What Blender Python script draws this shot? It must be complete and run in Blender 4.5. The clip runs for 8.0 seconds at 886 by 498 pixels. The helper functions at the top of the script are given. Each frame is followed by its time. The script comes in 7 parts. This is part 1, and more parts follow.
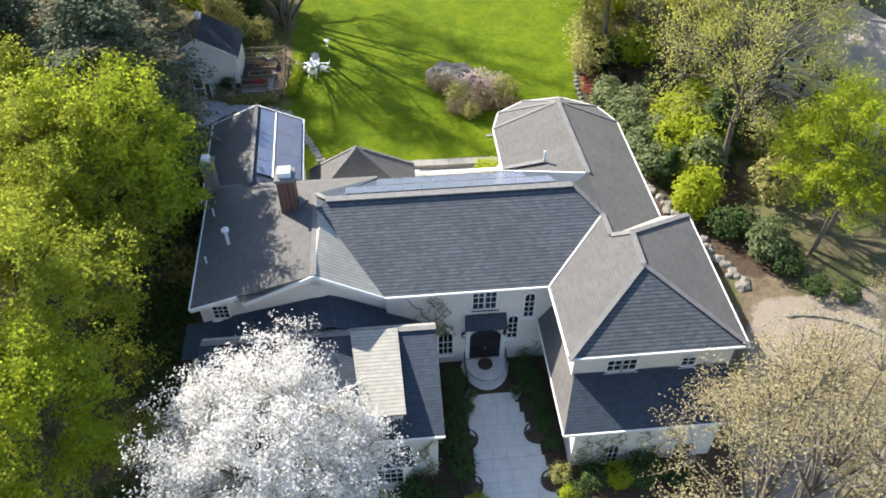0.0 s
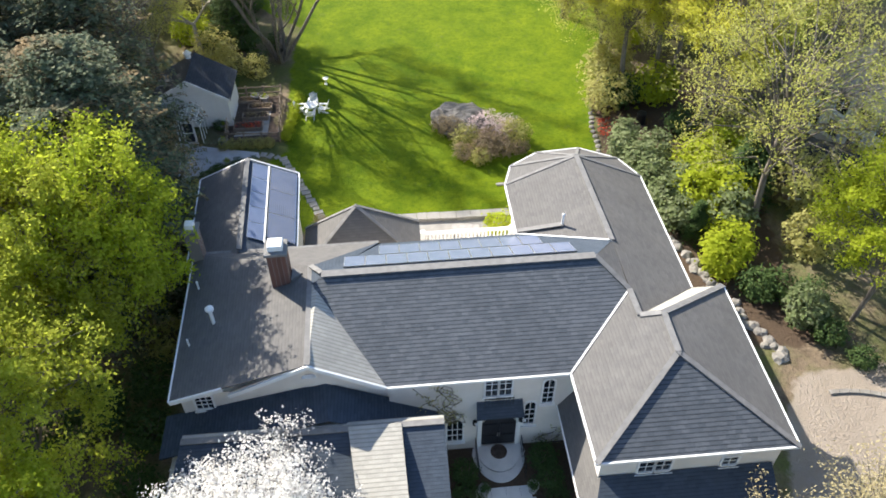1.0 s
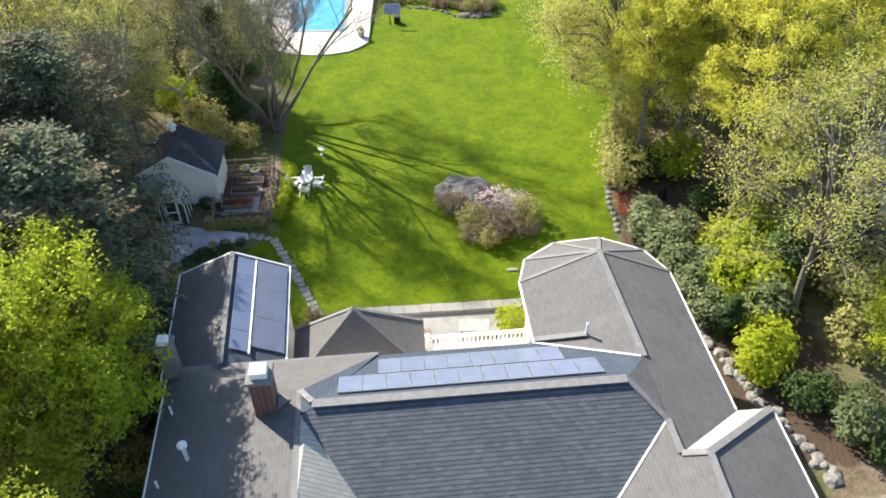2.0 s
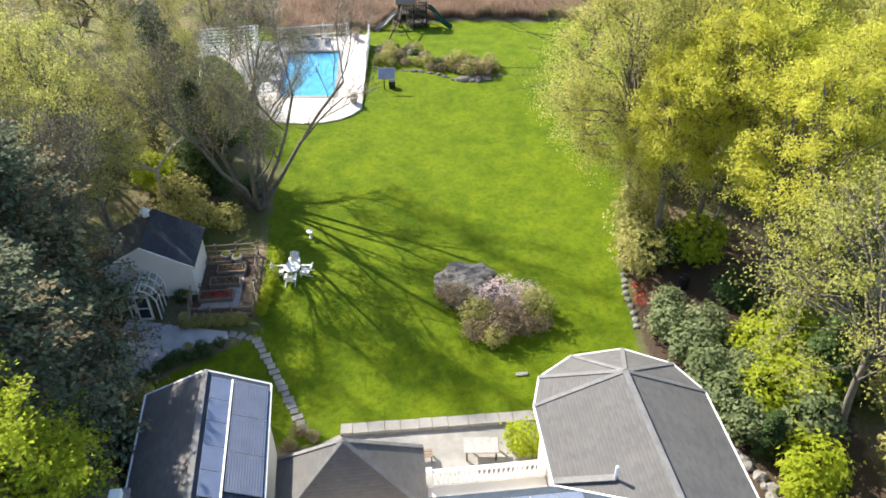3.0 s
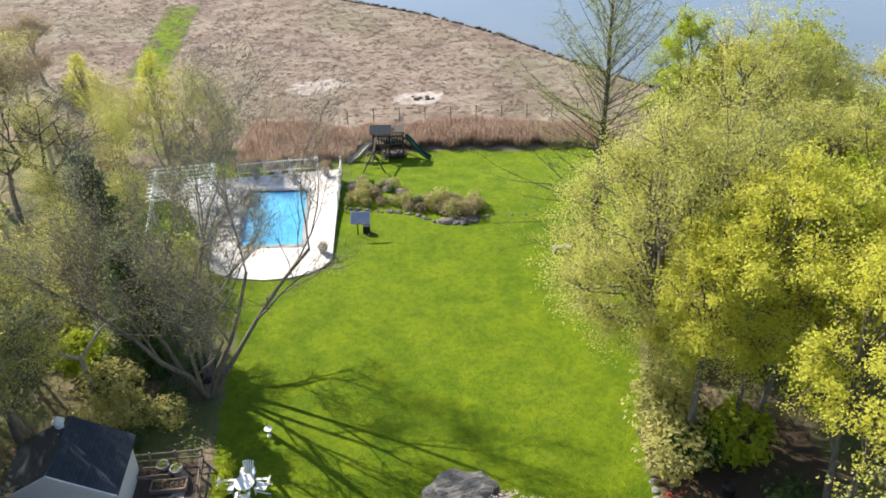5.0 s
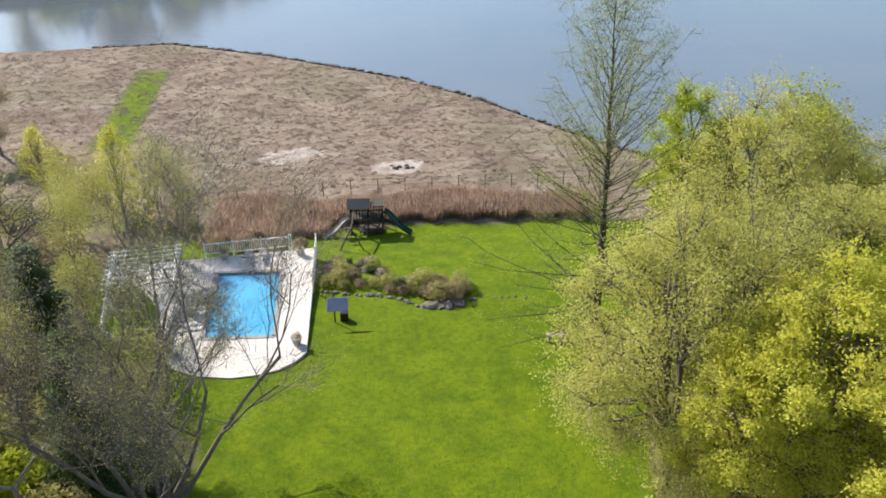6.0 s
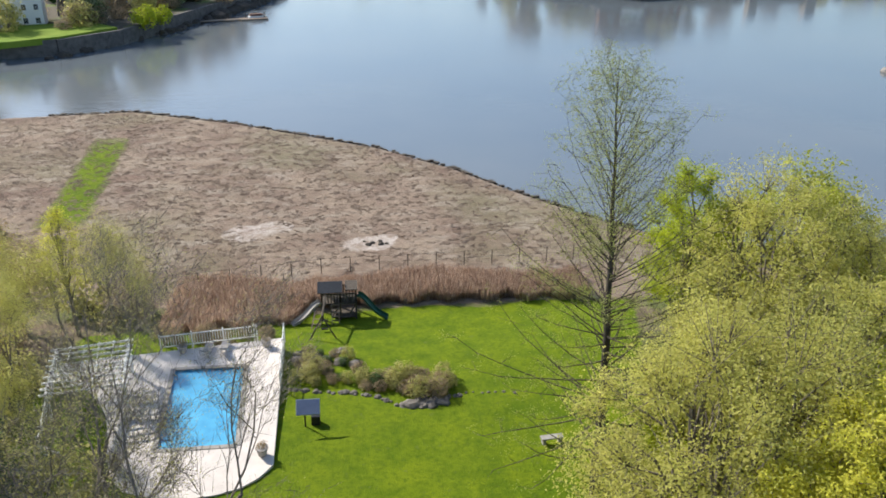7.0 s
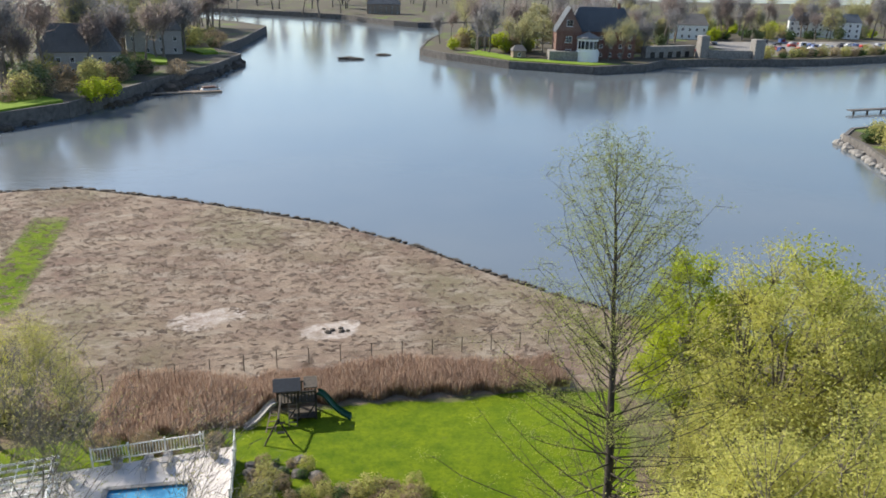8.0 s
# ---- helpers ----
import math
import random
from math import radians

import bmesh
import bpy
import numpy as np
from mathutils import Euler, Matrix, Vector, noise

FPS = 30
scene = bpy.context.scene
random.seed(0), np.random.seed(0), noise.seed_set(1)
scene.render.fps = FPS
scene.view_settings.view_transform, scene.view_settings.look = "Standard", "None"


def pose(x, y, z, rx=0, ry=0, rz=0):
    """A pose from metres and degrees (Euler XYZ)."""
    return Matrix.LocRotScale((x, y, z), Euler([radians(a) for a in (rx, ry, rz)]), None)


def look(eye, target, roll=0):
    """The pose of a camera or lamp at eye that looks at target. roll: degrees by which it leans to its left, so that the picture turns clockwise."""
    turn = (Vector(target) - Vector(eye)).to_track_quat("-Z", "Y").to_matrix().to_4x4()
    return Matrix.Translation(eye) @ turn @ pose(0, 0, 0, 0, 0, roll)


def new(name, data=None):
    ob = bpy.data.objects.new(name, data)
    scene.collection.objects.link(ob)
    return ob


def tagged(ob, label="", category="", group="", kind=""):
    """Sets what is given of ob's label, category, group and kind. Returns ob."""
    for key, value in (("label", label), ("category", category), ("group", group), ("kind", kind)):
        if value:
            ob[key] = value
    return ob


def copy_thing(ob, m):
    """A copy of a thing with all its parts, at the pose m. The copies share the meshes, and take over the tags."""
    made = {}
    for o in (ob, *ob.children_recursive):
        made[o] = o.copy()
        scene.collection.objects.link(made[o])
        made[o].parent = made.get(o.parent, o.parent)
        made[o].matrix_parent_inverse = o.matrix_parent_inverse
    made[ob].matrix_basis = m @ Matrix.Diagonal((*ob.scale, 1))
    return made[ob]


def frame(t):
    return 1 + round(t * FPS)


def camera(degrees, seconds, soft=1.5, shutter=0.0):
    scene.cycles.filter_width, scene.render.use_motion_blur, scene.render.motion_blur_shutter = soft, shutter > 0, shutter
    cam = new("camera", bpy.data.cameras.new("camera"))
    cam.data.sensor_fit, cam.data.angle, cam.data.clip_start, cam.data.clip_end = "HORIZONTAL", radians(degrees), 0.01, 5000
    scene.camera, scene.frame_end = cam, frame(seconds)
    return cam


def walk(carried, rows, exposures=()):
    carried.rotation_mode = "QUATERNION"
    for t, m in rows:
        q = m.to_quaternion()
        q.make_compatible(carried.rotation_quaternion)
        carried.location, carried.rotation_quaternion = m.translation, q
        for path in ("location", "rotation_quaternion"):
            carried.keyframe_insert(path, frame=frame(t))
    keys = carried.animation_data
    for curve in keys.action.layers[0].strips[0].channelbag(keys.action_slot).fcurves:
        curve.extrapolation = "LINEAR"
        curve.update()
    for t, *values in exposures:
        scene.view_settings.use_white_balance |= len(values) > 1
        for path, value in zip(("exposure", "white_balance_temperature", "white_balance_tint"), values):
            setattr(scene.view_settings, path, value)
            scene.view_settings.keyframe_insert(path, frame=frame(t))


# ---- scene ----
cam = camera(59.0, 8.0, soft=1.75)
METRES, EYE, TILT, LEAN, TURN = 45.0, 36.0, -45.5, 0.0, 0.0
ROWS = [
    (0.0, 0.0, 0.0, 0.0, -0.0, 0.0, -0.0),
    (0.5, -0.003, 0.0446, 0.0346, 0.12, 0.19, 0.09),
    (1.0, -0.0058, 0.0923, 0.0727, 0.24, 0.77, 0.16),
    (1.5, -0.01, 0.1427, 0.1138, 0.28, 1.95, 0.23),
    (3.0, -0.023, 0.3008, 0.2449, -0.19, 5.99, 0.66),
    (3.5, -0.0267, 0.3483, 0.2851, -0.51, 7.72, 0.9),
    (4.0, -0.0302, 0.3895, 0.3218, -0.83, 9.27, 1.2),
    (4.5, -0.0326, 0.4322, 0.3587, -1.28, 10.91, 1.57),
    (6.0, -0.0423, 0.5688, 0.4799, -3.39, 16.47, 3.05),
    (6.5, -0.0481, 0.6136, 0.5229, -4.3, 18.35, 3.74),
    (7.0, -0.053, 0.6622, 0.5662, -5.42, 20.52, 4.45),
    (7.5, -0.0573, 0.7116, 0.6081, -6.76, 22.9, 5.35),
    (8.0, -0.0604, 0.7582, 0.6485, -8.18, 25.2, 6.38),
]
walk(cam, [(t, pose(0, 0, EYE, TILT, LEAN, TURN) @ pose(METRES * x, METRES * y, METRES * z, 90 + pitch, roll, yaw)) for t, x, y, z, yaw, pitch, roll in ROWS],
     exposures=((0.0, 1.2), (1.5, 1.24), (3.5, 1.2), (4.5, 1.14), (6.0, 0.74), (8.0, 0.58)))

# ---- light ----
SUN_AZ, SUN_EL = 136.0, 35.0     # degrees: azimuth counted from +x towards +y, height over the horizon
world = bpy.data.worlds.new("sky")
scene.world = world
world.use_nodes = True
_n = world.node_tree.nodes
_sky = _n.new("ShaderNodeTexSky")
_sky.sky_type = "NISHITA"
_sky.sun_disc = False
_sky.sun_elevation = radians(SUN_EL)
_sky.sun_rotation = radians(90 - SUN_AZ)
_sky.air_density, _sky.dust_density, _sky.ozone_density = 1.0, 0.9, 2.6
world.node_tree.links.new(_sky.outputs[0], _n["Background"].inputs[0])
_n["Background"].inputs[1].default_value = 0.12
sun_data = bpy.data.lights.new("sun", "SUN")
sun_data.energy, sun_data.angle, sun_data.color = 5.0, radians(0.6), (1.0, 0.93, 0.82)
sun = new("sun", sun_data)
_a, _e = radians(SUN_AZ), radians(SUN_EL)
sun.matrix_world = look((math.cos(_a) * math.cos(_e) * 300, math.sin(_a) * math.cos(_e) * 300 + 60, math.sin(_e) * 300), (0, 60, 0))


# ---- materials ----
class Nodes:
    """Small builder of node materials."""

    def __init__(self, name, rough=0.8, metal=0.0, spec=0.3):
        self.mat = bpy.data.materials.new(name)
        self.mat.use_nodes = True
        self.t = self.mat.node_tree
        self.b = self.t.nodes["Principled BSDF"]
        self.b.inputs["Roughness"].default_value = rough
        self.b.inputs["Metallic"].default_value = metal
        self.b.inputs["Specular IOR Level"].default_value = spec
        self.geo = self.t.nodes.new("ShaderNodeTexCoord").outputs["Object"]

    def put(self, value, socket):
        if hasattr(value, "is_linked"):
            self.t.links.new(value, socket)
        elif isinstance(value, (tuple, list)) and len(value) == 3 and socket.type == "RGBA":
            socket.default_value = (*value, 1)
        else:
            socket.default_value = value

    def noise(self, scale, detail=4.0, rough=0.6, vec=None, stretch=None, w=0.0):
        n = self.t.nodes.new("ShaderNodeTexNoise")
        n.inputs["Scale"].default_value, n.inputs["Detail"].default_value, n.inputs["Roughness"].default_value = scale, detail, rough
        v = vec or self.geo
        if stretch:
            m = self.t.nodes.new("ShaderNodeMapping")
            m.inputs["Scale"].default_value = stretch
            self.t.links.new(v, m.inputs["Vector"])
            v = m.outputs[0]
        self.t.links.new(v, n.inputs["Vector"])
        return n.outputs["Fac"]

    def ramp(self, fac, *stops):
        r = self.t.nodes.new("ShaderNodeValToRGB")
        while len(r.color_ramp.elements) < len(stops):
            r.color_ramp.elements.new(0.5)
        for e, (p, c) in zip(r.color_ramp.elements, stops):
            e.position = p
            e.color = (*c, 1) if isinstance(c, (tuple, list)) else (c, c, c, 1)
        self.put(fac, r.inputs[0])
        return r.outputs[0]

    def mix(self, fac, a, b, mode="MIX"):
        m = self.t.nodes.new("ShaderNodeMix")
        m.data_type, m.blend_type = "RGBA", mode
        self.put(fac, m.inputs[0])
        self.put(a, m.inputs[6])
        self.put(b, m.inputs[7])
        return m.outputs[2]

    def math(self, op, a, b=0.0):
        m = self.t.nodes.new("ShaderNodeMath")
        m.operation = op
        self.put(a, m.inputs[0])
        self.put(b, m.inputs[1])
        return m.outputs[0]

    def attr(self, name):
        a = self.t.nodes.new("ShaderNodeAttribute")
        a.attribute_name = name
        return a.outputs["Fac"]

    def island(self):
        return self.t.nodes.new("ShaderNodeNewGeometry").outputs["Random Per Island"]

    def rand(self):
        return self.t.nodes.new("ShaderNodeObjectInfo").outputs["Random"]

    def color(self, c):
        self.put(c, self.b.inputs["Base Color"])
        return self

    def bump(self, h, strength=0.4, dist=0.02):
        b = self.t.nodes.new("ShaderNodeBump")
        b.inputs["Strength"].default_value, b.inputs["Distance"].default_value = strength, dist
        self.put(h, b.inputs["Height"])
        self.t.links.new(b.outputs[0], self.b.inputs["Normal"])
        return self

    def translucent(self, c, fac=0.4):
        tr = self.t.nodes.new("ShaderNodeBsdfTranslucent")
        self.put(c, tr.inputs[0])
        m = self.t.nodes.new("ShaderNodeMixShader")
        m.inputs[0].default_value = fac
        self.t.links.new(self.b.outputs[0], m.inputs[1])
        self.t.links.new(tr.outputs[0], m.inputs[2])
        self.t.links.new(m.outputs[0], self.t.nodes["Material Output"].inputs["Surface"])
        return self


def plain(name, c, rough=0.7, metal=0.0, vary=0.25, scale=3.0, bump=0.15):
    """A surface of one colour with grain at two scales."""
    k = Nodes(name, rough, metal)
    big, fine = k.noise(scale, 5), k.noise(scale * 14, 3)
    lo, hi = [v * (1 - vary) for v in c], [min(1, v * (1 + vary)) for v in c]
    col = k.mix(k.ramp(fine, (0.35, 0.0), (0.65, 0.5)), k.ramp(big, (0.3, lo), (0.7, hi)), tuple(c))
    k.color(col).bump(fine, bump, 0.01)
    return k.mat


def shingles(name, dark, light, course=0.16, tint=(0.25, 0.22, 0.2), line=0.5):
    """Asphalt or cedar shingles: courses across the slope, faint tabs along it; u, v lie in the UV map in metres."""
    k = Nodes(name, 0.82, spec=0.3)
    uv = k.t.nodes.new("ShaderNodeUVMap").outputs[0]
    br = k.t.nodes.new("ShaderNodeTexBrick")
    k.t.links.new(uv, br.inputs["Vector"])
    br.inputs["Scale"].default_value = 1.0
    br.inputs["Brick Width"].default_value, br.inputs["Row Height"].default_value = 0.3, course
    br.inputs["Mortar Size"].default_value, br.inputs["Mortar Smooth"].default_value = 0.0, 0.3
    mid = [(p + q) / 2 for p, q in zip(dark, light)]
    br.inputs["Color1"].default_value = (*[0.1 * m + 0.9 * p for m, p in zip(mid, dark)], 1)
    br.inputs["Color2"].default_value = (*[0.1 * m + 0.9 * p for m, p in zip(mid, light)], 1)
    xyz = k.t.nodes.new("ShaderNodeSeparateXYZ")
    k.t.links.new(uv, xyz.inputs[0])
    wob = k.math("ADD", xyz.outputs[1], k.math("MULTIPLY", k.noise(5, 4, vec=uv), 0.09))
    saw = k.math("FRACT", k.math("DIVIDE", wob, course))
    butt = k.ramp(saw, (0.0, 1.0), (0.16, 0.7), (0.3, 0.0))
    streak = k.noise(0.9, 5, vec=uv, stretch=(1.6, 0.3, 1))
    blot = k.noise(0.3, 5, vec=uv)
    grain = k.noise(45, 2, vec=uv)
    c = k.mix(k.ramp(streak, (0.35, 0.0), (0.75, 0.5)), br.outputs["Color"], tint)
    c = k.mix(k.ramp(blot, (0.32, 0.45), (0.66, 0.0)), c, tuple(v * 0.6 for v in dark))
    c = k.mix(k.ramp(grain, (0.4, 0.0), (0.7, 0.35)), c, tuple(min(1, v * 1.4) for v in light))
    c = k.mix(k.math("MULTIPLY", butt, line), c, tuple(v * 0.3 for v in dark))
    h = k.math("ADD", k.math("MULTIPLY", saw, -0.8), k.math("MULTIPLY", grain, 0.3))
    k.color(c).bump(h, 0.5 + 0.5 * line, 0.02)
    return k.mat


def leafy(name, c1, c2, c3, fac=0.4):
    k = Nodes(name, 0.7, spec=0.1)
    col = k.ramp(k.island(), (0.0, c1), (0.5, c2), (1.0, c3))
    col = k.mix(k.ramp(k.noise(0.35, 3), (0.35, 0.0), (0.7, 0.45)), col, c1)
    k.color(col).translucent(col, fac)
    return k.mat


def bark(name, c):
    k = Nodes(name, 0.9)
    n = k.noise(7, 5, stretch=(1, 1, 0.18))
    k.color(k.ramp(n, (0.3, tuple(v * 0.45 for v in c)), (0.6, c), (0.8, tuple(min(1, v * 1.5) for v in c)))).bump(n, 0.7, 0.03)
    return k.mat


M = {}
# Shade is coloured into roof and roof_front, sunlight into roof_warm; same shingle.
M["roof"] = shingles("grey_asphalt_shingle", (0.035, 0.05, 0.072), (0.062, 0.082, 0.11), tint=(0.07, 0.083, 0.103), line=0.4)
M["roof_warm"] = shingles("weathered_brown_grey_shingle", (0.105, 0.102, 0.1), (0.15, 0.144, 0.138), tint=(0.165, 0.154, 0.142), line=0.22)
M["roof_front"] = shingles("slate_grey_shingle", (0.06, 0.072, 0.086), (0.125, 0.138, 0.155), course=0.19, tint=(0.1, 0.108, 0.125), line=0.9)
# Shed roof shingle, its colour darkened for the shade of nearby trees.
M["shed_shaded"] = shingles("dark_slate_shingle", (0.028, 0.036, 0.052), (0.055, 0.066, 0.085), tint=(0.05, 0.055, 0.07), line=0.4)
# Cedar of the dormer; its paleness also stands in for sunlight on rear slopes.
M["cedar"] = shingles("silvered_cedar_shingle", (0.34, 0.33, 0.29), (0.46, 0.44, 0.39), course=0.2, tint=(0.3, 0.29, 0.26))
M["ridge"] = plain("ridge_cap", (0.19, 0.186, 0.18), 0.85)
M["stucco"] = plain("pale_stucco", (0.74, 0.7, 0.64), 0.9, vary=0.1, scale=0.8, bump=0.3)
M["white"] = plain("white_paint", (0.8, 0.8, 0.78), 0.45, vary=0.05)
M["black"] = plain("black_paint", (0.02, 0.02, 0.022), 0.35)
M["iron"] = plain("black_iron", (0.03, 0.03, 0.03), 0.5, 0.6)
M["steel"] = plain("dull_metal", (0.5, 0.5, 0.5), 0.4, 0.9)
M["terrace"] = plain("pale_stone_paving", (0.31, 0.295, 0.27), 0.85, vary=0.25, scale=1.2)
M["stone"] = plain("grey_fieldstone", (0.24, 0.225, 0.205), 0.9, vary=0.45, scale=1.4, bump=0.6)
M["pale_stone"] = plain("pale_limestone", (0.68, 0.66, 0.63), 0.8, vary=0.14, scale=1.5)
M["soil"] = plain("dark_mulch", (0.09, 0.065, 0.05), 0.95, vary=0.5, scale=4)
_k = Nodes("layered_boulder", 0.9)
_n1, _n2 = _k.noise(1.6, 6, 0.7, stretch=(0.5, 3.0, 2.0)), _k.noise(9, 5)
_k.color(_k.mix(_k.ramp(_n2, (0.35, 0.0), (0.7, 0.5)), _k.ramp(_n1, (0.3, (0.07, 0.064, 0.06)), (0.5, (0.18, 0.168, 0.155)), (0.7, (0.36, 0.34, 0.31))), (0.12, 0.11, 0.09)))
_k.bump(_k.math("ADD", _n1, _k.math("MULTIPLY", _n2, 0.4)), 1.0, 0.18)
M["boulder"] = _k.mat
M["bed"] = plain("dark_weathered_stone", (0.15, 0.135, 0.12), 0.9, vary=0.5, scale=1.4, bump=0.6)
M["seawall"] = plain("dark_wet_stone", (0.12, 0.11, 0.1), 0.85, vary=0.5, scale=0.7, bump=0.8)
M["wood"] = plain("weathered_wood", (0.26, 0.2, 0.15), 0.8, vary=0.3, scale=5)
M["bluechip"] = plain("pale_blue_grey_gravel", (0.5, 0.5, 0.52), 0.95, vary=0.2, scale=1.5)
M["red"] = plain("red_flowers", (0.6, 0.06, 0.03), 0.7)
M["green_plastic"] = plain("dark_green_plastic", (0.02, 0.09, 0.06), 0.35)
M["terracotta"] = plain("grey_clay_pot", (0.36, 0.34, 0.32), 0.8)
_k = Nodes("dark_window_glass", 0.04, spec=0.7)
_k.color((0.015, 0.02, 0.028))
M["pane"] = _k.mat
_k = Nodes("red_brown_brick", 0.9)
_b = _k.t.nodes.new("ShaderNodeTexBrick")
_k.t.links.new(_k.geo, _b.inputs["Vector"])
_b.inputs["Scale"].default_value = 1.0
_b.inputs["Brick Width"].default_value, _b.inputs["Row Height"].default_value, _b.inputs["Mortar Size"].default_value = 0.22, 0.075, 0.008
_b.inputs["Color1"].default_value, _b.inputs["Color2"].default_value, _b.inputs["Mortar"].default_value = (0.13, 0.065, 0.05, 1), (0.2, 0.1, 0.075, 1), (0.25, 0.22, 0.2, 1)
_k.color(_b.outputs["Color"]).bump(_k.noise(30), 0.3)
M["brick"] = _k.mat
# Cells lightened to grey-blue: reflected sky is put into the base colour.
_k = Nodes("solar_cells", 0.22, spec=1.0)
_k.color(_k.ramp(_k.noise(1.2, 2), (0.3, (0.13, 0.165, 0.25)), (0.7, (0.17, 0.2, 0.29))))
M["solar"] = _k.mat
_k = Nodes("pool_cover_blue", 0.25, spec=0.5)
_k.color(_k.ramp(_k.noise(0.9, 4), (0.3, (0.06, 0.3, 0.52)), (0.7, (0.1, 0.42, 0.66)))).bump(_k.noise(3), 0.1)
M["pool"] = _k.mat
M["deck"] = plain("pale_pool_paving", (0.62, 0.57, 0.53), 0.85, vary=0.15, scale=0.7)
M["bark"] = bark("grey_brown_bark", (0.21, 0.182, 0.152))
M["bark_dark"] = bark("dark_bark", (0.09, 0.075, 0.06))
M["bark_pale"] = bark("pale_grey_bark", (0.4, 0.36, 0.31))
M["leaf_yellow"] = leafy("spring_yellow_green_leaf", (0.56, 0.555, 0.075), (0.65, 0.635, 0.105), (0.73, 0.7, 0.145), 0.6)
M["leaf_pale"] = leafy("pale_hazy_spring_leaf", (0.48, 0.475, 0.12), (0.56, 0.545, 0.16), (0.64, 0.61, 0.21), 0.6)
M["leaf_lime"] = leafy("fresh_green_leaf", (0.35, 0.42, 0.03), (0.43, 0.49, 0.042), (0.51, 0.56, 0.06), 0.6)
M["leaf_spring"] = leafy("spring_green_leaf", (0.34, 0.385, 0.04), (0.44, 0.47, 0.06), (0.53, 0.55, 0.088), 0.6)
M["leaf_open"] = leafy("thin_yellow_green_leaf", (0.42, 0.43, 0.1), (0.52, 0.52, 0.14), (0.62, 0.6, 0.2), 0.55)
_k = Nodes("blue_green_pine_needle", 0.75, spec=0.1)
_c = _k.ramp(_k.island(), (0.0, (0.08, 0.105, 0.06)), (0.6, (0.14, 0.17, 0.1)), (1.0, (0.22, 0.23, 0.14)))
_c = _k.mix(_k.ramp(_k.noise(0.33, 3), (0.52, 0.0), (0.62, 0.75)), _c, (0.34, 0.23, 0.12))
_k.color(_c).translucent(_c, 0.3)
M["leaf_pine"] = _k.mat
M["leaf_conifer"] = leafy("fresh_conifer_needle", (0.26, 0.3, 0.08), (0.35, 0.38, 0.11), (0.45, 0.47, 0.15), 0.5)
M["leaf_olive"] = leafy("olive_bud_leaf", (0.34, 0.33, 0.11), (0.46, 0.44, 0.16), (0.58, 0.54, 0.22), 0.55)
M["leaf_tan"] = leafy("tan_bud_leaf", (0.31, 0.265, 0.14), (0.42, 0.36, 0.2), (0.52, 0.45, 0.28), 0.45)
M["leaf_dark"] = leafy("dark_evergreen_needle", (0.045, 0.08, 0.025), (0.075, 0.12, 0.04), (0.11, 0.16, 0.05), 0.25)
M["leaf_grey"] = leafy("grey_green_leaf", (0.12, 0.16, 0.06), (0.2, 0.24, 0.11), (0.3, 0.33, 0.19), 0.35)
M["leaf_brown"] = leafy("russet_twig_leaf", (0.26, 0.21, 0.13), (0.36, 0.28, 0.18), (0.46, 0.36, 0.23), 0.5)
M["blossom"] = leafy("white_blossom", (0.7, 0.68, 0.63), (0.8, 0.78, 0.75), (0.86, 0.84, 0.82), 0.4)
# Far plants have aerial haze mixed into their paler, greyer base colours.
M["far_brown"] = leafy("far_bare_twigs", (0.2, 0.165, 0.152), (0.28, 0.235, 0.215), (0.36, 0.305, 0.28), 0.6)
M["far_grey"] = leafy("far_grey_twigs", (0.2, 0.195, 0.2), (0.28, 0.275, 0.275), (0.36, 0.35, 0.345), 0.6)
M["far_olive"] = leafy("far_olive_buds", (0.34, 0.33, 0.17), (0.44, 0.42, 0.22), (0.54, 0.5, 0.28), 0.4)
M["pink"] = leafy("pale_pink_blossom", (0.5, 0.38, 0.37), (0.64, 0.52, 0.5), (0.76, 0.66, 0.63), 0.4)
M["reed"] = leafy("dry_reed", (0.27, 0.18, 0.135), (0.42, 0.3, 0.225), (0.58, 0.46, 0.36), 0.5)

# ground: lawn, woodland floor, salt meadow and drive in one sheet, told apart by masks laid on the mesh
_k = Nodes("ground_cover", 0.95, spec=0.1)
_f, _m, _c = _k.noise(7, 5, 0.7), _k.noise(0.5, 5, 0.65), _k.noise(0.09, 4)
_lawn = _k.mix(_k.ramp(_m, (0.36, 0.0), (0.66, 1.0)), (0.058, 0.112, 0.003), (0.155, 0.207, 0.006))
_lawn = _k.mix(_k.ramp(_f, (0.4, 0.0), (0.75, 0.55)), _lawn, (0.185, 0.232, 0.012))
_lawn = _k.mix(_k.ramp(_c, (0.4, 0.0), (0.7, 0.4)), _lawn, (0.15, 0.205, 0.011))
_patch = _k.noise(1.3, 6, 0.75)
_lawn = _k.mix(_k.ramp(_k.noise(2.6, 6, 0.8), (0.47, 0.0), (0.62, 0.7)), _lawn, (0.055, 0.1, 0.005))
_lawn = _k.mix(_k.ramp(_patch, (0.61, 0.0), (0.72, 0.45)), _lawn, (0.22, 0.22, 0.09))
_wood = _k.mix(_k.ramp(_m, (0.35, 0.0), (0.65, 1.0)), (0.13, 0.1, 0.07), (0.26, 0.2, 0.14))
_wood = _k.mix(_k.ramp(_k.noise(0.22, 5), (0.4, 0.0), (0.6, 0.75)), _wood, (0.1, 0.14, 0.03))
_wood = _k.mix(_k.ramp(_f, (0.45, 0.0), (0.7, 0.5)), _wood, (0.05, 0.04, 0.03))
_mar = _k.mix(_k.ramp(_k.noise(0.12, 6, 0.7), (0.38, 0.0), (0.62, 1.0)), (0.17, 0.115, 0.09), (0.31, 0.245, 0.185))
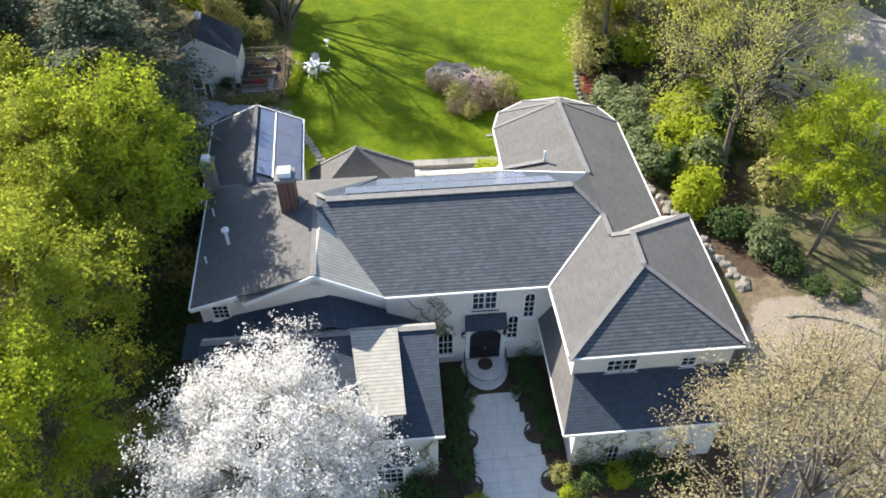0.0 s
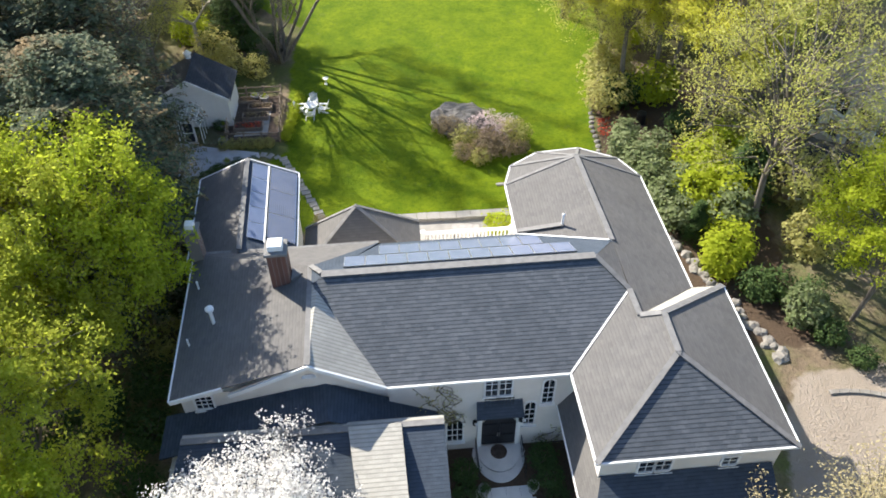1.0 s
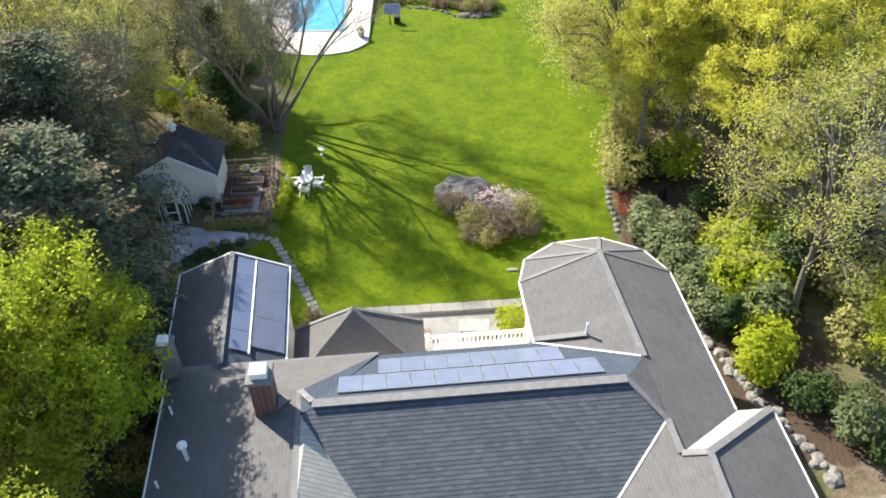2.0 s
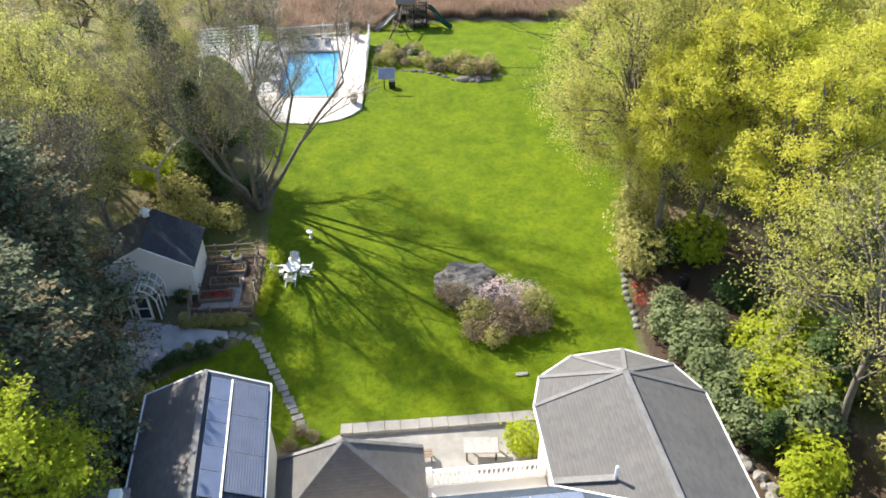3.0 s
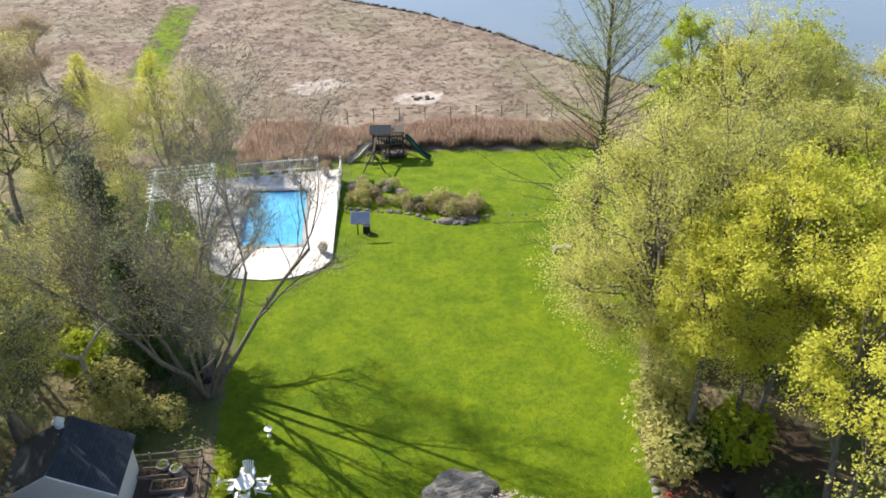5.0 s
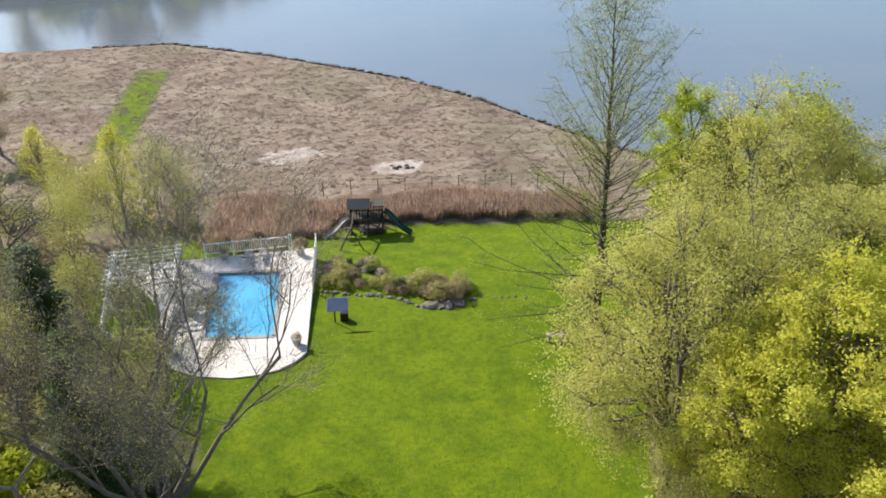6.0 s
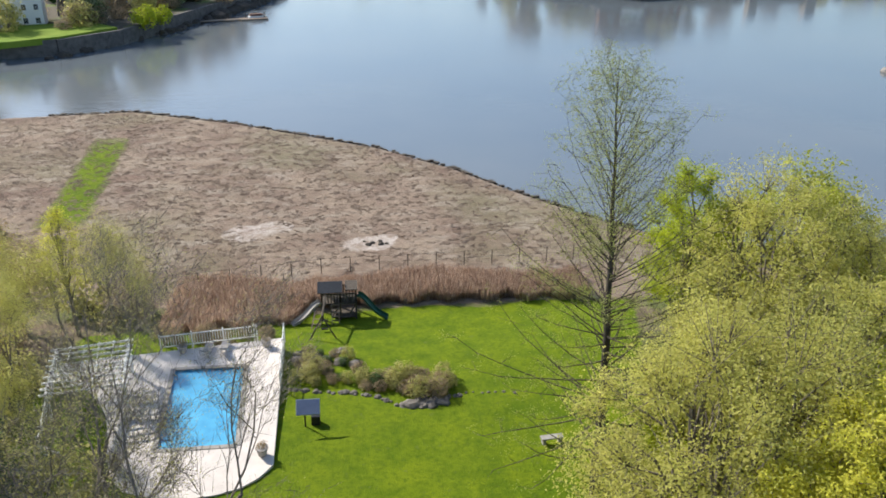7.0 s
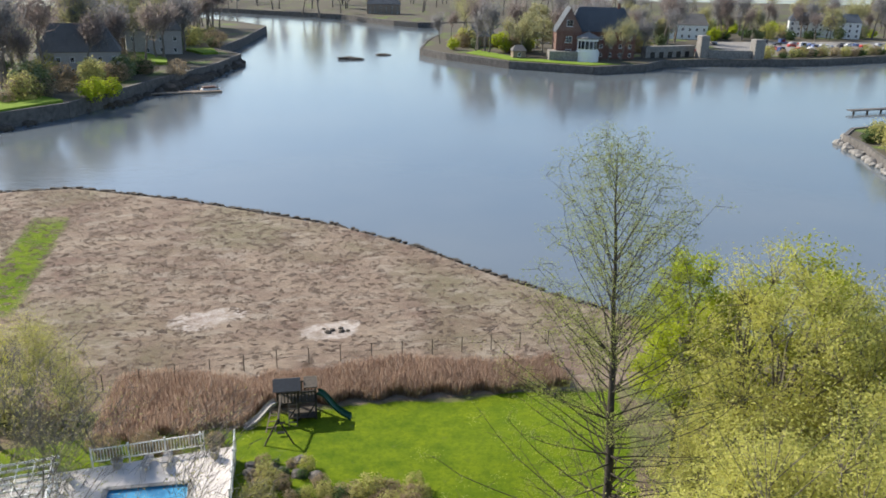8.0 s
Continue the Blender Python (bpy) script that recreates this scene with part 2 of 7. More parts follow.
_mar = _k.mix(_k.ramp(_k.noise(0.8, 6, 0.7, stretch=(0.6, 1.6, 1)), (0.42, 0.0), (0.66, 0.6)), _mar, (0.14, 0.1, 0.075))
_mar = _k.mix(_k.ramp(_f, (0.45, 0.0), (0.8, 0.4)), _mar, (0.3, 0.25, 0.19))
_mar = _k.mix(_k.ramp(_k.noise(0.045, 5, 0.65), (0.48, 0.0), (0.64, 0.6)), _mar, (0.17, 0.16, 0.095))
_mar = _k.mix(_k.ramp(_k.noise(0.3, 6, 0.75, stretch=(0.7, 1.5, 1)), (0.5, 0.0), (0.64, 0.75)), _mar, (0.33, 0.285, 0.23))
_edge = _k.math("MULTIPLY", _k.math("SUBTRACT", _k.noise(1.1, 5, 0.7), 0.5), 0.7)


def _mask(name):
    return _k.ramp(_k.math("ADD", _k.attr(name), _edge), (0.42, 0.0), (0.58, 1.0))


_col = _k.mix(_mask("lawn"), _wood, _lawn)
_col = _k.mix(_mask("meadow"), _col, _mar)
_col = _k.mix(_k.math("MULTIPLY", _mask("bare"), _k.ramp(_k.noise(0.9, 6, 0.75), (0.38, 0.15), (0.62, 0.95))), _col, _k.mix(_m, (0.42, 0.37, 0.33), (0.56, 0.5, 0.45)))
_col = _k.mix(_mask("drive"), _col, _k.mix(_m, (0.25, 0.21, 0.17), (0.36, 0.31, 0.26)))
_col = _k.mix(_mask("mulch"), _col, _k.mix(_f, (0.05, 0.035, 0.025), (0.14, 0.1, 0.07)))
_k.color(_col).bump(_k.math("ADD", _f, _k.math("MULTIPLY", _m, 0.8)), 0.8, 0.12)
M["ground"] = _k.mat
_k = Nodes("still_river_water", 0.12, spec=0.9)
_k.color(_k.ramp(_k.noise(0.02, 3), (0.35, (0.12, 0.145, 0.165)), (0.65, (0.145, 0.165, 0.175))))
_k.bump(_k.math("ADD", _k.noise(0.5, 4, stretch=(0.5, 1.4, 1)), _k.math("MULTIPLY", _k.noise(2.2, 3), 0.3)), 0.12, 0.15)
M["water"] = _k.mat
_k = Nodes("far_lawn", 0.95, spec=0.1)
_k.color(_k.ramp(_k.noise(0.3, 5), (0.3, (0.12, 0.2, 0.02)), (0.7, (0.2, 0.27, 0.04))))
M["lawn_far"] = _k.mat


# ---- builders ----
class Raw:
    """Vertices and faces gathered in plain lists, for meshes too large for bmesh operators."""

    def __init__(self):
        self.v, self.f = [], []

    def quad(self, a, b, c, d):
        n = len(self.v)
        self.v += [a, b, c, d]
        self.f.append((n, n + 1, n + 2, n + 3))

    def tube(self, p, q, r0, r1, n=6):
        p, q = Vector(p), Vector(q)
        d = (q - p).normalized()
        s = d.orthogonal().normalized()
        t = d.cross(s)
        k = len(self.v)
        for c, r in ((p, r0), (q, r1)):
            for i in range(n):
                a = 2 * math.pi * i / n
                self.v.append(c + (s * math.cos(a) + t * math.sin(a)) * r)
        for i in range(n):
            j = (i + 1) % n
            self.f.append((k + i, k + j, k + n + j, k + n + i))

    def box(self, x0, y0, z0, x1, y1, z1):
        n = len(self.v)
        self.v += [(x, y, z) for z in (z0, z1) for x, y in ((x0, y0), (x1, y0), (x1, y1), (x0, y1))]
        self.f += [tuple(n + i for i in f) for f in ((0, 3, 2, 1), (4, 5, 6, 7), (0, 1, 5, 4), (1, 2, 6, 5), (2, 3, 7, 6), (3, 0, 4, 7))]

    def mesh(self, name, mat, smooth=False):
        me = bpy.data.meshes.new(name)
        me.from_pydata([tuple(v) for v in self.v], [], self.f)
        me.materials.append(mat)
        if smooth:
            me.polygons.foreach_set("use_smooth", [True] * len(me.polygons))
        return me


def part(name, shape, mat, parent, label=""):
    """Links a shape (bmesh, Raw or mesh) as one mesh object under a thing or a part."""
    if isinstance(shape, Raw):
        me = shape.mesh(name, mat)
    elif isinstance(shape, bmesh.types.BMesh):
        me = bpy.data.meshes.new(name)
        shape.to_mesh(me)
        shape.free()
        me.materials.append(mat)
    else:
        me = shape
    ob = new(name, me)
    ob.parent = parent
    if label:
        tagged(ob, label)
    return ob


def thing(name, m, label, category, group="", kind=""):
    ob = new(name)
    ob.matrix_world = m
    ob.empty_display_size = 0.3
    return tagged(ob, label, category, group, kind)


def solid(name, shape, mat, label, category="", group="", kind="", m=None):
    ob = part(name, shape, mat, None)
    if m is not None:
        ob.matrix_world = m
    return tagged(ob, label, category, group, kind)


def box(x0, y0, z0, x1, y1, z1, bevel=0.0):
    bm = bmesh.new()
    r = bmesh.ops.create_cube(bm, size=1.0)
    for v in r["verts"]:
        v.co = ((x0 + x1) / 2 + v.co.x * (x1 - x0), (y0 + y1) / 2 + v.co.y * (y1 - y0), (z0 + z1) / 2 + v.co.z * (z1 - z0))
    if bevel:
        bmesh.ops.bevel(bm, geom=bm.edges[:], offset=bevel, segments=1, affect="EDGES")
    return bm


def prism(points, z0, z1):
    """A flat polygon (x, y) drawn up from z0 to z1."""
    bm = bmesh.new()
    lo = [bm.verts.new((x, y, z0)) for x, y in points]
    hi = [bm.verts.new((x, y, z1)) for x, y in points]
    bm.faces.new(hi)
    bm.faces.new(lo[::-1])
    n = len(points)
    for i in range(n):
        bm.faces.new((lo[i], lo[(i + 1) % n], hi[(i + 1) % n], hi[i]))
    bmesh.ops.recalc_face_normals(bm, faces=bm.faces[:])
    return bm


def lathe(profile, n=16):
    bm = bmesh.new()
    rings = [[bm.verts.new((r * math.cos(2 * math.pi * i / n), r * math.sin(2 * math.pi * i / n), z)) for i in range(n)] for r, z in profile]
    for a, b in zip(rings, rings[1:]):
        for i in range(n):
            bm.faces.new((a[i], a[(i + 1) % n], b[(i + 1) % n], b[i]))
    bm.faces.new(rings[0][::-1])
    bm.faces.new(rings[-1])
    return bm


def lump(r, seed, squash=(1, 1, 1), rough=0.35, sub=3):
    """An uneven rounded body, as of a boulder."""
    bm = bmesh.new()
    bmesh.ops.create_icosphere(bm, subdivisions=sub, radius=1.0)
    for v in bm.verts:
        d = noise.noise(v.co * 1.3 + Vector((seed * 3.7, 0, 0))) * rough + noise.noise(v.co * 3.1 + Vector((0, seed * 2.1, 0))) * rough * 0.4
        v.co = Vector((v.co.x * squash[0], v.co.y * squash[1], v.co.z * squash[2])) * r * (1 + d)
    return bm


def slope(name, pts, mat, parent, thick=0.1, label=""):
    """One roof slope, pts in order round it, the first two along its eave; u runs along the eave, v up the slope."""
    p = [Vector(q) for q in pts]
    nrm = Vector((0, 0, 0))
    for a, b in zip(p, p[1:] + p[:1]):
        nrm += (a - p[0]).cross(b - p[0])
    nrm.normalize()
    if nrm.z < 0:
        p.reverse()
        nrm = -nrm
    along = (Vector(pts[1]) - Vector(pts[0]))
    along = (along - nrm * along.dot(nrm)).normalized()
    up = nrm.cross(along)
    bm = bmesh.new()
    uv = bm.loops.layers.uv.new("UVMap")
    hi = [bm.verts.new(q) for q in p]
    lo = [bm.verts.new(q - Vector((0, 0, thick))) for q in p]
    bm.faces.new(hi)
    bm.faces.new(lo[::-1])
    n = len(p)
    for i in range(n):
        bm.faces.new((lo[i], lo[(i + 1) % n], hi[(i + 1) % n], hi[i]))
    for f in bm.faces:
        for l in f.loops:
            l[uv].uv = (l.vert.co.dot(along), l.vert.co.dot(up))
    bmesh.ops.triangulate(bm, faces=[f for f in bm.faces if len(f.verts) > 4])
    return part(name, bm, mat, parent, label)


def bar(p, q, w, h, lift=0.0):
    """A straight board from p to q, w wide, h high, its top at the line plus lift."""
    p, q = Vector(p), Vector(q)
    d = (q - p).normalized()
    s = d.cross(Vector((0, 0, 1)))
    s = s.normalized() * w / 2 if s.length > 1e-4 else Vector((w / 2, 0, 0))
    u = s.normalized().cross(d) * h
    bm = bmesh.new()
    up = Vector((0, 0, lift))
    v = [bm.verts.new(c + k + up) for c in (p, q) for k in (-s - u, s - u, s, -s)]
    for f in ((3, 2, 1, 0), (4, 5, 6, 7), (0, 1, 5, 4), (1, 2, 6, 5), (2, 3, 7, 6), (3, 0, 4, 7)):
        bm.faces.new([v[i] for i in f])
    bmesh.ops.recalc_face_normals(bm, faces=bm.faces[:])
    return bm


# ---- ground ----
SHORE_X = [-400, -120, -50, -38.5, -20, 2.4, 12, 20.5, 28.7, 45, 70, 120, 300]
SHORE_Y = [150, 165, 174.5, 176, 167, 152, 142, 130, 120, 108, 98, 92, 80]
WATER = -3.2


def step(a, b, v):
    t = min(1.0, max(0.0, (v - a) / (b - a)))
    return t * t * (3 - 2 * t)


def gz(x, y):
    """The height of the ground."""
    z = float(np.interp(y, [0, 17.5, 25, 45, 55, 85, 92, 101, 112], [-1.0, -0.85, 0, 0, 0, -1.0, -1.4, -2.6, -2.6]))
    left = step(-15, -24, x) * step(52, 62, y) * step(110, 84, y)
    z += 0.8 * left
    z += 0.25 * noise.noise(Vector((x * 0.05, y * 0.05, 0))) * step(8, 25, abs(x)) * step(120, 90, y)
    over = y - float(np.interp(x, SHORE_X, SHORE_Y))
    z -= 3.2 * step(-1.2, 4.0, over)
    return z


def smooth_axis(lo, hi, fine, far):
    near = list(np.arange(lo, hi + 1e-6, fine))
    out, s = [], fine
    v = hi
    while v < far:
        s *= 1.35
        v += s
        out.append(v)
    pre, s, v = [], fine, lo
    while v > -far:
        s *= 1.35
        v -= s
        pre.append(v)
    return pre[::-1] + near + out


GX, GY = smooth_axis(-50, 50, 0.7, 2500), smooth_axis(0, 185, 0.7, 2500)


def lawn_at(x, y):
    left = float(np.interp(y, [40, 43, 46, 47.5, 49.5, 51, 60, 65, 70, 80, 99, 101], [-19.5, -19, -18.2, -16.8, -13.6, -12, -13, -13.5, -13.5, -25, -25, -8]))
    right = float(np.interp(y, [40, 48, 52, 57, 63, 70, 80, 95, 102], [10, 10.8, 10.7, 11, 12.5, 14, 17, 22, 24]))
    edge = min(x - left, right - x, y - 42.5, 102.4 - y + 0.6 * math.sin(x * 0.5))
    strip = min(2.6 - abs(x - float(np.interp(y, [128, 157], [-35.2, -37.6]))), (y - 124) * 0.3, (160 - y) * 0.2)
    return 0.5 + max(edge * 0.5, strip * 0.1)


def meadow_at(x, y):
    strip = min(3.0 - abs(x - float(np.interp(y, [128, 157], [-35.2, -37.6]))), (y - 124) * 0.3, (160 - y) * 0.2)
    if strip > 0:
        return max(0.0, 0.5 - strip * 0.11)
    return 0.5 + min(y - 102.6, y - (102 + max(0, -8 - x) * 0.2)) * 0.4 if x < 40 else 0.5 + (y - 118) * 0.1


def bare_at(x, y):
    d = min(math.hypot(x + 14, (y - 121) * 1.2) / 2.7, math.hypot(x + 11, (y - 122.5) * 1.2) / 2.2, math.hypot(x + 0.6, (y - 117) * 1.4) / 2.8, math.hypot(x - 1.5, (y - 118.5) * 1.4) / 1.5)
    return 0.5 + (1 - d) * 1.2


def drive_at(x, y):
    return 0.5 + min(x - float(np.interp(y, [0, 15, 22, 28, 33], [13, 14.5, 16, 17.5, 20])), 31 - y + 0.15 * (x - 19), 34 - x) * 0.6


def mulch_at(x, y):
    court = min(x + 14, 15 - x, y - 15, 27 - y)
    right = min(x - 11.2, 21 - x, y - 33, 60 - y)
    return 0.5 + max(court, right) * 0.5


gm = bpy.data.meshes.new("ground")
_vs = [(x, y, gz(x, y)) for y in GY for x in GX]
_w = len(GX)
_fs = [(j * _w + i, j * _w + i + 1, (j + 1) * _w + i + 1, (j + 1) * _w + i) for j in range(len(GY) - 1) for i in range(_w - 1)]
gm.from_pydata(_vs, [], _fs)
gm.materials.append(M["ground"])
gm.polygons.foreach_set("use_smooth", [True] * len(gm.polygons))
for _name, _fn in (("lawn", lawn_at), ("meadow", meadow_at), ("drive", drive_at), ("bare", bare_at), ("mulch", mulch_at)):
    _at = gm.attributes.new(_name, "FLOAT", "POINT")
    _at.data.foreach_set("value", [min(1.0, max(0.0, _fn(v[0], v[1]))) for v in _vs])
ground = tagged(new("ground", gm), "green lawn, woodland floor and dry salt meadow", kind="structure")

_r = Raw()
_r.quad((-2600, 60, WATER), (2600, 60, WATER), (2600, 2600, WATER), (-2600, 2600, WATER))
water = solid("water", _r, M["water"], "still grey-blue tidal river reflecting the sky", kind="structure")

# ---- the house, laid out in its own axes: x along the front, y to the back, z up ----
HOUSE = pose(0, 26, 0, 0, 0, 5.3)
house = thing("house", HOUSE, "large pale stucco house with grey hipped shingle roofs", "house")


def wall(points, z0, z1, label="pale stucco wall"):
    return part("wall", prism(points, z0, z1), M["stucco"], house)


def ridge(p, q, w=0.28):
    part("ridge_cap", bar(p, q, w, 0.05, 0.05), M["ridge"], house, "pale shingle ridge cap")


def gutter(p, q):
    part("gutter", bar(p, q, 0.085, 0.12, 0.02), M["white"], house, "white painted eave gutter")


EAVE, RZ = 6.3, 8.6
# walls
wall([(-2.9, 0.4), (5.9, 0.4), (5.9, 9.2), (-2.9, 9.2)], -0.2, 6.2)
wall([(-12.3, 0.7), (-2.9, 0.7), (-2.9, 9.2), (-12.3, 9.2)], -0.2, 6.0)
wall([(5.9, -4.2), (13.8, -4.2), (13.8, 4.4), (5.9, 4.4)], -0.9, 6.15)
wall([(4.9, 4.4), (12.2, 4.4), (12.2, 13.4), (4.9, 13.4)], -0.2, 6.0)
wall([(4.9, 13.4), (12.0, 13.4), (11.2, 15.3), (9.3, 16.4), (6.9, 16.2), (5.3, 15.1)], -0.2, 5.9)
wall([(-13.2, 9.2), (-8.05, 9.2), (-8.05, 16.8), (-13.2, 16.8)], -0.2, 4.95)
wall([(-12.9, -6.1), (-0.8, -6.1), (-0.8, 0.4), (-12.9, 0.4)], -1.3, 3.55)
wall([(5.9, -6.3), (13.2, -6.3), (13.2, -4.2), (5.9, -4.2)], -1.3, 3.1)
# gable fields
part("wall", prism([(-10.0, 6.0), (-2.9, 6.0), (-6.3, 7.75)], -0.35, 0), M["stucco"], house).matrix_local = pose(0, 0.62, 0, 90, 0, 0)
part("wall", prism([(-13.3, 4.8), (-7.95, 4.8), (-10.55, 6.15)], -0.3, 0), M["stucco"], house).matrix_local = pose(0, 16.6, 0, 90, 0, 0)
part("wall", prism([(-12.4, 5.9), (-10.0, 5.9), (-10.0, 6.75)], -0.3, 0), M["stucco"], house).matrix_local = pose(0, 0.95, 0, 90, 0, 0)
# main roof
# Front slopes take the shade-toned shingle, the sides the sunlit one.
slope("roof", [(-2.95, 0, EAVE), (5.35, 0, EAVE), (8.75, 3.45, 7.85), (7.4, 5.1, RZ), (-5.7, 5.1, RZ), (-6.1, 4.7, 8.3)], M["roof_front"], house, label="slate-grey shingle front slope, shade in its colour")
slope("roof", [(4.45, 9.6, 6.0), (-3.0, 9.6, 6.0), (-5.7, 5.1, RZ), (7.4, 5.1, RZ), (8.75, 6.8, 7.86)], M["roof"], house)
slope("roof", [(8.75, 3.45, 7.85), (8.75, 6.8, 7.85), (7.4, 5.1, RZ)], M["roof_warm"], house)
# left wing
slope("roof", [(-12.75, 9.6, 6.1), (-12.65, 0.3, 6.1), (-6.3, 0.3, 8.0), (-6.3, 6.3, 8.0)], M["roof_warm"], house, label="tree-shaded shingle slope")
slope("roof", [(-3.0, 9.6, 6.1), (-12.75, 9.6, 6.1), (-6.3, 6.3, 8.0)], M["roof_warm"], house)
slope("roof", [(-2.95, 0.0, 6.32), (-6.3, 0.3, 8.0), (-6.3, 5.0, 8.0), (-5.9, 4.9, 8.2)], M["cedar"], house)
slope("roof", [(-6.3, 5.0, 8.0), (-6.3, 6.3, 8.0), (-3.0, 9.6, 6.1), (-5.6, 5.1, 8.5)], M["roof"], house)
ridge((-6.3, 0.3, 8.0), (-6.3, 6.3, 8.0))
ridge((-6.3, 6.3, 8.0), (-5.7, 5.3, 8.5), 0.26)
ridge((-12.75, 9.6, 6.1), (-3.0, 9.6, 6.1), 0.16)
ridge((-5.7, 5.1, RZ), (7.4, 5.1, RZ), 0.4)
ridge((7.4, 5.1, RZ), (8.75, 3.45, 7.87), 0.26)
# wing to the garden with its faceted end
EZ = 6.0
oct_pts = [(4.45, 13.8), (5.0, 15.45), (6.8, 16.6), (9.4, 16.8), (11.5, 15.6), (12.45, 13.8)]
apex = (8.45, 13.9, 7.75)
slope("roof", [(12.6, 4.8, 6.15), (12.45, 13.8, EZ), apex, (8.75, 6.8, 7.86), (8.8, 1.8, 7.9)], M["roof_warm"], house)
slope("roof", [(4.45, 13.8, EZ), (4.45, 9.6, EZ), (8.75, 6.8, 7.86), apex], M["roof_warm"], house)
for a, b in zip(oct_pts, oct_pts[1:]):
    slope("roof", [(*b, EZ), (*a, EZ), apex], M["roof_warm"], house)
    gutter((*a, EZ), (*b, EZ))
for q in oct_pts:
    ridge((*q, EZ), apex, 0.2)
ridge((8.75, 6.8, 7.86), apex)
gutter((12.6, 4.8, 6.15), (12.45, 13.8, EZ))
gutter((4.45, 9.6, EZ), (4.45, 13.8, EZ))
# garage block
GA, GB = (9.73, -0.75, 8.33), (9.75, 1.5, 8.33)
slope("roof", [(5.5, -4.6, 6.3), (14.2, -4.6, 6.3), GA], M["roof_front"], house, label="slate-grey shingle front hip, shade in its colour")
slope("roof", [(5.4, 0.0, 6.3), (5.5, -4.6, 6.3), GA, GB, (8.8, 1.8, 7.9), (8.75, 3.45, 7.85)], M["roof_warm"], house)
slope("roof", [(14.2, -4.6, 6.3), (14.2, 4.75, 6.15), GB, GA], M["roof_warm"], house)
# Rear hip in the pale cedar tone: sunlight put into its colour.
slope("roof", [(14.2, 4.75, 6.15), (12.6, 4.75, 6.15), (8.8, 1.8, 7.9), GB], M["cedar"], house)
ridge(GA, GB)
ridge((5.5, -4.6, 6.3), GA, 0.26)
ridge((14.2, -4.6, 6.3), GA, 0.26)
ridge(GB, (14.2, 4.75, 6.15), 0.3)
ridge(GB, (8.8, 1.8, 7.9))
ridge((8.8, 1.8, 7.9), (8.75, 3.45, 7.87))
for a, b in (((-2.95, 0, EAVE), (5.35, 0, EAVE)), ((5.4, 0, 6.3), (5.5, -4.6, 6.3)), ((5.5, -4.6, 6.3), (14.2, -4.6, 6.3)), ((14.2, -4.6, 6.3), (14.2, 4.75, 6.15)), ((-12.75, 9.6, 6.1), (-12.65, 0.3, 6.1)), ((5.4, 0, 6.34), (8.75, 3.45, 7.88)), ((4.45, 9.6, 6.05), (8.75, 6.8, 7.88))):
    gutter(a, b)
# wing with the roof panels
slope("roof", [(-13.6, 17.2, 5.0), (-13.4, 9.3, 5.0), (-10.35, 9.3, 6.35), (-10.55, 17.25, 6.35)], M["roof_warm"], house)
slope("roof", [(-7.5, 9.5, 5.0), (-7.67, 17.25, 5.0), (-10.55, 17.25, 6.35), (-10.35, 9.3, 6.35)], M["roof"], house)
ridge((-10.35, 9.5, 6.35), (-10.55, 17.25, 6.35))
gutter((-7.5, 9.5, 5.0), (-7.67, 17.25, 5.0))
gutter((-13.4, 9.5, 5.0), (-13.6, 17.2, 5.0))
# low front wing
FZ, FR = 3.6, 5.5
# The dark blue shingle colour holds the shade of the taller house.
slope("roof", [(-13.0, -6.5, FZ), (-0.5, -6.5, FZ), (-0.5, -1.45, FR), (-12.0, -1.45, FR)], M["roof"], house, label="shingle slope with shade in its blue-grey colour")
# Narrow rear slope, pale because sunlight is put into its colour.
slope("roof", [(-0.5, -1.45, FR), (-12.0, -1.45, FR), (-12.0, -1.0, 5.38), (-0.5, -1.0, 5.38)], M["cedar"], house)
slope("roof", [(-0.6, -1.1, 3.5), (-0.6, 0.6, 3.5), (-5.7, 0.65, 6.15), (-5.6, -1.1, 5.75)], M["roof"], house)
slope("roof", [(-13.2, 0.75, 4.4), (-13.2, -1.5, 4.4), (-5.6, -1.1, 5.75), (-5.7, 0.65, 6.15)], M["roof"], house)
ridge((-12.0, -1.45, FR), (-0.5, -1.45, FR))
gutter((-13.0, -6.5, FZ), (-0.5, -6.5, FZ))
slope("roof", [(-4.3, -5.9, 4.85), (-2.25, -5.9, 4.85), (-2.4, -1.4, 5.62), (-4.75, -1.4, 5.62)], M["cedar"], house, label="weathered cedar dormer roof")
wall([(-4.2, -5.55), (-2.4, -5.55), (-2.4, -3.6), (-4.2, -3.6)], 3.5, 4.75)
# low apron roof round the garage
# Shade under the garage eave is part of this shingle's colour.
slope("roof", [(5.15, -6.75, 3.2), (13.6, -6.75, 3.2), (13.6, -4.25, 4.6), (6.0, -4.25, 4.6)], M["roof"], house, label="shingle pent roof with shade in its colour")
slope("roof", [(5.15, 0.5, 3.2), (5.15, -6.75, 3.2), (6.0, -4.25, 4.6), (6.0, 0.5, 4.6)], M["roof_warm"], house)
gutter((5.15, -6.75, 3.2), (13.6, -6.75, 3.2))
gutter((5.15, 0.5, 3.2), (5.15, -6.75, 3.2))
# garden pavilion roof
gz_a, gz_e = (-4.2, 12.9, 5.9), [(-7.4, 10.6, 3.3), (-0.6, 10.6, 3.3), (-0.6, 14.1, 3.3), (-7.4, 14.1, 3.3)]
wall([(-7.0, 9.2), (-1.0, 9.2), (-1.0, 13.7), (-7.0, 13.7)], -0.2, 3.25)
for a, b in zip(gz_e, gz_e[1:] + gz_e[:1]):
    slope("roof", [a, b, gz_a], M["roof_warm"], house)
    ridge(a, gz_a, 0.2)


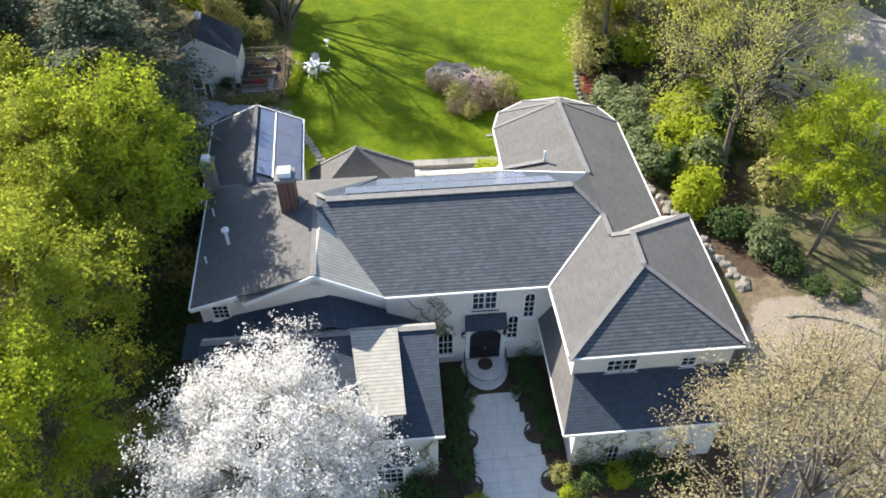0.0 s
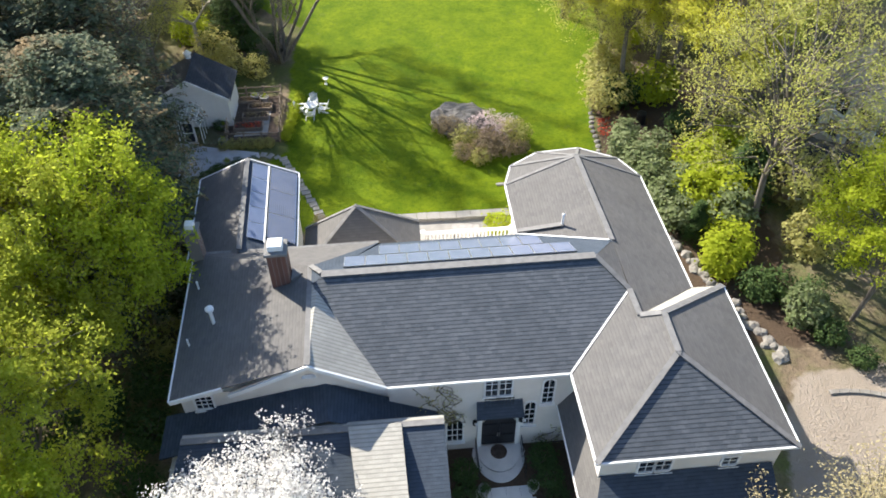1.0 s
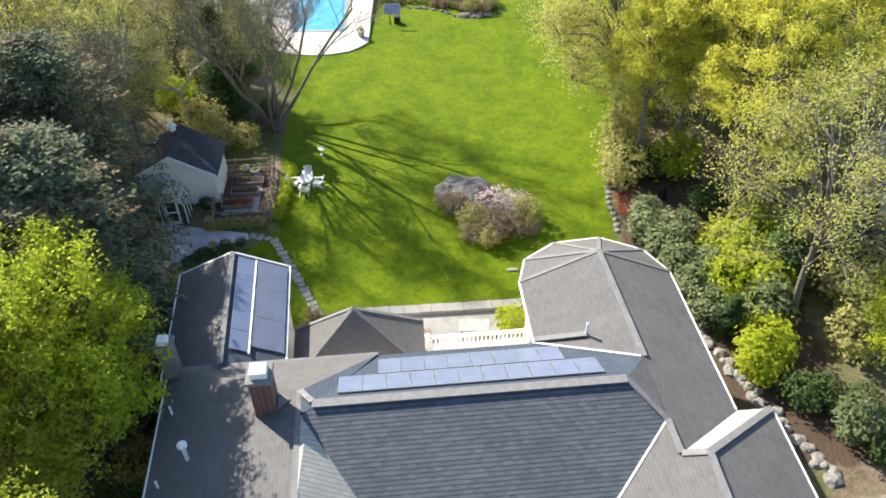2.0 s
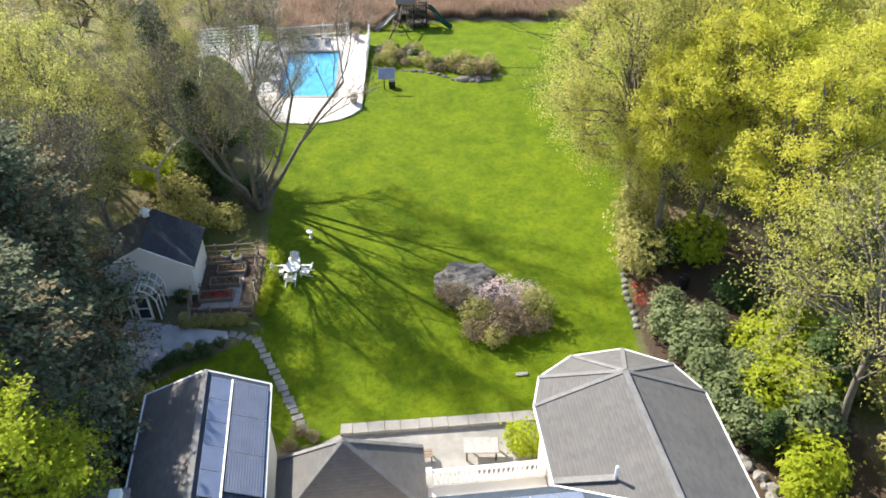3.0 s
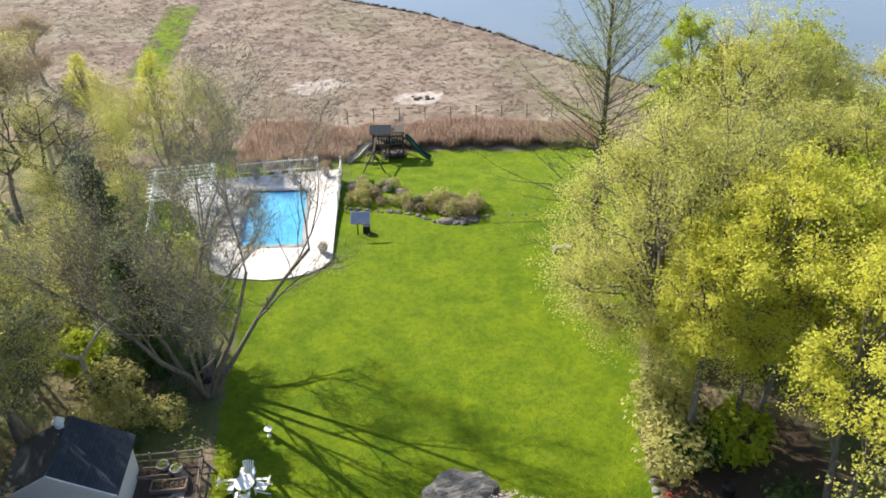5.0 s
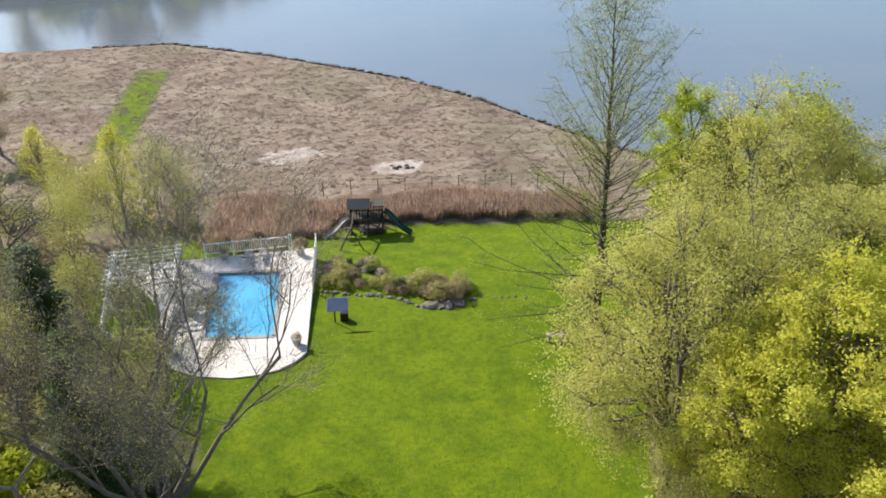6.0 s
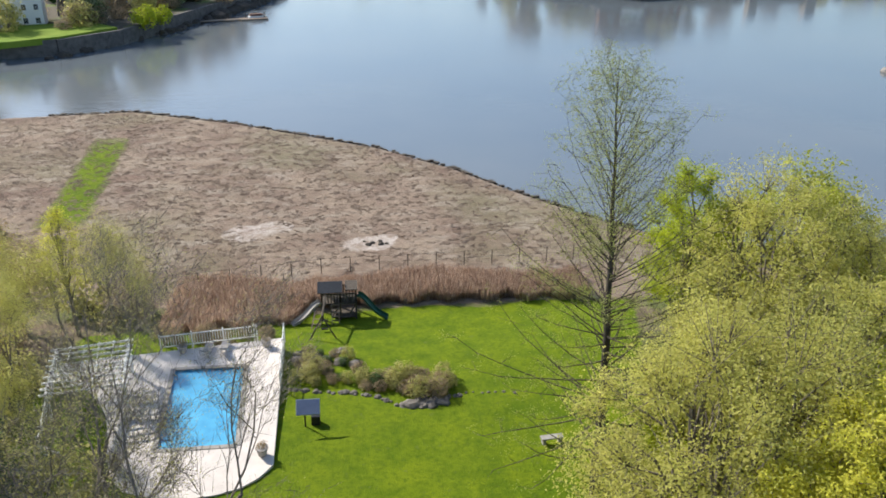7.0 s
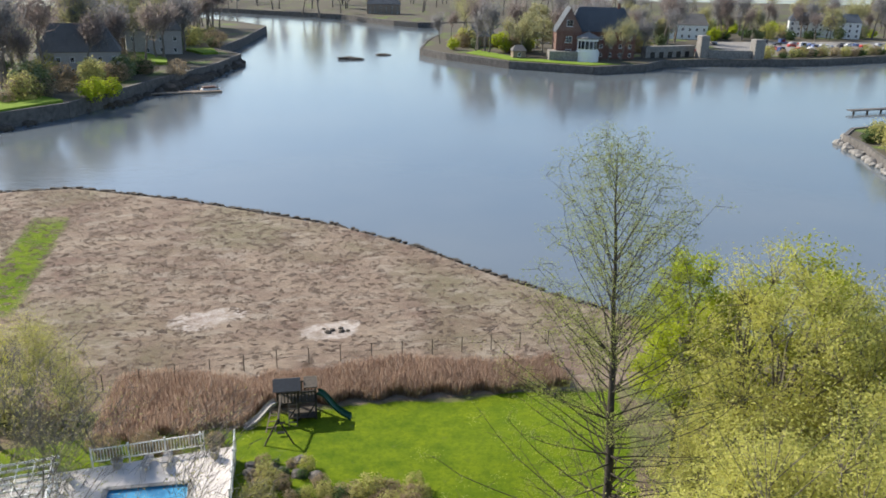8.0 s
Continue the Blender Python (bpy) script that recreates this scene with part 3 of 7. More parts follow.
# ---- plants ----
def skeleton_of(rng, height, spread, trunk_r, first=0.3, levels=3, forks=4, lean=0.0, upright=0.5, wave=0.25):
    """Trunk and limbs as tubes, and the points where twigs end."""
    wood, tips = Raw(), []

    def limb(p, d, length, r, depth):
        n = 3 if depth < levels else 2
        for i in range(n):
            d = (d + Vector((rng.uniform(-1, 1), rng.uniform(-1, 1), rng.uniform(-0.4, 0.7) * upright)) * wave).normalized()
            q = p + d * length / n
            r1 = r * (0.82 if depth < levels else 0.6)
            wood.tube(p, q, r, r1, 7 if depth == 0 else 5 if depth < 2 else 3)
            p, r = q, r1
            if depth and depth < levels and i < n - 1 and rng.random() < 0.75:
                branch(p, d, length * 0.6, r * 0.6, depth + 1, 1)
            if depth >= levels - 1:
                tips.append(p.copy())
        if depth < levels:
            branch(p, d, length * 0.68, r * 0.75, depth + 1, forks - (depth > 1))

    def branch(p, d, length, r, depth, k):
        for j in range(k):
            a = rng.uniform(0, 2 * math.pi)
            s = Vector((math.cos(a), math.sin(a), rng.uniform(-0.1, 0.4)))
            limb(p, (d * upright + s * spread).normalized(), length * rng.uniform(0.75, 1.15), r, depth)

    trunk = height * first
    p, d = Vector((0, 0, -0.3)), Vector((lean, 0, 1)).normalized()
    limb(p, d, trunk, trunk_r, 0)
    top = max((t.z for t in tips), default=height)
    k = height / top
    wood.v = [Vector((v[0] * (0.4 + 0.6 * k), v[1] * (0.4 + 0.6 * k), v[2] * k)) for v in wood.v]
    tips[:] = [Vector((t.x * (0.4 + 0.6 * k), t.y * (0.4 + 0.6 * k), t.z * k)) for t in tips]
    return wood, tips


def leaves(rng, tips, per, size, cloud, flat=0.7, outward=1.0):
    """Many small leaf sprays about the given points; they turn their faces to the light, outward and up."""
    r = Raw()
    if not tips:
        return r
    mid = sum(tips, Vector()) / len(tips)
    mid.z -= 0.35 * (max(t.z for t in tips) - min(t.z for t in tips))
    for t in tips:
        for _ in range(per):
            c = t + Vector((rng.gauss(0, cloud), rng.gauss(0, cloud), rng.gauss(0, cloud * flat)))
            n = (c - mid).normalized() * outward + Vector((rng.gauss(0, 0.5), rng.gauss(0, 0.5), 0.45 + rng.gauss(0, 0.5)))
            n.normalize()
            d = n.orthogonal().normalized()
            a = rng.uniform(0, 6.283)
            d = d * math.cos(a) + n.cross(d) * math.sin(a)
            s = n.cross(d)
            L, W = size * rng.uniform(0.6, 1.4), size * rng.uniform(0.45, 0.85)
            k = len(r.v)
            r.v += [c - d * L * 0.5, c + s * W * 0.5 + d * L * 0.2, c - s * W * 0.5 + d * L * 0.4]
            r.f.append((k, k + 1, k + 2))
    return r


def twigs(rng, tips, per, length, width, stray=0.3):
    """Fine bare twigs that rise and spread from the ends of limbs."""
    r = Raw()
    for t in tips:
        for _ in range(per):
            d = Vector((t.x * 0.08 + rng.gauss(0, 0.6), t.y * 0.08 + rng.gauss(0, 0.6), rng.uniform(0.1, 1.2))).normalized()
            s = d.orthogonal().normalized()
            a = rng.uniform(0, 6.283)
            s = s * math.cos(a) + d.cross(s) * math.sin(a)
            c = t + Vector((rng.gauss(0, stray), rng.gauss(0, stray), rng.gauss(0, stray)))
            L = length * rng.uniform(0.5, 1.3)
            k = len(r.v)
            r.v += [c - s * width * 0.5, c + s * width * 0.5, c + d * L]
            r.f.append((k, k + 1, k + 2))
    return r


def leaf_sprays(seed, centres, outward, per, size, cloud, up=0.4):
    """Small leaves in tight tufts about many points, turned outward and to the light."""
    g = np.random.default_rng(seed)
    c, n = np.repeat(np.array(centres), per, axis=0), np.repeat(np.array(outward), per, axis=0)
    k = len(c)
    c = c + g.normal(0, 1, (k, 3)) * np.array((cloud, cloud, cloud * 0.75))
    n = n * 0.7 + g.normal(0, 0.55, (k, 3)) + np.array((0, 0, up))
    n /= np.linalg.norm(n, axis=1)[:, None]
    d = np.cross(n, g.normal(0, 1, (k, 3)))
    d /= np.linalg.norm(d, axis=1)[:, None]
    w = np.cross(n, d)
    ln, wd = size * g.uniform(0.6, 1.4, (k, 1)), size * g.uniform(0.5, 0.95, (k, 1))
    r = Raw()
    r.v = np.stack((c - d * ln * 0.5, c + w * wd * 0.5 + d * ln * 0.2, c - w * wd * 0.5 + d * ln * 0.4), axis=1).reshape(-1, 3).tolist()
    r.f = [(3 * i, 3 * i + 1, 3 * i + 2) for i in range(k)]
    return r


def make_full(name, seed, label, height, radius, leaf, lobes=48, sprays=11, per=11, size=0.15, barkmat="bark", low=0.2, tuft=0.2, stems=1, bare=0.0, spike=0.0, category="tree"):
    """A tree in leaf: stems fork into limbs, each limb ends in a lobe of sprays, each spray carries tufts of small leaves, with gaps between."""
    rng = random.Random(seed)
    wood, cs, ns = Raw(), [], []
    H = height
    mid = H * (1 + low) / 2
    heart = Vector((0, 0, H * (0.35 + 0.3 * low)))
    feet = []
    for q in range(stems):
        a = 2.4 * q + seed
        lean = 0.0 if stems == 1 else 0.13
        p, r, foot = Vector((0.25 * math.cos(a), 0.25 * math.sin(a), -0.3)) * (0.2 if stems == 1 else 1.0), 0.017 * H / math.sqrt(stems), []
        p.z = -0.3
        for i in range(8):
            e = p + Vector((lean * math.cos(a) + rng.uniform(-0.07, 0.07), lean * math.sin(a) + rng.uniform(-0.07, 0.07), 1)) * H * 0.095
            wood.tube(p, e, r, r * 0.86, 7)
            p, r = e, r * 0.86
            foot.append(p.copy())
        feet.append(foot)
    for i in range(lobes):
        f = (i + 0.5) / lobes
        a = i * 2.39996 + rng.uniform(-0.5, 0.5)
        up = 0.97 - 1.7 * f
        ring = math.sqrt(max(0.0, 1 - up * up)) * (1 - spike * max(0.0, up))
        k = (1 + 0.5 * noise.noise(Vector((math.cos(a) * 1.5, math.sin(a) * 1.5, up * 1.7 + seed * 1.3)))) * rng.uniform(0.55, 0.82)
        c = Vector((math.cos(a) * ring * radius * k, math.sin(a) * ring * radius * k, mid + up * (H - mid) * rng.uniform(0.62, 0.84)))
        cr = radius * rng.uniform(0.2, 0.4)
        foot = min(feet, key=lambda ft: (ft[4] - c).length)
        b = foot[min(7, max(1, int((c.z * 0.62 / H) / 0.095)))]
        m = b.lerp(c, 0.5) + Vector((rng.uniform(-0.4, 0.4), rng.uniform(-0.4, 0.4), 0.06 * H))
        wood.tube(b, m, 0.0046 * H, 0.003 * H, 4)
        wood.tube(m, c, 0.003 * H, 0.0016 * H, 4)
        out = (c - heart).normalized()
        leafless = rng.random() < bare
        for _ in range(sprays):
            n = (out * 0.75 + Vector((rng.gauss(0, 0.75), rng.gauss(0, 0.75), 0.3 + rng.gauss(0, 0.6)))).normalized()
            ln = cr * rng.uniform(0.65, 1.35)
            e = c + n * ln
            wood.tube(c, e, 0.0012 * H + 0.004, 0.006, 3)
            if leafless:
                continue
            for w in (0.4, 0.6, 0.78, 0.92, 1.05):
                cs.append(tuple(c + n * ln * w + Vector((rng.gauss(0, 0.1), rng.gauss(0, 0.1), rng.gauss(0, 0.1))) * cr))
                ns.append(tuple(n))
    t = thing(name, pose(0, 0, -500), label, category)
    part("trunk", wood.mesh("trunk", M[barkmat], True), None, t)
    part("crown", leaf_sprays(seed, cs, ns, per, size, tuft), M[leaf], t)
    return t


def make_tree(name, seed, label, height, spread, trunk_r, leaf, per, size, cloud, barkmat="bark", category="tree", group="", radius=None, twig=0, **kw):
    rng = random.Random(seed)
    wood, tips = skeleton_of(rng, height, spread, trunk_r, **kw)
    if radius:
        far = sorted(math.hypot(q.x, q.y) for q in tips)[int(len(tips) * 0.92)]
        k = radius / far
        wood.v = [Vector((v.x * (1 + (k - 1) * min(1, v.z / 3)), v.y * (1 + (k - 1) * min(1, v.z / 3)), v.z)) for v in wood.v]
        tips = [Vector((q.x * k, q.y * k, q.z)) for q in tips]
    t = thing(name, pose(0, 0, -500), label, category, group)
    part("trunk", wood.mesh("trunk", M[barkmat], True), None, t)
    if twig:
        part("branchwork", twigs(rng, tips, twig, 1.0, 0.035), M[barkmat], t)
    if per:
        part("crown", leaves(rng, tips, per, size, cloud), M[leaf], t)
    return t


def ball_tips(rng, n, rx, ry, rz, zc, shell=0.6):
    out = []
    while len(out) < n:
        v = Vector((rng.uniform(-1, 1), rng.uniform(-1, 1), rng.uniform(-1, 1)))
        if shell < v.length < 1:
            k = 1 + 0.3 * noise.noise(v * 2.0 + Vector((n, 0, 0)))
            out.append(Vector((v.x * rx * k, v.y * ry * k, max(0.05, zc + v.z * rz * k))))
    return out


def make_bush(name, seed, label, rx, ry, rz, leaf, n, size, category="shrub", group="", per=6):
    rng = random.Random(seed)
    t = thing(name, pose(0, 0, -500), label, category, group)
    stems = Raw()
    for _ in range(9):
        a = rng.uniform(0, 6.28)
        stems.tube((0, 0, -0.1), (math.cos(a) * rx * 0.6, math.sin(a) * ry * 0.6, rz * rng.uniform(0.8, 1.5)), 0.05, 0.015, 4)
    part("branchwork", stems, M["bark"], t)
    part("foliage", leaves(rng, ball_tips(rng, n, rx, ry, rz, rz * 0.95), per, size * 1.35, size * 0.9), M[leaf], t)
    return t


def make_conifer(name, seed, label, height, radius, leaf, n, size, category="tree", group="", droop=0.18, blunt=0.8, per=9):
    rng = random.Random(seed)
    t = thing(name, pose(0, 0, -500), label, category, group)
    wood, tips = Raw(), []
    wood.tube((0, 0, -0.3), (0, 0, height * 0.97), height * 0.02, 0.03, 7)
    for i in range(n):
        f = (i + rng.random()) / n
        z = height * (0.08 + 0.9 * f)
        a = rng.uniform(0, 6.28)
        L = radius * (1 - f) ** blunt * rng.uniform(0.6, 1.2) + 0.25
        q = Vector((math.cos(a) * L, math.sin(a) * L, z - L * droop))
        wood.tube((0, 0, z), q, 0.04, 0.012, 3)
        for s in (0.35, 0.6, 0.8, 1.0):
            tips.append(Vector((q.x * s, q.y * s, z - L * droop * s)))
    part("trunk", wood, M["bark_dark"], t)
    part("crown", leaves(rng, tips, per, size, size * 0.85, 0.4), M[leaf], t)
    return t


PLANTED = {}


def plant(kind, x, y, scale=1.0, turn=None, dz=0.0):
    """A copy of a tree or shrub on the ground."""
    src = PLANTED[kind]
    if turn is None:
        turn = 0.0 if kind == "bare" else 232.9 if kind == "magnolia" else (x * 37.0 + y * 53.0) % 360
    c = copy_thing(src, Matrix.Translation((x, y, gz(x, y) + dz)) @ Matrix.Rotation(radians(turn), 4, "Z") @ Matrix.Scale(scale, 4))
    return c


PLANTED["dome"] = make_full("deciduous_tree", 19, "wide domed tree in pale hazy yellow-green spring leaf", 19.4, 6.5, "leaf_pale", 100, 14, 14, 0.13, low=0.02, stems=4, tuft=0.27)
PLANTED["yellow_a"] = make_full("deciduous_tree", 11, "tall tree in fresh yellow-green spring leaf", 18, 4.4, "leaf_yellow", 54, 11, 14, 0.14, low=0.22, stems=2)
PLANTED["yellow_b"] = make_full("deciduous_tree", 12, "narrow tree in bright yellow-green spring leaf", 16.5, 3.0, "leaf_yellow", 42, 10, 13, 0.14, low=0.3)
PLANTED["lime"] = make_full("deciduous_tree", 13, "broad tree in fresh green spring leaf", 14, 4.5, "leaf_lime", 42, 11, 13, 0.18, low=0.2, stems=2)
PLANTED["spring"] = make_full("deciduous_tree", 27, "tree in yellow-green spring leaf beside the house", 15, 4.8, "leaf_spring", 46, 11, 14, 0.18, low=0.18, stems=2)
PLANTED["pale"] = make_full("deciduous_tree", 28, "tall tree in pale yellow-green spring leaf", 17, 4.8, "leaf_pale", 52, 11, 13, 0.13, low=0.2, stems=2)
PLANTED["open"] = make_full("deciduous_tree", 36, "open tree with thin yellow-green leaf and bare limbs showing", 17, 6.6, "leaf_open", 62, 10, 7, 0.15, low=0.3, bare=0.2, tuft=0.26)
PLANTED["left_yellow"] = make_full("deciduous_tree", 37, "airy tree in thin yellow-green leaf with grey limbs", 14.5, 4.8, "leaf_open", 48, 10, 7, 0.14, low=0.25, bare=0.15, tuft=0.24)
PLANTED["tall_green"] = make_full("deciduous_tree", 38, "slender tree in fresh green spring leaf", 19.5, 3.0, "leaf_lime", 40, 10, 8, 0.18, low=0.3)
PLANTED["tan"] = make_full("deciduous_tree", 15, "tree with pale tan buds by the drive", 18.5, 5.8, "leaf_tan", 74, 12, 12, 0.1, "bark", low=0.15, stems=4, tuft=0.2)
PLANTED["sparse"] = make_full("deciduous_tree", 18, "open tree with thin fresh green leaf", 15, 4.8, "leaf_lime", 34, 8, 9, 0.16, low=0.35, bare=0.3, tuft=0.24)
for kind, args in {
    "olive": ("deciduous_tree", 14, "tree with thin olive spring buds", 14, 0.75, 0.22, "leaf_olive", 13, 0.17, 0.42),
    "brown": ("deciduous_tree", 17, "tree with russet twigs and buds", 11, 0.8, 0.2, "leaf_brown", 18, 0.15, 0.38),
}.items():
    PLANTED[kind] = make_tree(*args, first=0.25, levels=4, forks=4)
PLANTED["magnolia"] = make_full("magnolia_tree", 21, "tree covered in white blossom beside the house", 11.2, 5.2, "blossom", 96, 14, 14, 0.13, low=0.05, stems=4, tuft=0.17)


def many_stemmed():
    """A leafless tree of several stems that fan out from the ground."""
    rng = random.Random(22)
    wood, tips = Raw(), []

    def grow(p, d, length, r, depth):
        n = 4 if depth < 2 else 3
        for i in range(n):
            d = (d + Vector((rng.uniform(-1, 1), rng.uniform(-1, 1), rng.uniform(-0.2, 0.8))) * 0.24).normalized()
            q = p + d * length / n
            wood.tube(p, q, r, r * 0.84, 6 if depth < 2 else 4 if depth < 3 else 3)
            p, r = q, r * 0.84
            if depth < 4 and (depth or i > 0):
                for _ in range(2 if depth > 1 else 1):
                    a = rng.uniform(0, 6.283)
                    side = Vector((math.cos(a), math.sin(a), rng.uniform(0.0, 0.5)))
                    grow(p, (d * 0.8 + side * 0.75).normalized(), length * rng.uniform(0.42, 0.6), r * 0.66, depth + 1 + (depth == 1 and rng.random() < 0.3))
            if depth > 2:
                tips.append(p.copy())

    for k in range(8):
        a = 2 * math.pi * k / 8 + rng.uniform(-0.3, 0.3)
        lean = rng.uniform(0.35, 0.8) if k else 0.1
        grow(Vector((math.cos(a) * 0.18, math.sin(a) * 0.18, -0.3)), Vector((math.cos(a) * lean * 0.8 + 0.24, math.sin(a) * lean, 1)).normalized(), rng.uniform(9.5, 12.0), 0.17, 0)
    wood.tube((0, 0, -0.4), (0.05, 0, 1.0), 0.5, 0.34, 9)
    t = thing("bare_tree", pose(0, 0, -500), "tall tree with bare spreading limbs on the lawn", "tree")
    part("trunk", wood.mesh("trunk", M["bark"], True), None, t)
    part("branchwork", twigs(rng, tips, 2, 0.9, 0.02), M["bark"], t)
    part("crown", leaves(rng, tips, 3, 0.085, 0.35), M["leaf_olive"], t)
    return t


PLANTED["bare"] = many_stemmed()
PLANTED["bare_small"] = make_tree("bare_tree", 23, "bare grey tree with twisted limbs", 10, 0.95, 0.2, "leaf_grey", 1, 0.14, 0.4, "bark_pale", first=0.25, levels=5, forks=3)
PLANTED["bare_twist"] = make_tree("bare_tree", 29, "old bare tree with a dark twisted trunk", 12, 0.95, 0.34, "leaf_olive", 1, 0.1, 0.4, "bark_dark", first=0.4, levels=5, forks=3, wave=0.42)
PLANTED["bare_shed"] = make_tree("bare_tree", 53, "old bare tree with twisted grey limbs over the shed", 14.5, 1.0, 0.3, "leaf_open", 3, 0.1, 0.4, "bark", first=0.2, levels=5, forks=3, wave=0.4, radius=6.3, twig=4)
PLANTED["poplar"] = make_full("young_tree", 39, "slender spire of a tree in bright yellow-green bud", 12.5, 2.0, "leaf_yellow", 30, 8, 7, 0.1, low=0.25, spike=0.7, tuft=0.25)
PLANTED["haze"] = make_tree("young_tree", 24, "slender tree in hazy olive bud", 11, 0.5, 0.12, "leaf_pale", 22, 0.09, 0.5, first=0.35, levels=4, forks=3, upright=1.2)
for _i, (_nm, _mt) in enumerate((("far_brown", "far_brown"), ("far_grey", "far_grey"), ("far_olive", "far_olive"), ("far_brown_b", "far_brown"))):
    _r = random.Random(70 + _i)
    _w, _t = skeleton_of(_r, 12, 0.6, 0.2, first=0.2, levels=3, forks=3, upright=1.3)
    PLANTED[_nm] = thing("far_tree", pose(0, 0, -500), "far tree with bare or budding twigs across the water", "tree")
    part("trunk", _w.mesh("trunk", M["bark"], True), None, PLANTED[_nm])
    part("crown", twigs(_r, _t, 7, 1.8, 0.12, 0.8), M[_mt], PLANTED[_nm])
PLANTED["far_yellow"] = make_full("far_tree", 76, "far tree in hazy spring leaf across the water", 11, 4.2, "far_olive", 30, 8, 4, 0.4, tuft=0.35)
PLANTED["pine"] = make_conifer("pine_tree", 35, "tall feathery blue-green pine with russet patches", 15, 4.6, "leaf_pine", 520, 0.27, droop=0.05, blunt=0.36, per=12)
PLANTED["cedar"] = make_conifer("cedar_tree", 57, "slender dark green cedar", 9.5, 1.6, "leaf_dark", 240, 0.24, droop=-0.3, blunt=0.6)
PLANTED["evergreen"] = make_conifer("evergreen_tree", 31, "dark feathery evergreen tree", 9, 2.6, "leaf_dark", 260, 0.32)
PLANTED["rhodo"] = make_bush("shrub", 41, "grey-green broadleaf evergreen shrub", 1.2, 1.2, 1.3, "leaf_grey", 190, 0.24)
PLANTED["dark_bush"] = make_bush("shrub", 42, "dark green clipped evergreen shrub", 1.0, 1.0, 0.8, "leaf_dark", 200, 0.14)
PLANTED["lime_bush"] = make_bush("shrub", 43, "fresh green leafy garden shrub", 1.3, 1.3, 1.2, "leaf_lime", 190, 0.22)
PLANTED["brown_bush"] = make_bush("shrub", 44, "low brown twiggy garden shrub", 1.3, 1.3, 1.0, "leaf_brown", 170, 0.16)
PLANTED["olive_bush"] = make_bush("shrub", 45, "olive-green twiggy spring shrub", 1.5, 1.5, 1.3, "leaf_olive", 180, 0.2)

# tall conifer standing free on the lawn
def tall_conifer():
    rng = random.Random(51)
    t = thing("conifer_tree", pose(10.7, 72.0, gz(10.7, 72.0)), "tall slender conifer with thin new needles", "tree")
    wood, tips = Raw(), []
    H = 25.7

    def axis(z):
        return Vector((0.5 * math.sin(min(1.0, z / 18) * 1.57) + 0.04 * math.sin(z * 1.3), 0.2 * z, z))

    for i in range(18):
        wood.tube(axis(H * i / 18 - (0.3 if i == 0 else 0)), axis(H * (i + 1) / 18), 0.36 * (1 - i / 18.6), 0.36 * (1 - (i + 1) / 18.6), 8)
    for i in range(170):
        f = ((i + rng.random()) / 170) ** 0.85
        z = H * (0.16 + 0.83 * f)
        a = rng.uniform(0, 6.28)
        reach = float(np.interp(z, [4, 8, 12, 16, 20, 24, H], [7.0, 8.2, 7.4, 6.2, 5.0, 3.2, 0.9])) * rng.uniform(0.55, 1.1)
        rise = float(np.interp(z, [4, 9, 14, 20, H], [-0.05, 0.12, 0.5, 1.0, 1.5]))
        p = axis(z - reach * rise * 0.75)
        if p.z < 3.5:
            p = axis(3.5 + rng.random())
        d = Vector((math.cos(a), math.sin(a), rise)).normalized()
        ln, r = reach * math.sqrt(1 + rise * rise), 0.022 + 0.045 * (1 - f)
        for k in range(6):
            q = p + d * ln / 6
            wood.tube(p, q, r, r * 0.78, 4)
            d = (d + Vector((rng.uniform(-0.14, 0.14), rng.uniform(-0.14, 0.14), rng.uniform(-0.06, 0.16)))).normalized()
            p, r = q, r * 0.78
            if k:
                tips.append(p.copy())
                for _ in range(2):
                    e = p + Vector((rng.uniform(-0.8, 0.8), rng.uniform(-0.8, 0.8), rng.uniform(-0.2, 0.6)))
                    wood.tube(p, e, 0.014, 0.006, 3)
                    tips.append(e)
    part("trunk", wood.mesh("trunk", M["bark_dark"], True), None, t)
    leafed = [q for q in tips if rng.random() < float(np.interp(q.z, [5, 10, 16, 22], [0.45, 0.6, 0.8, 1.0]))]
    part("crown", leaf_sprays(51, [tuple(q) for q in leafed], [(0, 0, 1)] * len(leafed), 24, 0.085, 0.2), M["leaf_conifer"], t)


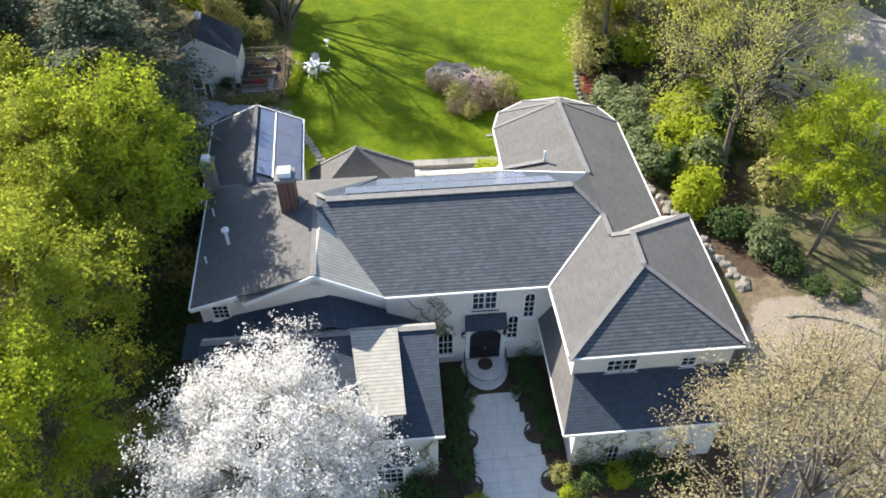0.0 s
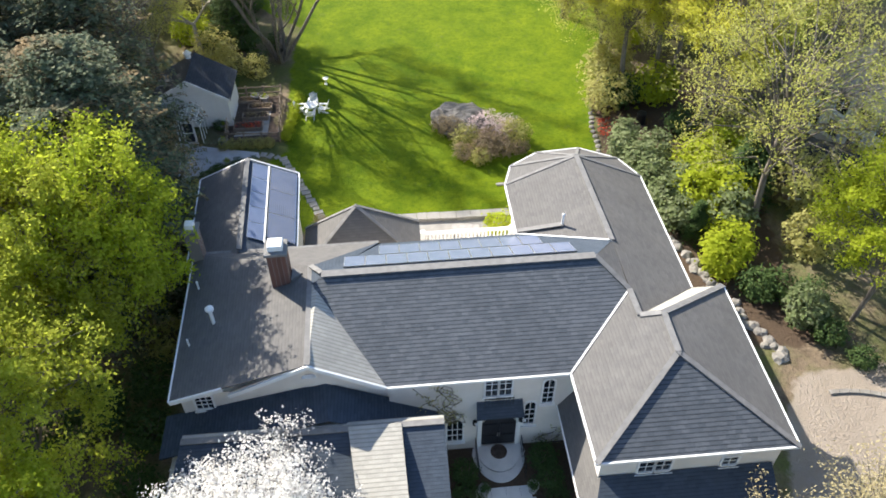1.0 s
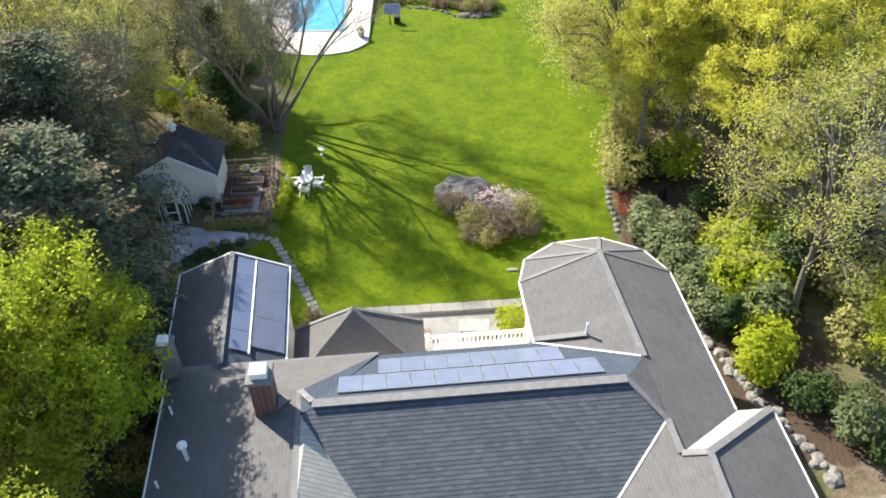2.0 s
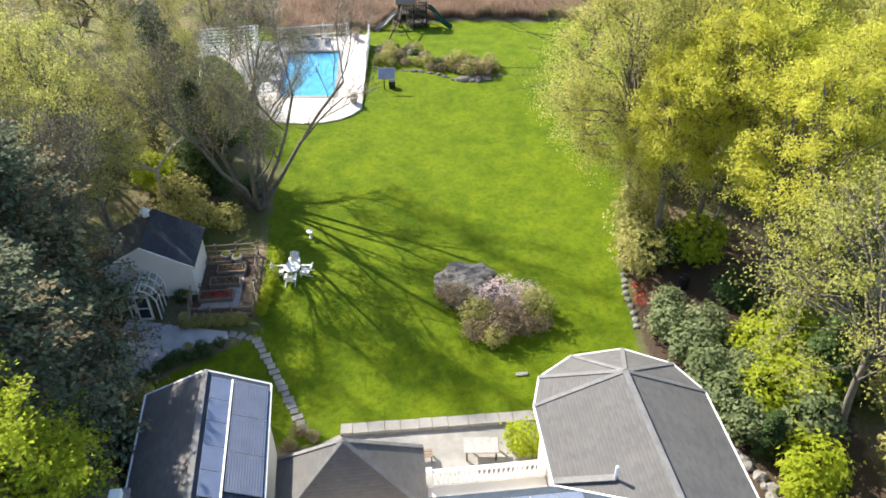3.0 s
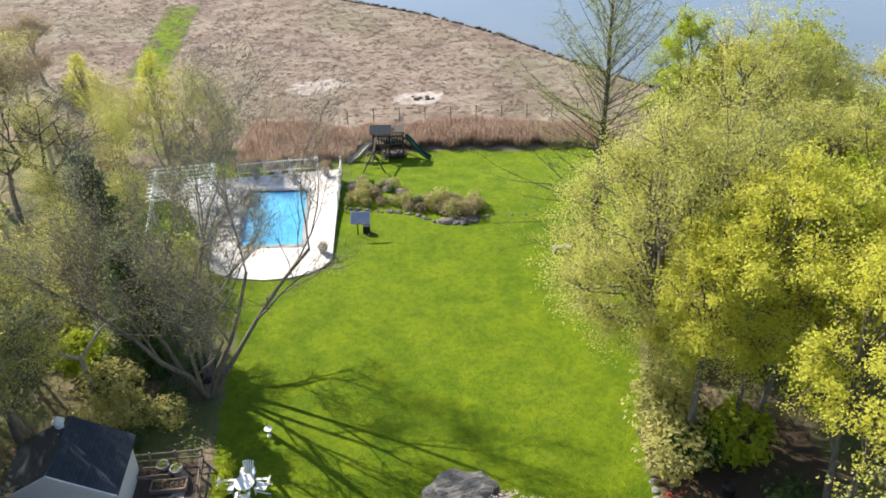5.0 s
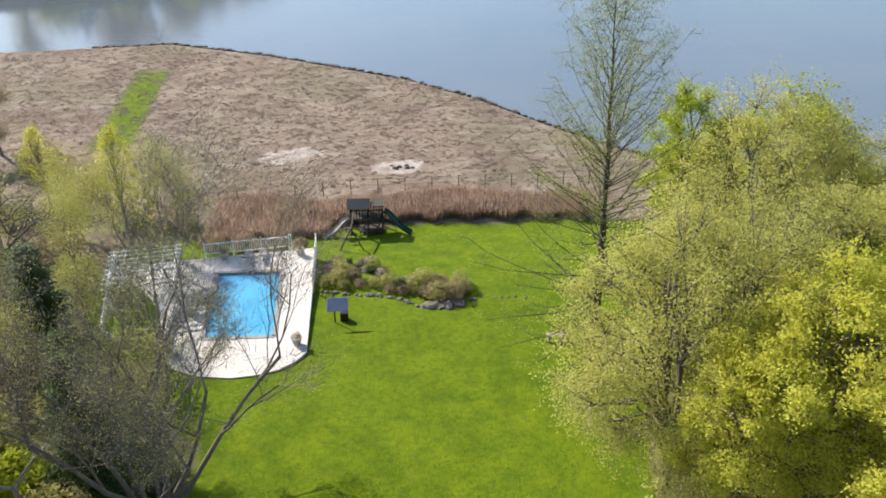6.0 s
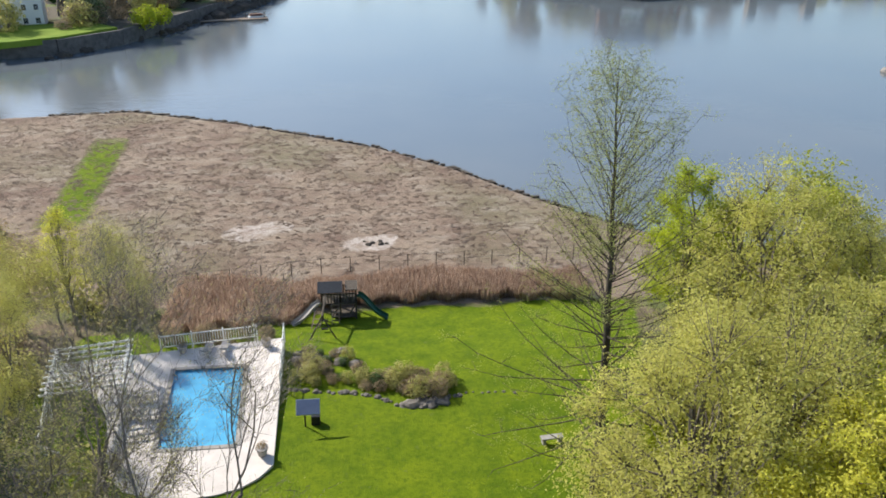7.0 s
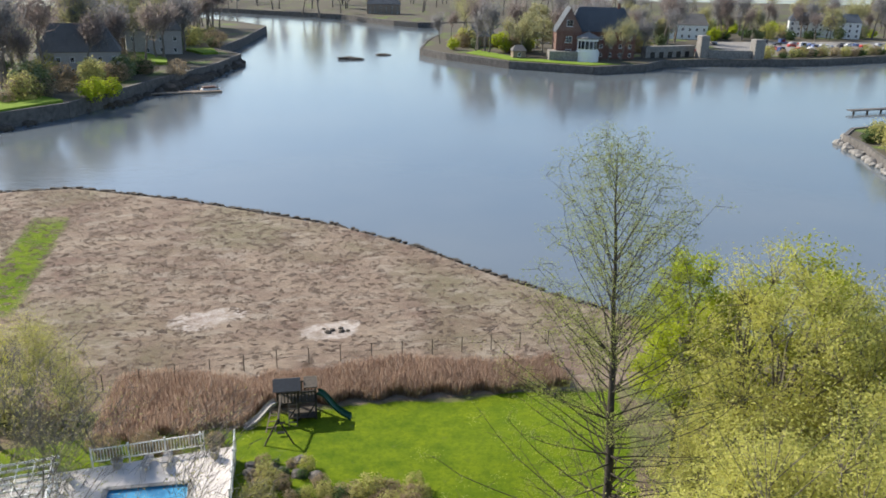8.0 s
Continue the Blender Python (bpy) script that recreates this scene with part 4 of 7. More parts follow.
tall_conifer()
for kind, x, y, s in (
    # wood on the left of the house
    ("spring", -19.3, 31.0, 0.98), ("lime", -17.6, 33.2, 1.08), ("spring", -19.0, 23.4, 1.0), ("lime", -18.0, 17.5, 0.95), ("spring", -25.5, 27, 1.05), ("lime", -25, 19, 1.0), ("spring", -24.5, 35, 1.0), ("spring", -25, 12, 1.0), ("spring", -31.5, 28, 1.1), ("spring", -19, 10.5, 0.9),
    # Pines at x -22.5, -18.6 added, -20.3, -19.2 enlarged, to shade the roofs.
    ("pine", -20.3, 42.2, 0.95), ("pine", -19.2, 38.8, 1.1), ("pine", -23.0, 45.4, 0.82), ("pine", -22.5, 48.2, 1.08), ("pine", -18.6, 35.6, 0.98), ("pine", -26.0, 47.0, 0.85), ("pine", -26.5, 40.5, 1.15), ("pine", -28.5, 49, 1.1), ("pine", -33, 43, 1.2), ("evergreen", -24.5, 51.5, 1.1), ("bare_small", -33, 54, 1.2),
    # Trees at (-22.8, 58.2) and (-24.2, 53.6) are added to shade the lawn.
    ("bare_shed", -20.7, 49.9, 1.0), ("left_yellow", -22.8, 58.2, 0.92), ("olive", -24.2, 53.6, 0.85), ("bare_small", -25.0, 56.5, 1.25), ("bare_small", -23.5, 60.5, 1.2), ("left_yellow", -26.2, 63.4, 1.0), ("left_yellow", -30.5, 61, 1.0), ("left_yellow", -27.5, 55.5, 0.8), ("cedar", -18.4, 66.4, 1.0), ("cedar", -19.9, 69.5, 0.9), ("olive", -17.2, 68.8, 0.5), ("haze", -23.2, 66.0, 0.9), ("cedar", -22.9, 74.6, 1.15), ("left_yellow", -34, 69, 1.0), ("bare_small", -29, 70, 1.1), ("haze", -24.4, 71, 0.9), ("bare_small", -20.5, 62.5, 0.8), ("left_yellow", -36, 58, 1.0), ("haze", -27, 78, 1.0), ("haze", -21.5, 78.6, 0.8), ("left_yellow", -40, 62, 1.0),
    ("bare_twist", -27.4, 80.5, 1.25), ("bare_small", -35, 75, 1.1), ("olive", -33, 84, 0.9), ("bare_small", -30, 77, 1.0), ("bare_small", -33.5, 91, 1.1), ("bare_small", -38, 104, 1.0),
    ("bare", -14.3, 64.2, 1.0), ("poplar", -25.4, 99, 1.0), ("haze", -22.2, 98.5, 1.05), ("haze", -20.6, 100, 0.95), ("haze", -28, 93, 0.9), ("haze", -24.5, 95.5, 1.0), ("haze", -26, 86, 1.0), ("haze", -18, 97, 0.75), ("haze", -30, 100, 1.0), ("poplar", -34, 104, 0.9),
    # undergrowth on the left
    ("olive_bush", -19.5, 63, 1.2), ("lime_bush", -22, 66, 1.2), ("olive_bush", -18, 61.5, 0.9), ("dark_bush", -20.5, 65.5, 1.2), ("olive_bush", -25, 69, 1.4), ("brown_bush", -28, 66, 1.5), ("olive_bush", -21.5, 71.5, 1.2), ("dark_bush", -16.2, 63.5, 0.9), ("olive_bush", -15.9, 61.6, 0.75), ("dark_bush", -17.6, 59.8, 0.8), ("olive_bush", -19.6, 60.2, 0.9), ("dark_bush", -15.0, 66.2, 0.9),
    ("dark_bush", -17.5, 66, 1.2), ("olive_bush", -19, 77, 1.4), ("olive_bush", -22.5, 76.5, 1.6), ("brown_bush", -26, 75, 1.7), ("dark_bush", -18.3, 73.0, 1.1),
    ("olive_bush", -29, 71, 1.6), ("brown_bush", -30, 80, 1.6), ("olive_bush", -27, 84, 1.5), ("olive_bush", -26.5, 89, 1.3),
    ("dark_bush", -24, 50, 1.6), ("olive_bush", -26, 53, 1.5), ("brown_bush", -23, 57.5, 1.1), ("dark_bush", -22.8, 47.5, 1.4), ("brown", -38, 90, 1.2), ("brown", -42, 78, 1.2), ("brown_bush", -34, 110, 2.2), ("brown", -44, 112, 0.8), ("brown_bush", -40, 118, 2.0), ("brown", -47, 124, 0.8), ("olive_bush", -26, 104, 1.6), ("brown_bush", -22, 103, 1.5), ("brown_bush", -30, 95, 1.8), ("olive", -40, 100, 1.1),
    ("dark_bush", -15.4, 27, 1.3), ("dark_bush", -15.8, 30, 1.4), ("olive_bush", -15.6, 32.6, 1.0), ("dark_bush", -15.9, 35.4, 1.3), ("dark_bush", -16.3, 38.4, 1.2), ("dark_bush", -16.8, 41.4, 1.2), ("olive_bush", -17.2, 44.2, 1.0), ("dark_bush", -15.4, 24, 1.2), ("olive_bush", -15.6, 21, 1.1), ("dark_bush", -16.2, 18, 1.2), ("dark_bush", -18.4, 28, 1.6), ("dark_bush", -19.5, 34, 1.6), ("dark_bush", -21, 26, 1.6),
    # wood on the right
    ("dome", 12.9, 62.9, 1.0), ("yellow_b", 13.3, 57.9, 1.0), ("yellow_a", 17.0, 58.3, 1.06), ("yellow_a", 18.6, 52.0, 1.02), ("pale", 17.6, 66.5, 1.0), ("open", 19.6, 42.6, 0.98),
    ("tall_green", 19.3, 83.2, 0.98), ("pale", 22.3, 78.5, 1.16), ("pale", 18.2, 74.5, 0.86), ("lime", 15.8, 70.8, 0.75), ("pale", 27, 76.5, 1.0), ("pale", 23.2, 68, 1.05), ("lime", 21.4, 62.4, 1.1), ("yellow_a", 24.5, 57, 1.0), ("pale", 29, 64, 1.1), ("lime", 31, 72, 1.2), ("spring", 28, 84, 1.15), ("pale", 34, 80, 1.0), ("lime", 24, 90, 0.9), ("pale", 36, 70, 1.1), ("olive", 44, 78, 1.2),
    ("lime", 23.6, 35.2, 0.9), ("sparse", 26.5, 40.0, 0.6), ("sparse", 36, 46, 0.8), ("sparse", 29.5, 33, 0.8), ("lime_bush", 18.6, 45, 1.4), ("olive_bush", 22.5, 40.5, 1.2), ("dark_bush", 18.4, 37, 1.2), ("lime_bush", 17.2, 48, 1.3), ("dark_bush", 21.4, 36.4, 1.1), ("olive_bush", 24, 45, 1.6), ("tan", 13.3, 13.4, 0.98), ("tan", 20.5, 17.5, 0.75), ("tan", 26, 27.0, 0.5),
    # in front
    ("magnolia", -7.5, 16.9, 1.0),
):
    plant(kind, x, y, s)


# ---- details of the house ----
def window(parent, u0, u1, z0, z1, v, cols=2, rows=2, arch=False, name="window"):
    """A white window in a front wall: casing, panes and glazing bars; the casing stands proud of the wall."""
    w, zc = u1 - u0, (z0 + z1) / 2
    ring = Raw()
    f = 0.09
    ring.box(u0 - f, v - 0.07, z0 - f, u0, v + 0.1, z1)
    ring.box(u1, v - 0.07, z0 - f, u1 + f, v + 0.1, z1)
    ring.box(u0, v - 0.1, z0 - f, u1, v + 0.1, z0)
    pts = [(u0, z0), (u1, z0), (u1, z1)]
    if arch:
        c, r, n = (u0 + u1) / 2, w / 2, 9
        arc = [(c + r * math.cos(math.pi * i / n), z1 + r * math.sin(math.pi * i / n)) for i in range(n + 1)]
        out = [(c + (r + f) * math.cos(math.pi * i / n), z1 + (r + f) * math.sin(math.pi * i / n)) for i in range(n + 1)]
        for i in range(n):
            k = len(ring.v)
            for (a, b) in (arc[i], arc[i + 1], out[i + 1], out[i]):
                ring.v += [(a, v - 0.07, b), (a, v + 0.1, b)]
            ring.f += [(k, k + 2, k + 4, k + 6), (k + 1, k + 3, k + 2, k), (k + 4, k + 5, k + 7, k + 6)]
        pts = [(u0, z0), (u1, z0)] + arc
        top = z1 + r
    else:
        ring.box(u0 - f, v - 0.07, z1, u1 + f, v + 0.1, z1 + f)
        pts.append((u0, z1))
        top = z1
    win = part(name, ring, M["white"], parent, "white painted window casing")
    g = Raw()
    g.v = [(a, v - 0.012, b) for a, b in pts]
    g.f = [tuple(range(len(pts)))]
    part("pane", g, M["pane"], win, "dark window glass")
    for i in range(1, cols):
        b = Raw()
        x = u0 + w * i / cols
        b.box(x - 0.018, v - 0.04, z0, x + 0.018, v - 0.015, top - 0.02)
        part("glazing_bar", b, M["white"], win)
    for j in range(1, rows):
        b = Raw()
        z = z0 + (z1 - z0) * j / rows
        b.box(u0, v - 0.038, z - 0.018, u1, v - 0.016, z + 0.018)
        part("glazing_bar", b, M["white"], win)
    sill = Raw()
    sill.box(u0 - 0.14, v - 0.16, z0 - 0.16, u1 + 0.14, v + 0.02, z0 - f - 0.002)
    part("sill", sill, M["white"], win)
    return win


for a in ((1.6, 2.17, 4.5, 5.85, 0.4, 2, 3), (2.24, 2.81, 4.5, 5.85, 0.4, 2, 3), (-11.65, -10.9, 4.9, 5.8, 0.7, 3, 3), (7.6, 8.25, 4.65, 5.45, -4.2, 2, 2), (8.35, 9.0, 4.65, 5.45, -4.2, 2, 2), (11.3, 11.95, 4.65, 5.25, -4.2, 2, 2), (11.25, 12.15, -0.5, 0.8, -6.3, 2, 2), (-3.65, -2.9, 3.75, 4.45, -5.55, 3, 2), (-11.2, -10.2, 0.5, 2.0, -6.1, 3, 3), (-7.5, -6.5, 0.5, 2.0, -6.1, 3, 3)):
    window(house, *a)
for a in ((4.35, 4.85, 3.6, 5.2, 0.4, 2, 4), (3.57, 4.07, 1.9, 3.5, 0.4, 2, 4), (-0.2, 0.55, 0.85, 2.35, 0.4, 3, 3), (7.55, 8.3, -0.45, 0.85, -6.3, 3, 3)):
    window(house, *a, arch=True)
# bay window of the low wing
part("wall", prism([(-4.3, -6.1), (-3.9, -6.7), (-2.5, -6.7), (-2.1, -6.1)], -1.2, 1.75), M["stucco"], house)
window(house, -3.8, -2.6, 0.1, 1.45, -6.7, 4, 3)
slope("roof", [(-4.45, -6.85, 1.8), (-1.95, -6.85, 1.8), (-2.2, -6.1, 2.35), (-4.2, -6.1, 2.35)], M["roof"], house)

# entrance: arched black double door under a pent roof
d = Raw()
d.v = [(x, 0.34, z) for x, z in ((1.5, 0.3), (3.2, 0.3), (3.2, 2.25), (2.95, 2.6), (2.6, 2.74), (2.1, 2.74), (1.75, 2.6), (1.5, 2.25))]
d.f = [tuple(range(8))]
door = part("door", d, M["black"], house, "black arched double door")
for x0, x1 in ((1.6, 2.28), (2.42, 3.1)):
    for z0, z1 in ((0.5, 1.15), (1.3, 2.15)):
        q = Raw()
        q.box(x0, 0.30, z0, x1, 0.335, z1)
        part("door_panel", q, M["black"], door)
for x in (2.3, 2.4):
    q = Raw()
    q.box(x - 0.015, 0.27, 1.1, x + 0.015, 0.30, 1.4)
    part("door_handle", q, M["steel"], door)
for x0, x1 in ((1.28, 1.5), (3.2, 3.42)):
    part("door_frame", box(x0, 0.25, -0.1, x1, 0.45, 2.9, 0.02), M["white"], house)
part("door_frame", box(1.28, 0.25, 2.76, 3.42, 0.45, 3.0, 0.02), M["white"], house)
slope("porch_roof", [(1.15, -0.2, 3.45), (3.45, -0.2, 3.45), (3.4, 0.4, 4.05), (1.2, 0.4, 4.05)], M["roof"], house, label="dark pent roof over the door")
for x in (1.1, 3.44):
    part("bracket", bar((x + 0.03, 0.4, 2.3), (x + 0.03, -0.3, 3.3), 0.08, 0.1), M["white"], house)
for x in (1.13, 3.38):
    lamp = part("wall_lamp", lathe([(0.07, 2.42), (0.11, 2.46), (0.12, 2.7), (0.03, 2.8), (0.02, 2.9)], 8), M["iron"], house, "black iron wall lantern")
    lamp.matrix_local = pose(x, 0.2, 0)
wr = part("window_railing", box(1.5, -0.01, 4.72, 2.92, 0.03, 4.76), M["iron"], house, "black iron railing before the windows")
for i in range(9):
    x = 1.55 + i * 0.164
    part("baluster", box(x, 0.0, 4.15, x + 0.02, 0.02, 4.72), M["iron"], wr)
# louvred gable vent
q = Raw()
n = 10
q.v = [(-6.3 + 0.34 * math.cos(math.pi * i / n), 0.24, 7.15 + 0.34 * math.sin(math.pi * i / n)) for i in range(n + 1)]
q.f = [tuple(range(n + 1))]
part("gable_vent", q, M["terracotta"], house, "grey louvred gable vent")
for k in range(4):
    q = Raw()
    z = 7.2 + 0.07 * k
    hw = math.sqrt(max(0.01, 0.1156 - (z - 7.15) ** 2))
    q.box(-6.3 - hw, 0.2, z - 0.02, -6.3 + hw, 0.238, z + 0.01)
    part("slat", q, M["white"], house)
# rakes of the front gable
for p0, p1 in (((-6.3, 0.25, 8.02), (-10.0, 0.25, 6.35)), ((-6.3, 0.25, 8.02), (-2.95, 0.0, 6.36)), ((-12.65, 0.28, 6.12), (-10.2, 0.28, 6.86)), ((-10.55, 17.27, 6.37), (-13.6, 17.22, 5.02)), ((-10.55, 17.27, 6.37), (-7.67, 17.27, 5.02))):
    part("bargeboard", bar(p0, p1, 0.09, 0.22, 0.0), M["white"], house)


def chimney(u0, u1, v0, v1, z0, z1, label):
    c = part("chimney", box(u0, v0, z0, u1, v1, z1), M["brick"], house, label)
    part("chimney_cap", box(u0 - 0.09, v0 - 0.09, z1, u1 + 0.09, v1 + 0.09, z1 + 0.16, 0.02), M["ridge"], c, "stone chimney cap")
    part("chimney_flue", box(u0 + 0.1, v0 + 0.12, z1 + 0.16, u1 - 0.1, v1 - 0.12, z1 + 0.48, 0.03), M["white"], c, "white chimney hood")


chimney(-8.15, -7.25, 5.5, 6.4, 7.2, 9.6, "red-brown brick chimney with white hood")
chimney(-12.75, -12.1, 9.0, 9.7, 5.6, 8.1, "red-brown brick chimney in shade")
pent = [(-7.2, 5.5), (-6.7, 5.95), (-7.2, 6.4)]
part("chimney_saddle", prism(pent, 7.4, 7.95), M["ridge"], house)


def vent(u, v, z, h, r, cap, label):
    part("roof_vent", lathe([(r, z - 0.2), (r, z + h), (cap, z + h), (cap * 1.05, z + h + cap * 0.6), (cap * 0.55, z + h + cap * 1.1), (0.01, z + h + cap * 1.25)], 12), M["white"], house, label).matrix_local = pose(u, v, 0)


vent(-11.0, 4.3, 6.6, 0.95, 0.09, 0.2, "white domed roof vent")
vent(-12.1, 6.9, 6.28, 0.5, 0.05, 0.06, "thin vent pipe")
vent(-12.1, 3.3, 6.28, 0.4, 0.05, 0.06, "thin vent pipe")
vent(6.75, 9.0, 7.0, 0.75, 0.07, 0.08, "white vent pipe")
part("cricket", bar((6.75, 9.0, 7.12), (4.5, 9.75, 6.12), 0.3, 0.06, 0.03), M["ridge"], house)


def panels(corner, across, down, cols, rows, gap=0.03):
    """A field of roof panels: corner, the two edge vectors of the whole field, and its number of columns and rows."""
    a, d = Vector(across), Vector(down)
    nrm = a.cross(d).normalized()
    if nrm.z < 0:
        nrm = -nrm
    ea, ed = a / cols, d / rows
    fa, fd = ea.normalized() * gap, ed.normalized() * gap
    for i in range(cols):
        for j in range(rows):
            o = Vector(corner) + ea * i + ed * j + nrm * 0.09
            r = Raw()
            q = [o + fa * 0.3 + fd * 0.3, o + ea - fa * 0.3 + fd * 0.3, o + ea - fa * 0.3 + ed - fd * 0.3, o + fa * 0.3 + ed - fd * 0.3]
            r.v = [c for c in q] + [c - nrm * 0.04 for c in q]
            r.f = [(0, 1, 2, 3), (0, 4, 5, 1), (1, 5, 6, 2), (2, 6, 7, 3), (3, 7, 4, 0)]
            p = part("solar_panel", r, M["steel"], house, "dark blue solar panel in an aluminium frame")
            s = Raw()
            n = nrm * 0.005
            s.quad(o + fa + fd + n, o + ea - fa + fd + n, o + ea - fa + ed - fd + n, o + fa + ed - fd + n)
            part("cell_sheet", s, M["solar"], p, "dark blue solar cells")


def on_solar(f, v):
    """A point of the slope with the panels: f from its ridge to its eave."""
    r, e = Vector((-10.35 - 0.025 * (v - 9.3), v, 6.35)), Vector((-7.5 - 0.022 * (v - 9.3), v, 5.0))
    return r.lerp(e, f)


panels(on_solar(0.1, 10.5), on_solar(0.41, 10.5) - on_solar(0.1, 10.5), on_solar(0.1, 16.9) - on_solar(0.1, 10.5), 1, 5)
panels(on_solar(0.44, 10.9), on_solar(0.96, 10.9) - on_solar(0.44, 10.9), on_solar(0.44, 16.95) - on_solar(0.44, 10.9), 1, 3)
for _i in range(13):
    _f = 0.47 + 0.038 * _i
    part("collector_rib", bar(on_solar(_f, 10.95) + Vector((0, 0, 0.12)), on_solar(_f, 16.9) + Vector((0, 0, 0.12)), 0.02, 0.012), M["ridge"], house)
part("panel_rail", bar(on_solar(0.425, 10.4) + Vector((0, 0, 0.14)), on_solar(0.425, 16.95) + Vector((0, 0, 0.14)), 0.08, 0.05), M["white"], house, "white rail between the roof panels")


def on_main(u, v):
    return (u, v, 8.6 - 0.578 * (v - 5.1))


panels(on_main(-4.7, 5.75), (11.4, 0, 0), Vector(on_main(0, 7.3)) - Vector(on_main(0, 5.75)), 11, 1)
panels(on_main(-3.0, 7.35), (8.4, 0, 0), Vector(on_main(0, 8.9)) - Vector(on_main(0, 7.35)), 8, 1)

# roof terrace with balustrade behind the house
part("terrace_floor", prism([(-0.6, 9.3), (4.85, 9.3), (4.85, 12.3), (-0.6, 12.3)], -0.2, 3.1), M["stucco"], house)
bal = thing("balustrade", HOUSE @ pose(0, 12.1, 3.1), "white turned balustrade round the roof terrace", "balustrade")
r = Raw()
r.box(-0.55, -0.09, 0.95, 4.8, 0.09, 1.08)
part("handrail", r, M["white"], bal)
r = Raw()
r.box(-0.55, -0.08, 0.0, 4.8, 0.08, 0.12)
part("plinth", r, M["white"], bal)
me = None
for i in range(23):
    if me is None:
        bm = lathe([(0.05, 0.1), (0.09, 0.2), (0.1, 0.4), (0.05, 0.6), (0.045, 0.8), (0.08, 0.96)], 8)
        me = bpy.data.meshes.new("baluster")
        bm.to_mesh(me)
        bm.free()
        me.materials.append(M["white"])
    part("baluster", me, None, bal).matrix_local = pose(-0.3 + i * 0.22, 0, 0)
for x in (-0.5, 4.7):
    r = Raw()
    r.box(x - 0.13, -0.13, 0, x + 0.13, 0.13, 1.2)
    part("post", r, M["white"], bal)


# vines on the facade
def vine(name, u0, u1, z0, z1, v, seed, n, leafed):
    rng = random.Random(seed)
    r, tips = Raw(), []
    for _ in range(n):
        p = Vector((rng.uniform(u0, u1) * 0.4 + (u0 + u1) * 0.3, v, z0))
        while p.z < z1 and rng.random() < 0.93:
            q = p + Vector((rng.uniform(-0.4, 0.4), 0, rng.uniform(0.05, 0.4)))
            q.y = v - rng.uniform(0, 0.12)
            r.tube(p, q, 0.02, 0.016, 3)
            p = q
            tips.append(p.copy())
    t = thing(name, HOUSE.copy(), "thin climbing vine on the stucco wall", "climbing plant")
    part("branchwork", r, M["bark"], t)
    part("foliage", leaves(rng, tips, leafed, 0.11, 0.1), M["leaf_olive"], t)["kind"] = "stuff"
vine("vine", -1.3, 1.2, 2.6, 5.6, 0.3, 61, 16, 3)
vine("vine", 3.9, 5.7, 0.0, 2.6, 0.3, 62, 9, 3)
vine("vine", 6.1, 7.6, -0.8, 2.8, -6.42, 63, 14, 3)
vine("vine", 8.4, 11.0, -0.8, 2.9, -6.42, 64, 18, 3)
vine("vine", -2.2, -0.8, -0.8, 3.2, -6.22, 65, 9, 3)


# ---- front court ----
def local(u, v):
    p = HOUSE @ Vector((u, v, 0))
    return p.x, p.y


def sheet(name, pts, mat, lift, label, thick=0.06, kind="structure"):
    """A flat paved or gravelled area that follows the ground: pts round it in metres."""
    bm = bmesh.new()
    n = len(pts)
    cx, cy = sum(p[0] for p in pts) / n, sum(p[1] for p in pts) / n
    rings = [[bm.verts.new((cx + (x - cx) * k, cy + (y - cy) * k, gz(cx + (x - cx) * k, cy + (y - cy) * k) + lift)) for x, y in pts] for k in (1.0, 0.75, 0.5, 0.25)]
    low = [bm.verts.new(v.co - Vector((0, 0, thick + lift))) for v in rings[0]]
    mid = bm.verts.new((cx, cy, gz(cx, cy) + lift))
    for a, b in [(low, rings[0])] + list(zip(rings, rings[1:])):
        for i in range(n):
            bm.faces.new((a[i], a[(i + 1) % n], b[(i + 1) % n], b[i]))
    for i in range(n):
        bm.faces.new((rings[-1][i], rings[-1][(i + 1) % n], mid))
    bmesh.ops.recalc_face_normals(bm, faces=bm.faces[:])
    return solid(name, bm, mat, label, kind=kind)


walkway = thing("front_walk", pose(0, 0, 0), "pale stone paved walk to the front door", "path", kind="structure")
rngp = random.Random(5)
for i in range(12):
    v0, v1 = -1.9 - i * 0.62, -1.9 - (i + 1) * 0.62 + 0.012
    vm = (v0 + v1) / 2
    lo_u = 1.02 + 0.1 * math.sin(vm * 0.9)
    hi_u = float(np.interp(vm, [-9, -7.2, -5, -1.5], [5.25, 4.95, 4.5, 3.6])) + 0.08 * math.sin(vm * 0.8)
    cuts = [lo_u] + sorted(lo_u + (hi_u - lo_u) * f for f in (0.27 + rngp.uniform(-0.06, 0.06), 0.52 + rngp.uniform(-0.06, 0.06), 0.77 + rngp.uniform(-0.05, 0.05))) + [hi_u]
    for a, b in zip(cuts, cuts[1:]):
        r = Raw()
        q = [local(a + 0.006, v1), local(b - 0.006, v1), local(b - 0.006, v0), local(a + 0.006, v0)]
        h = rngp.uniform(0.035, 0.05)
        r.v = [(x, y, gz(x, y) + h) for x, y in q] + [(x, y, gz(x, y) - 0.06) for x, y in q]
        r.f = [(0, 1, 2, 3), (0, 4, 5, 1), (1, 5, 6, 2), (2, 6, 7, 3), (3, 7, 4, 0)]
        part("paving_stone", r, M["pale_stone"], walkway)
steps = thing("front_steps", HOUSE @ pose(2.36, 0.3, 0), "curved pale stone steps before the door", "steps", kind="structure")
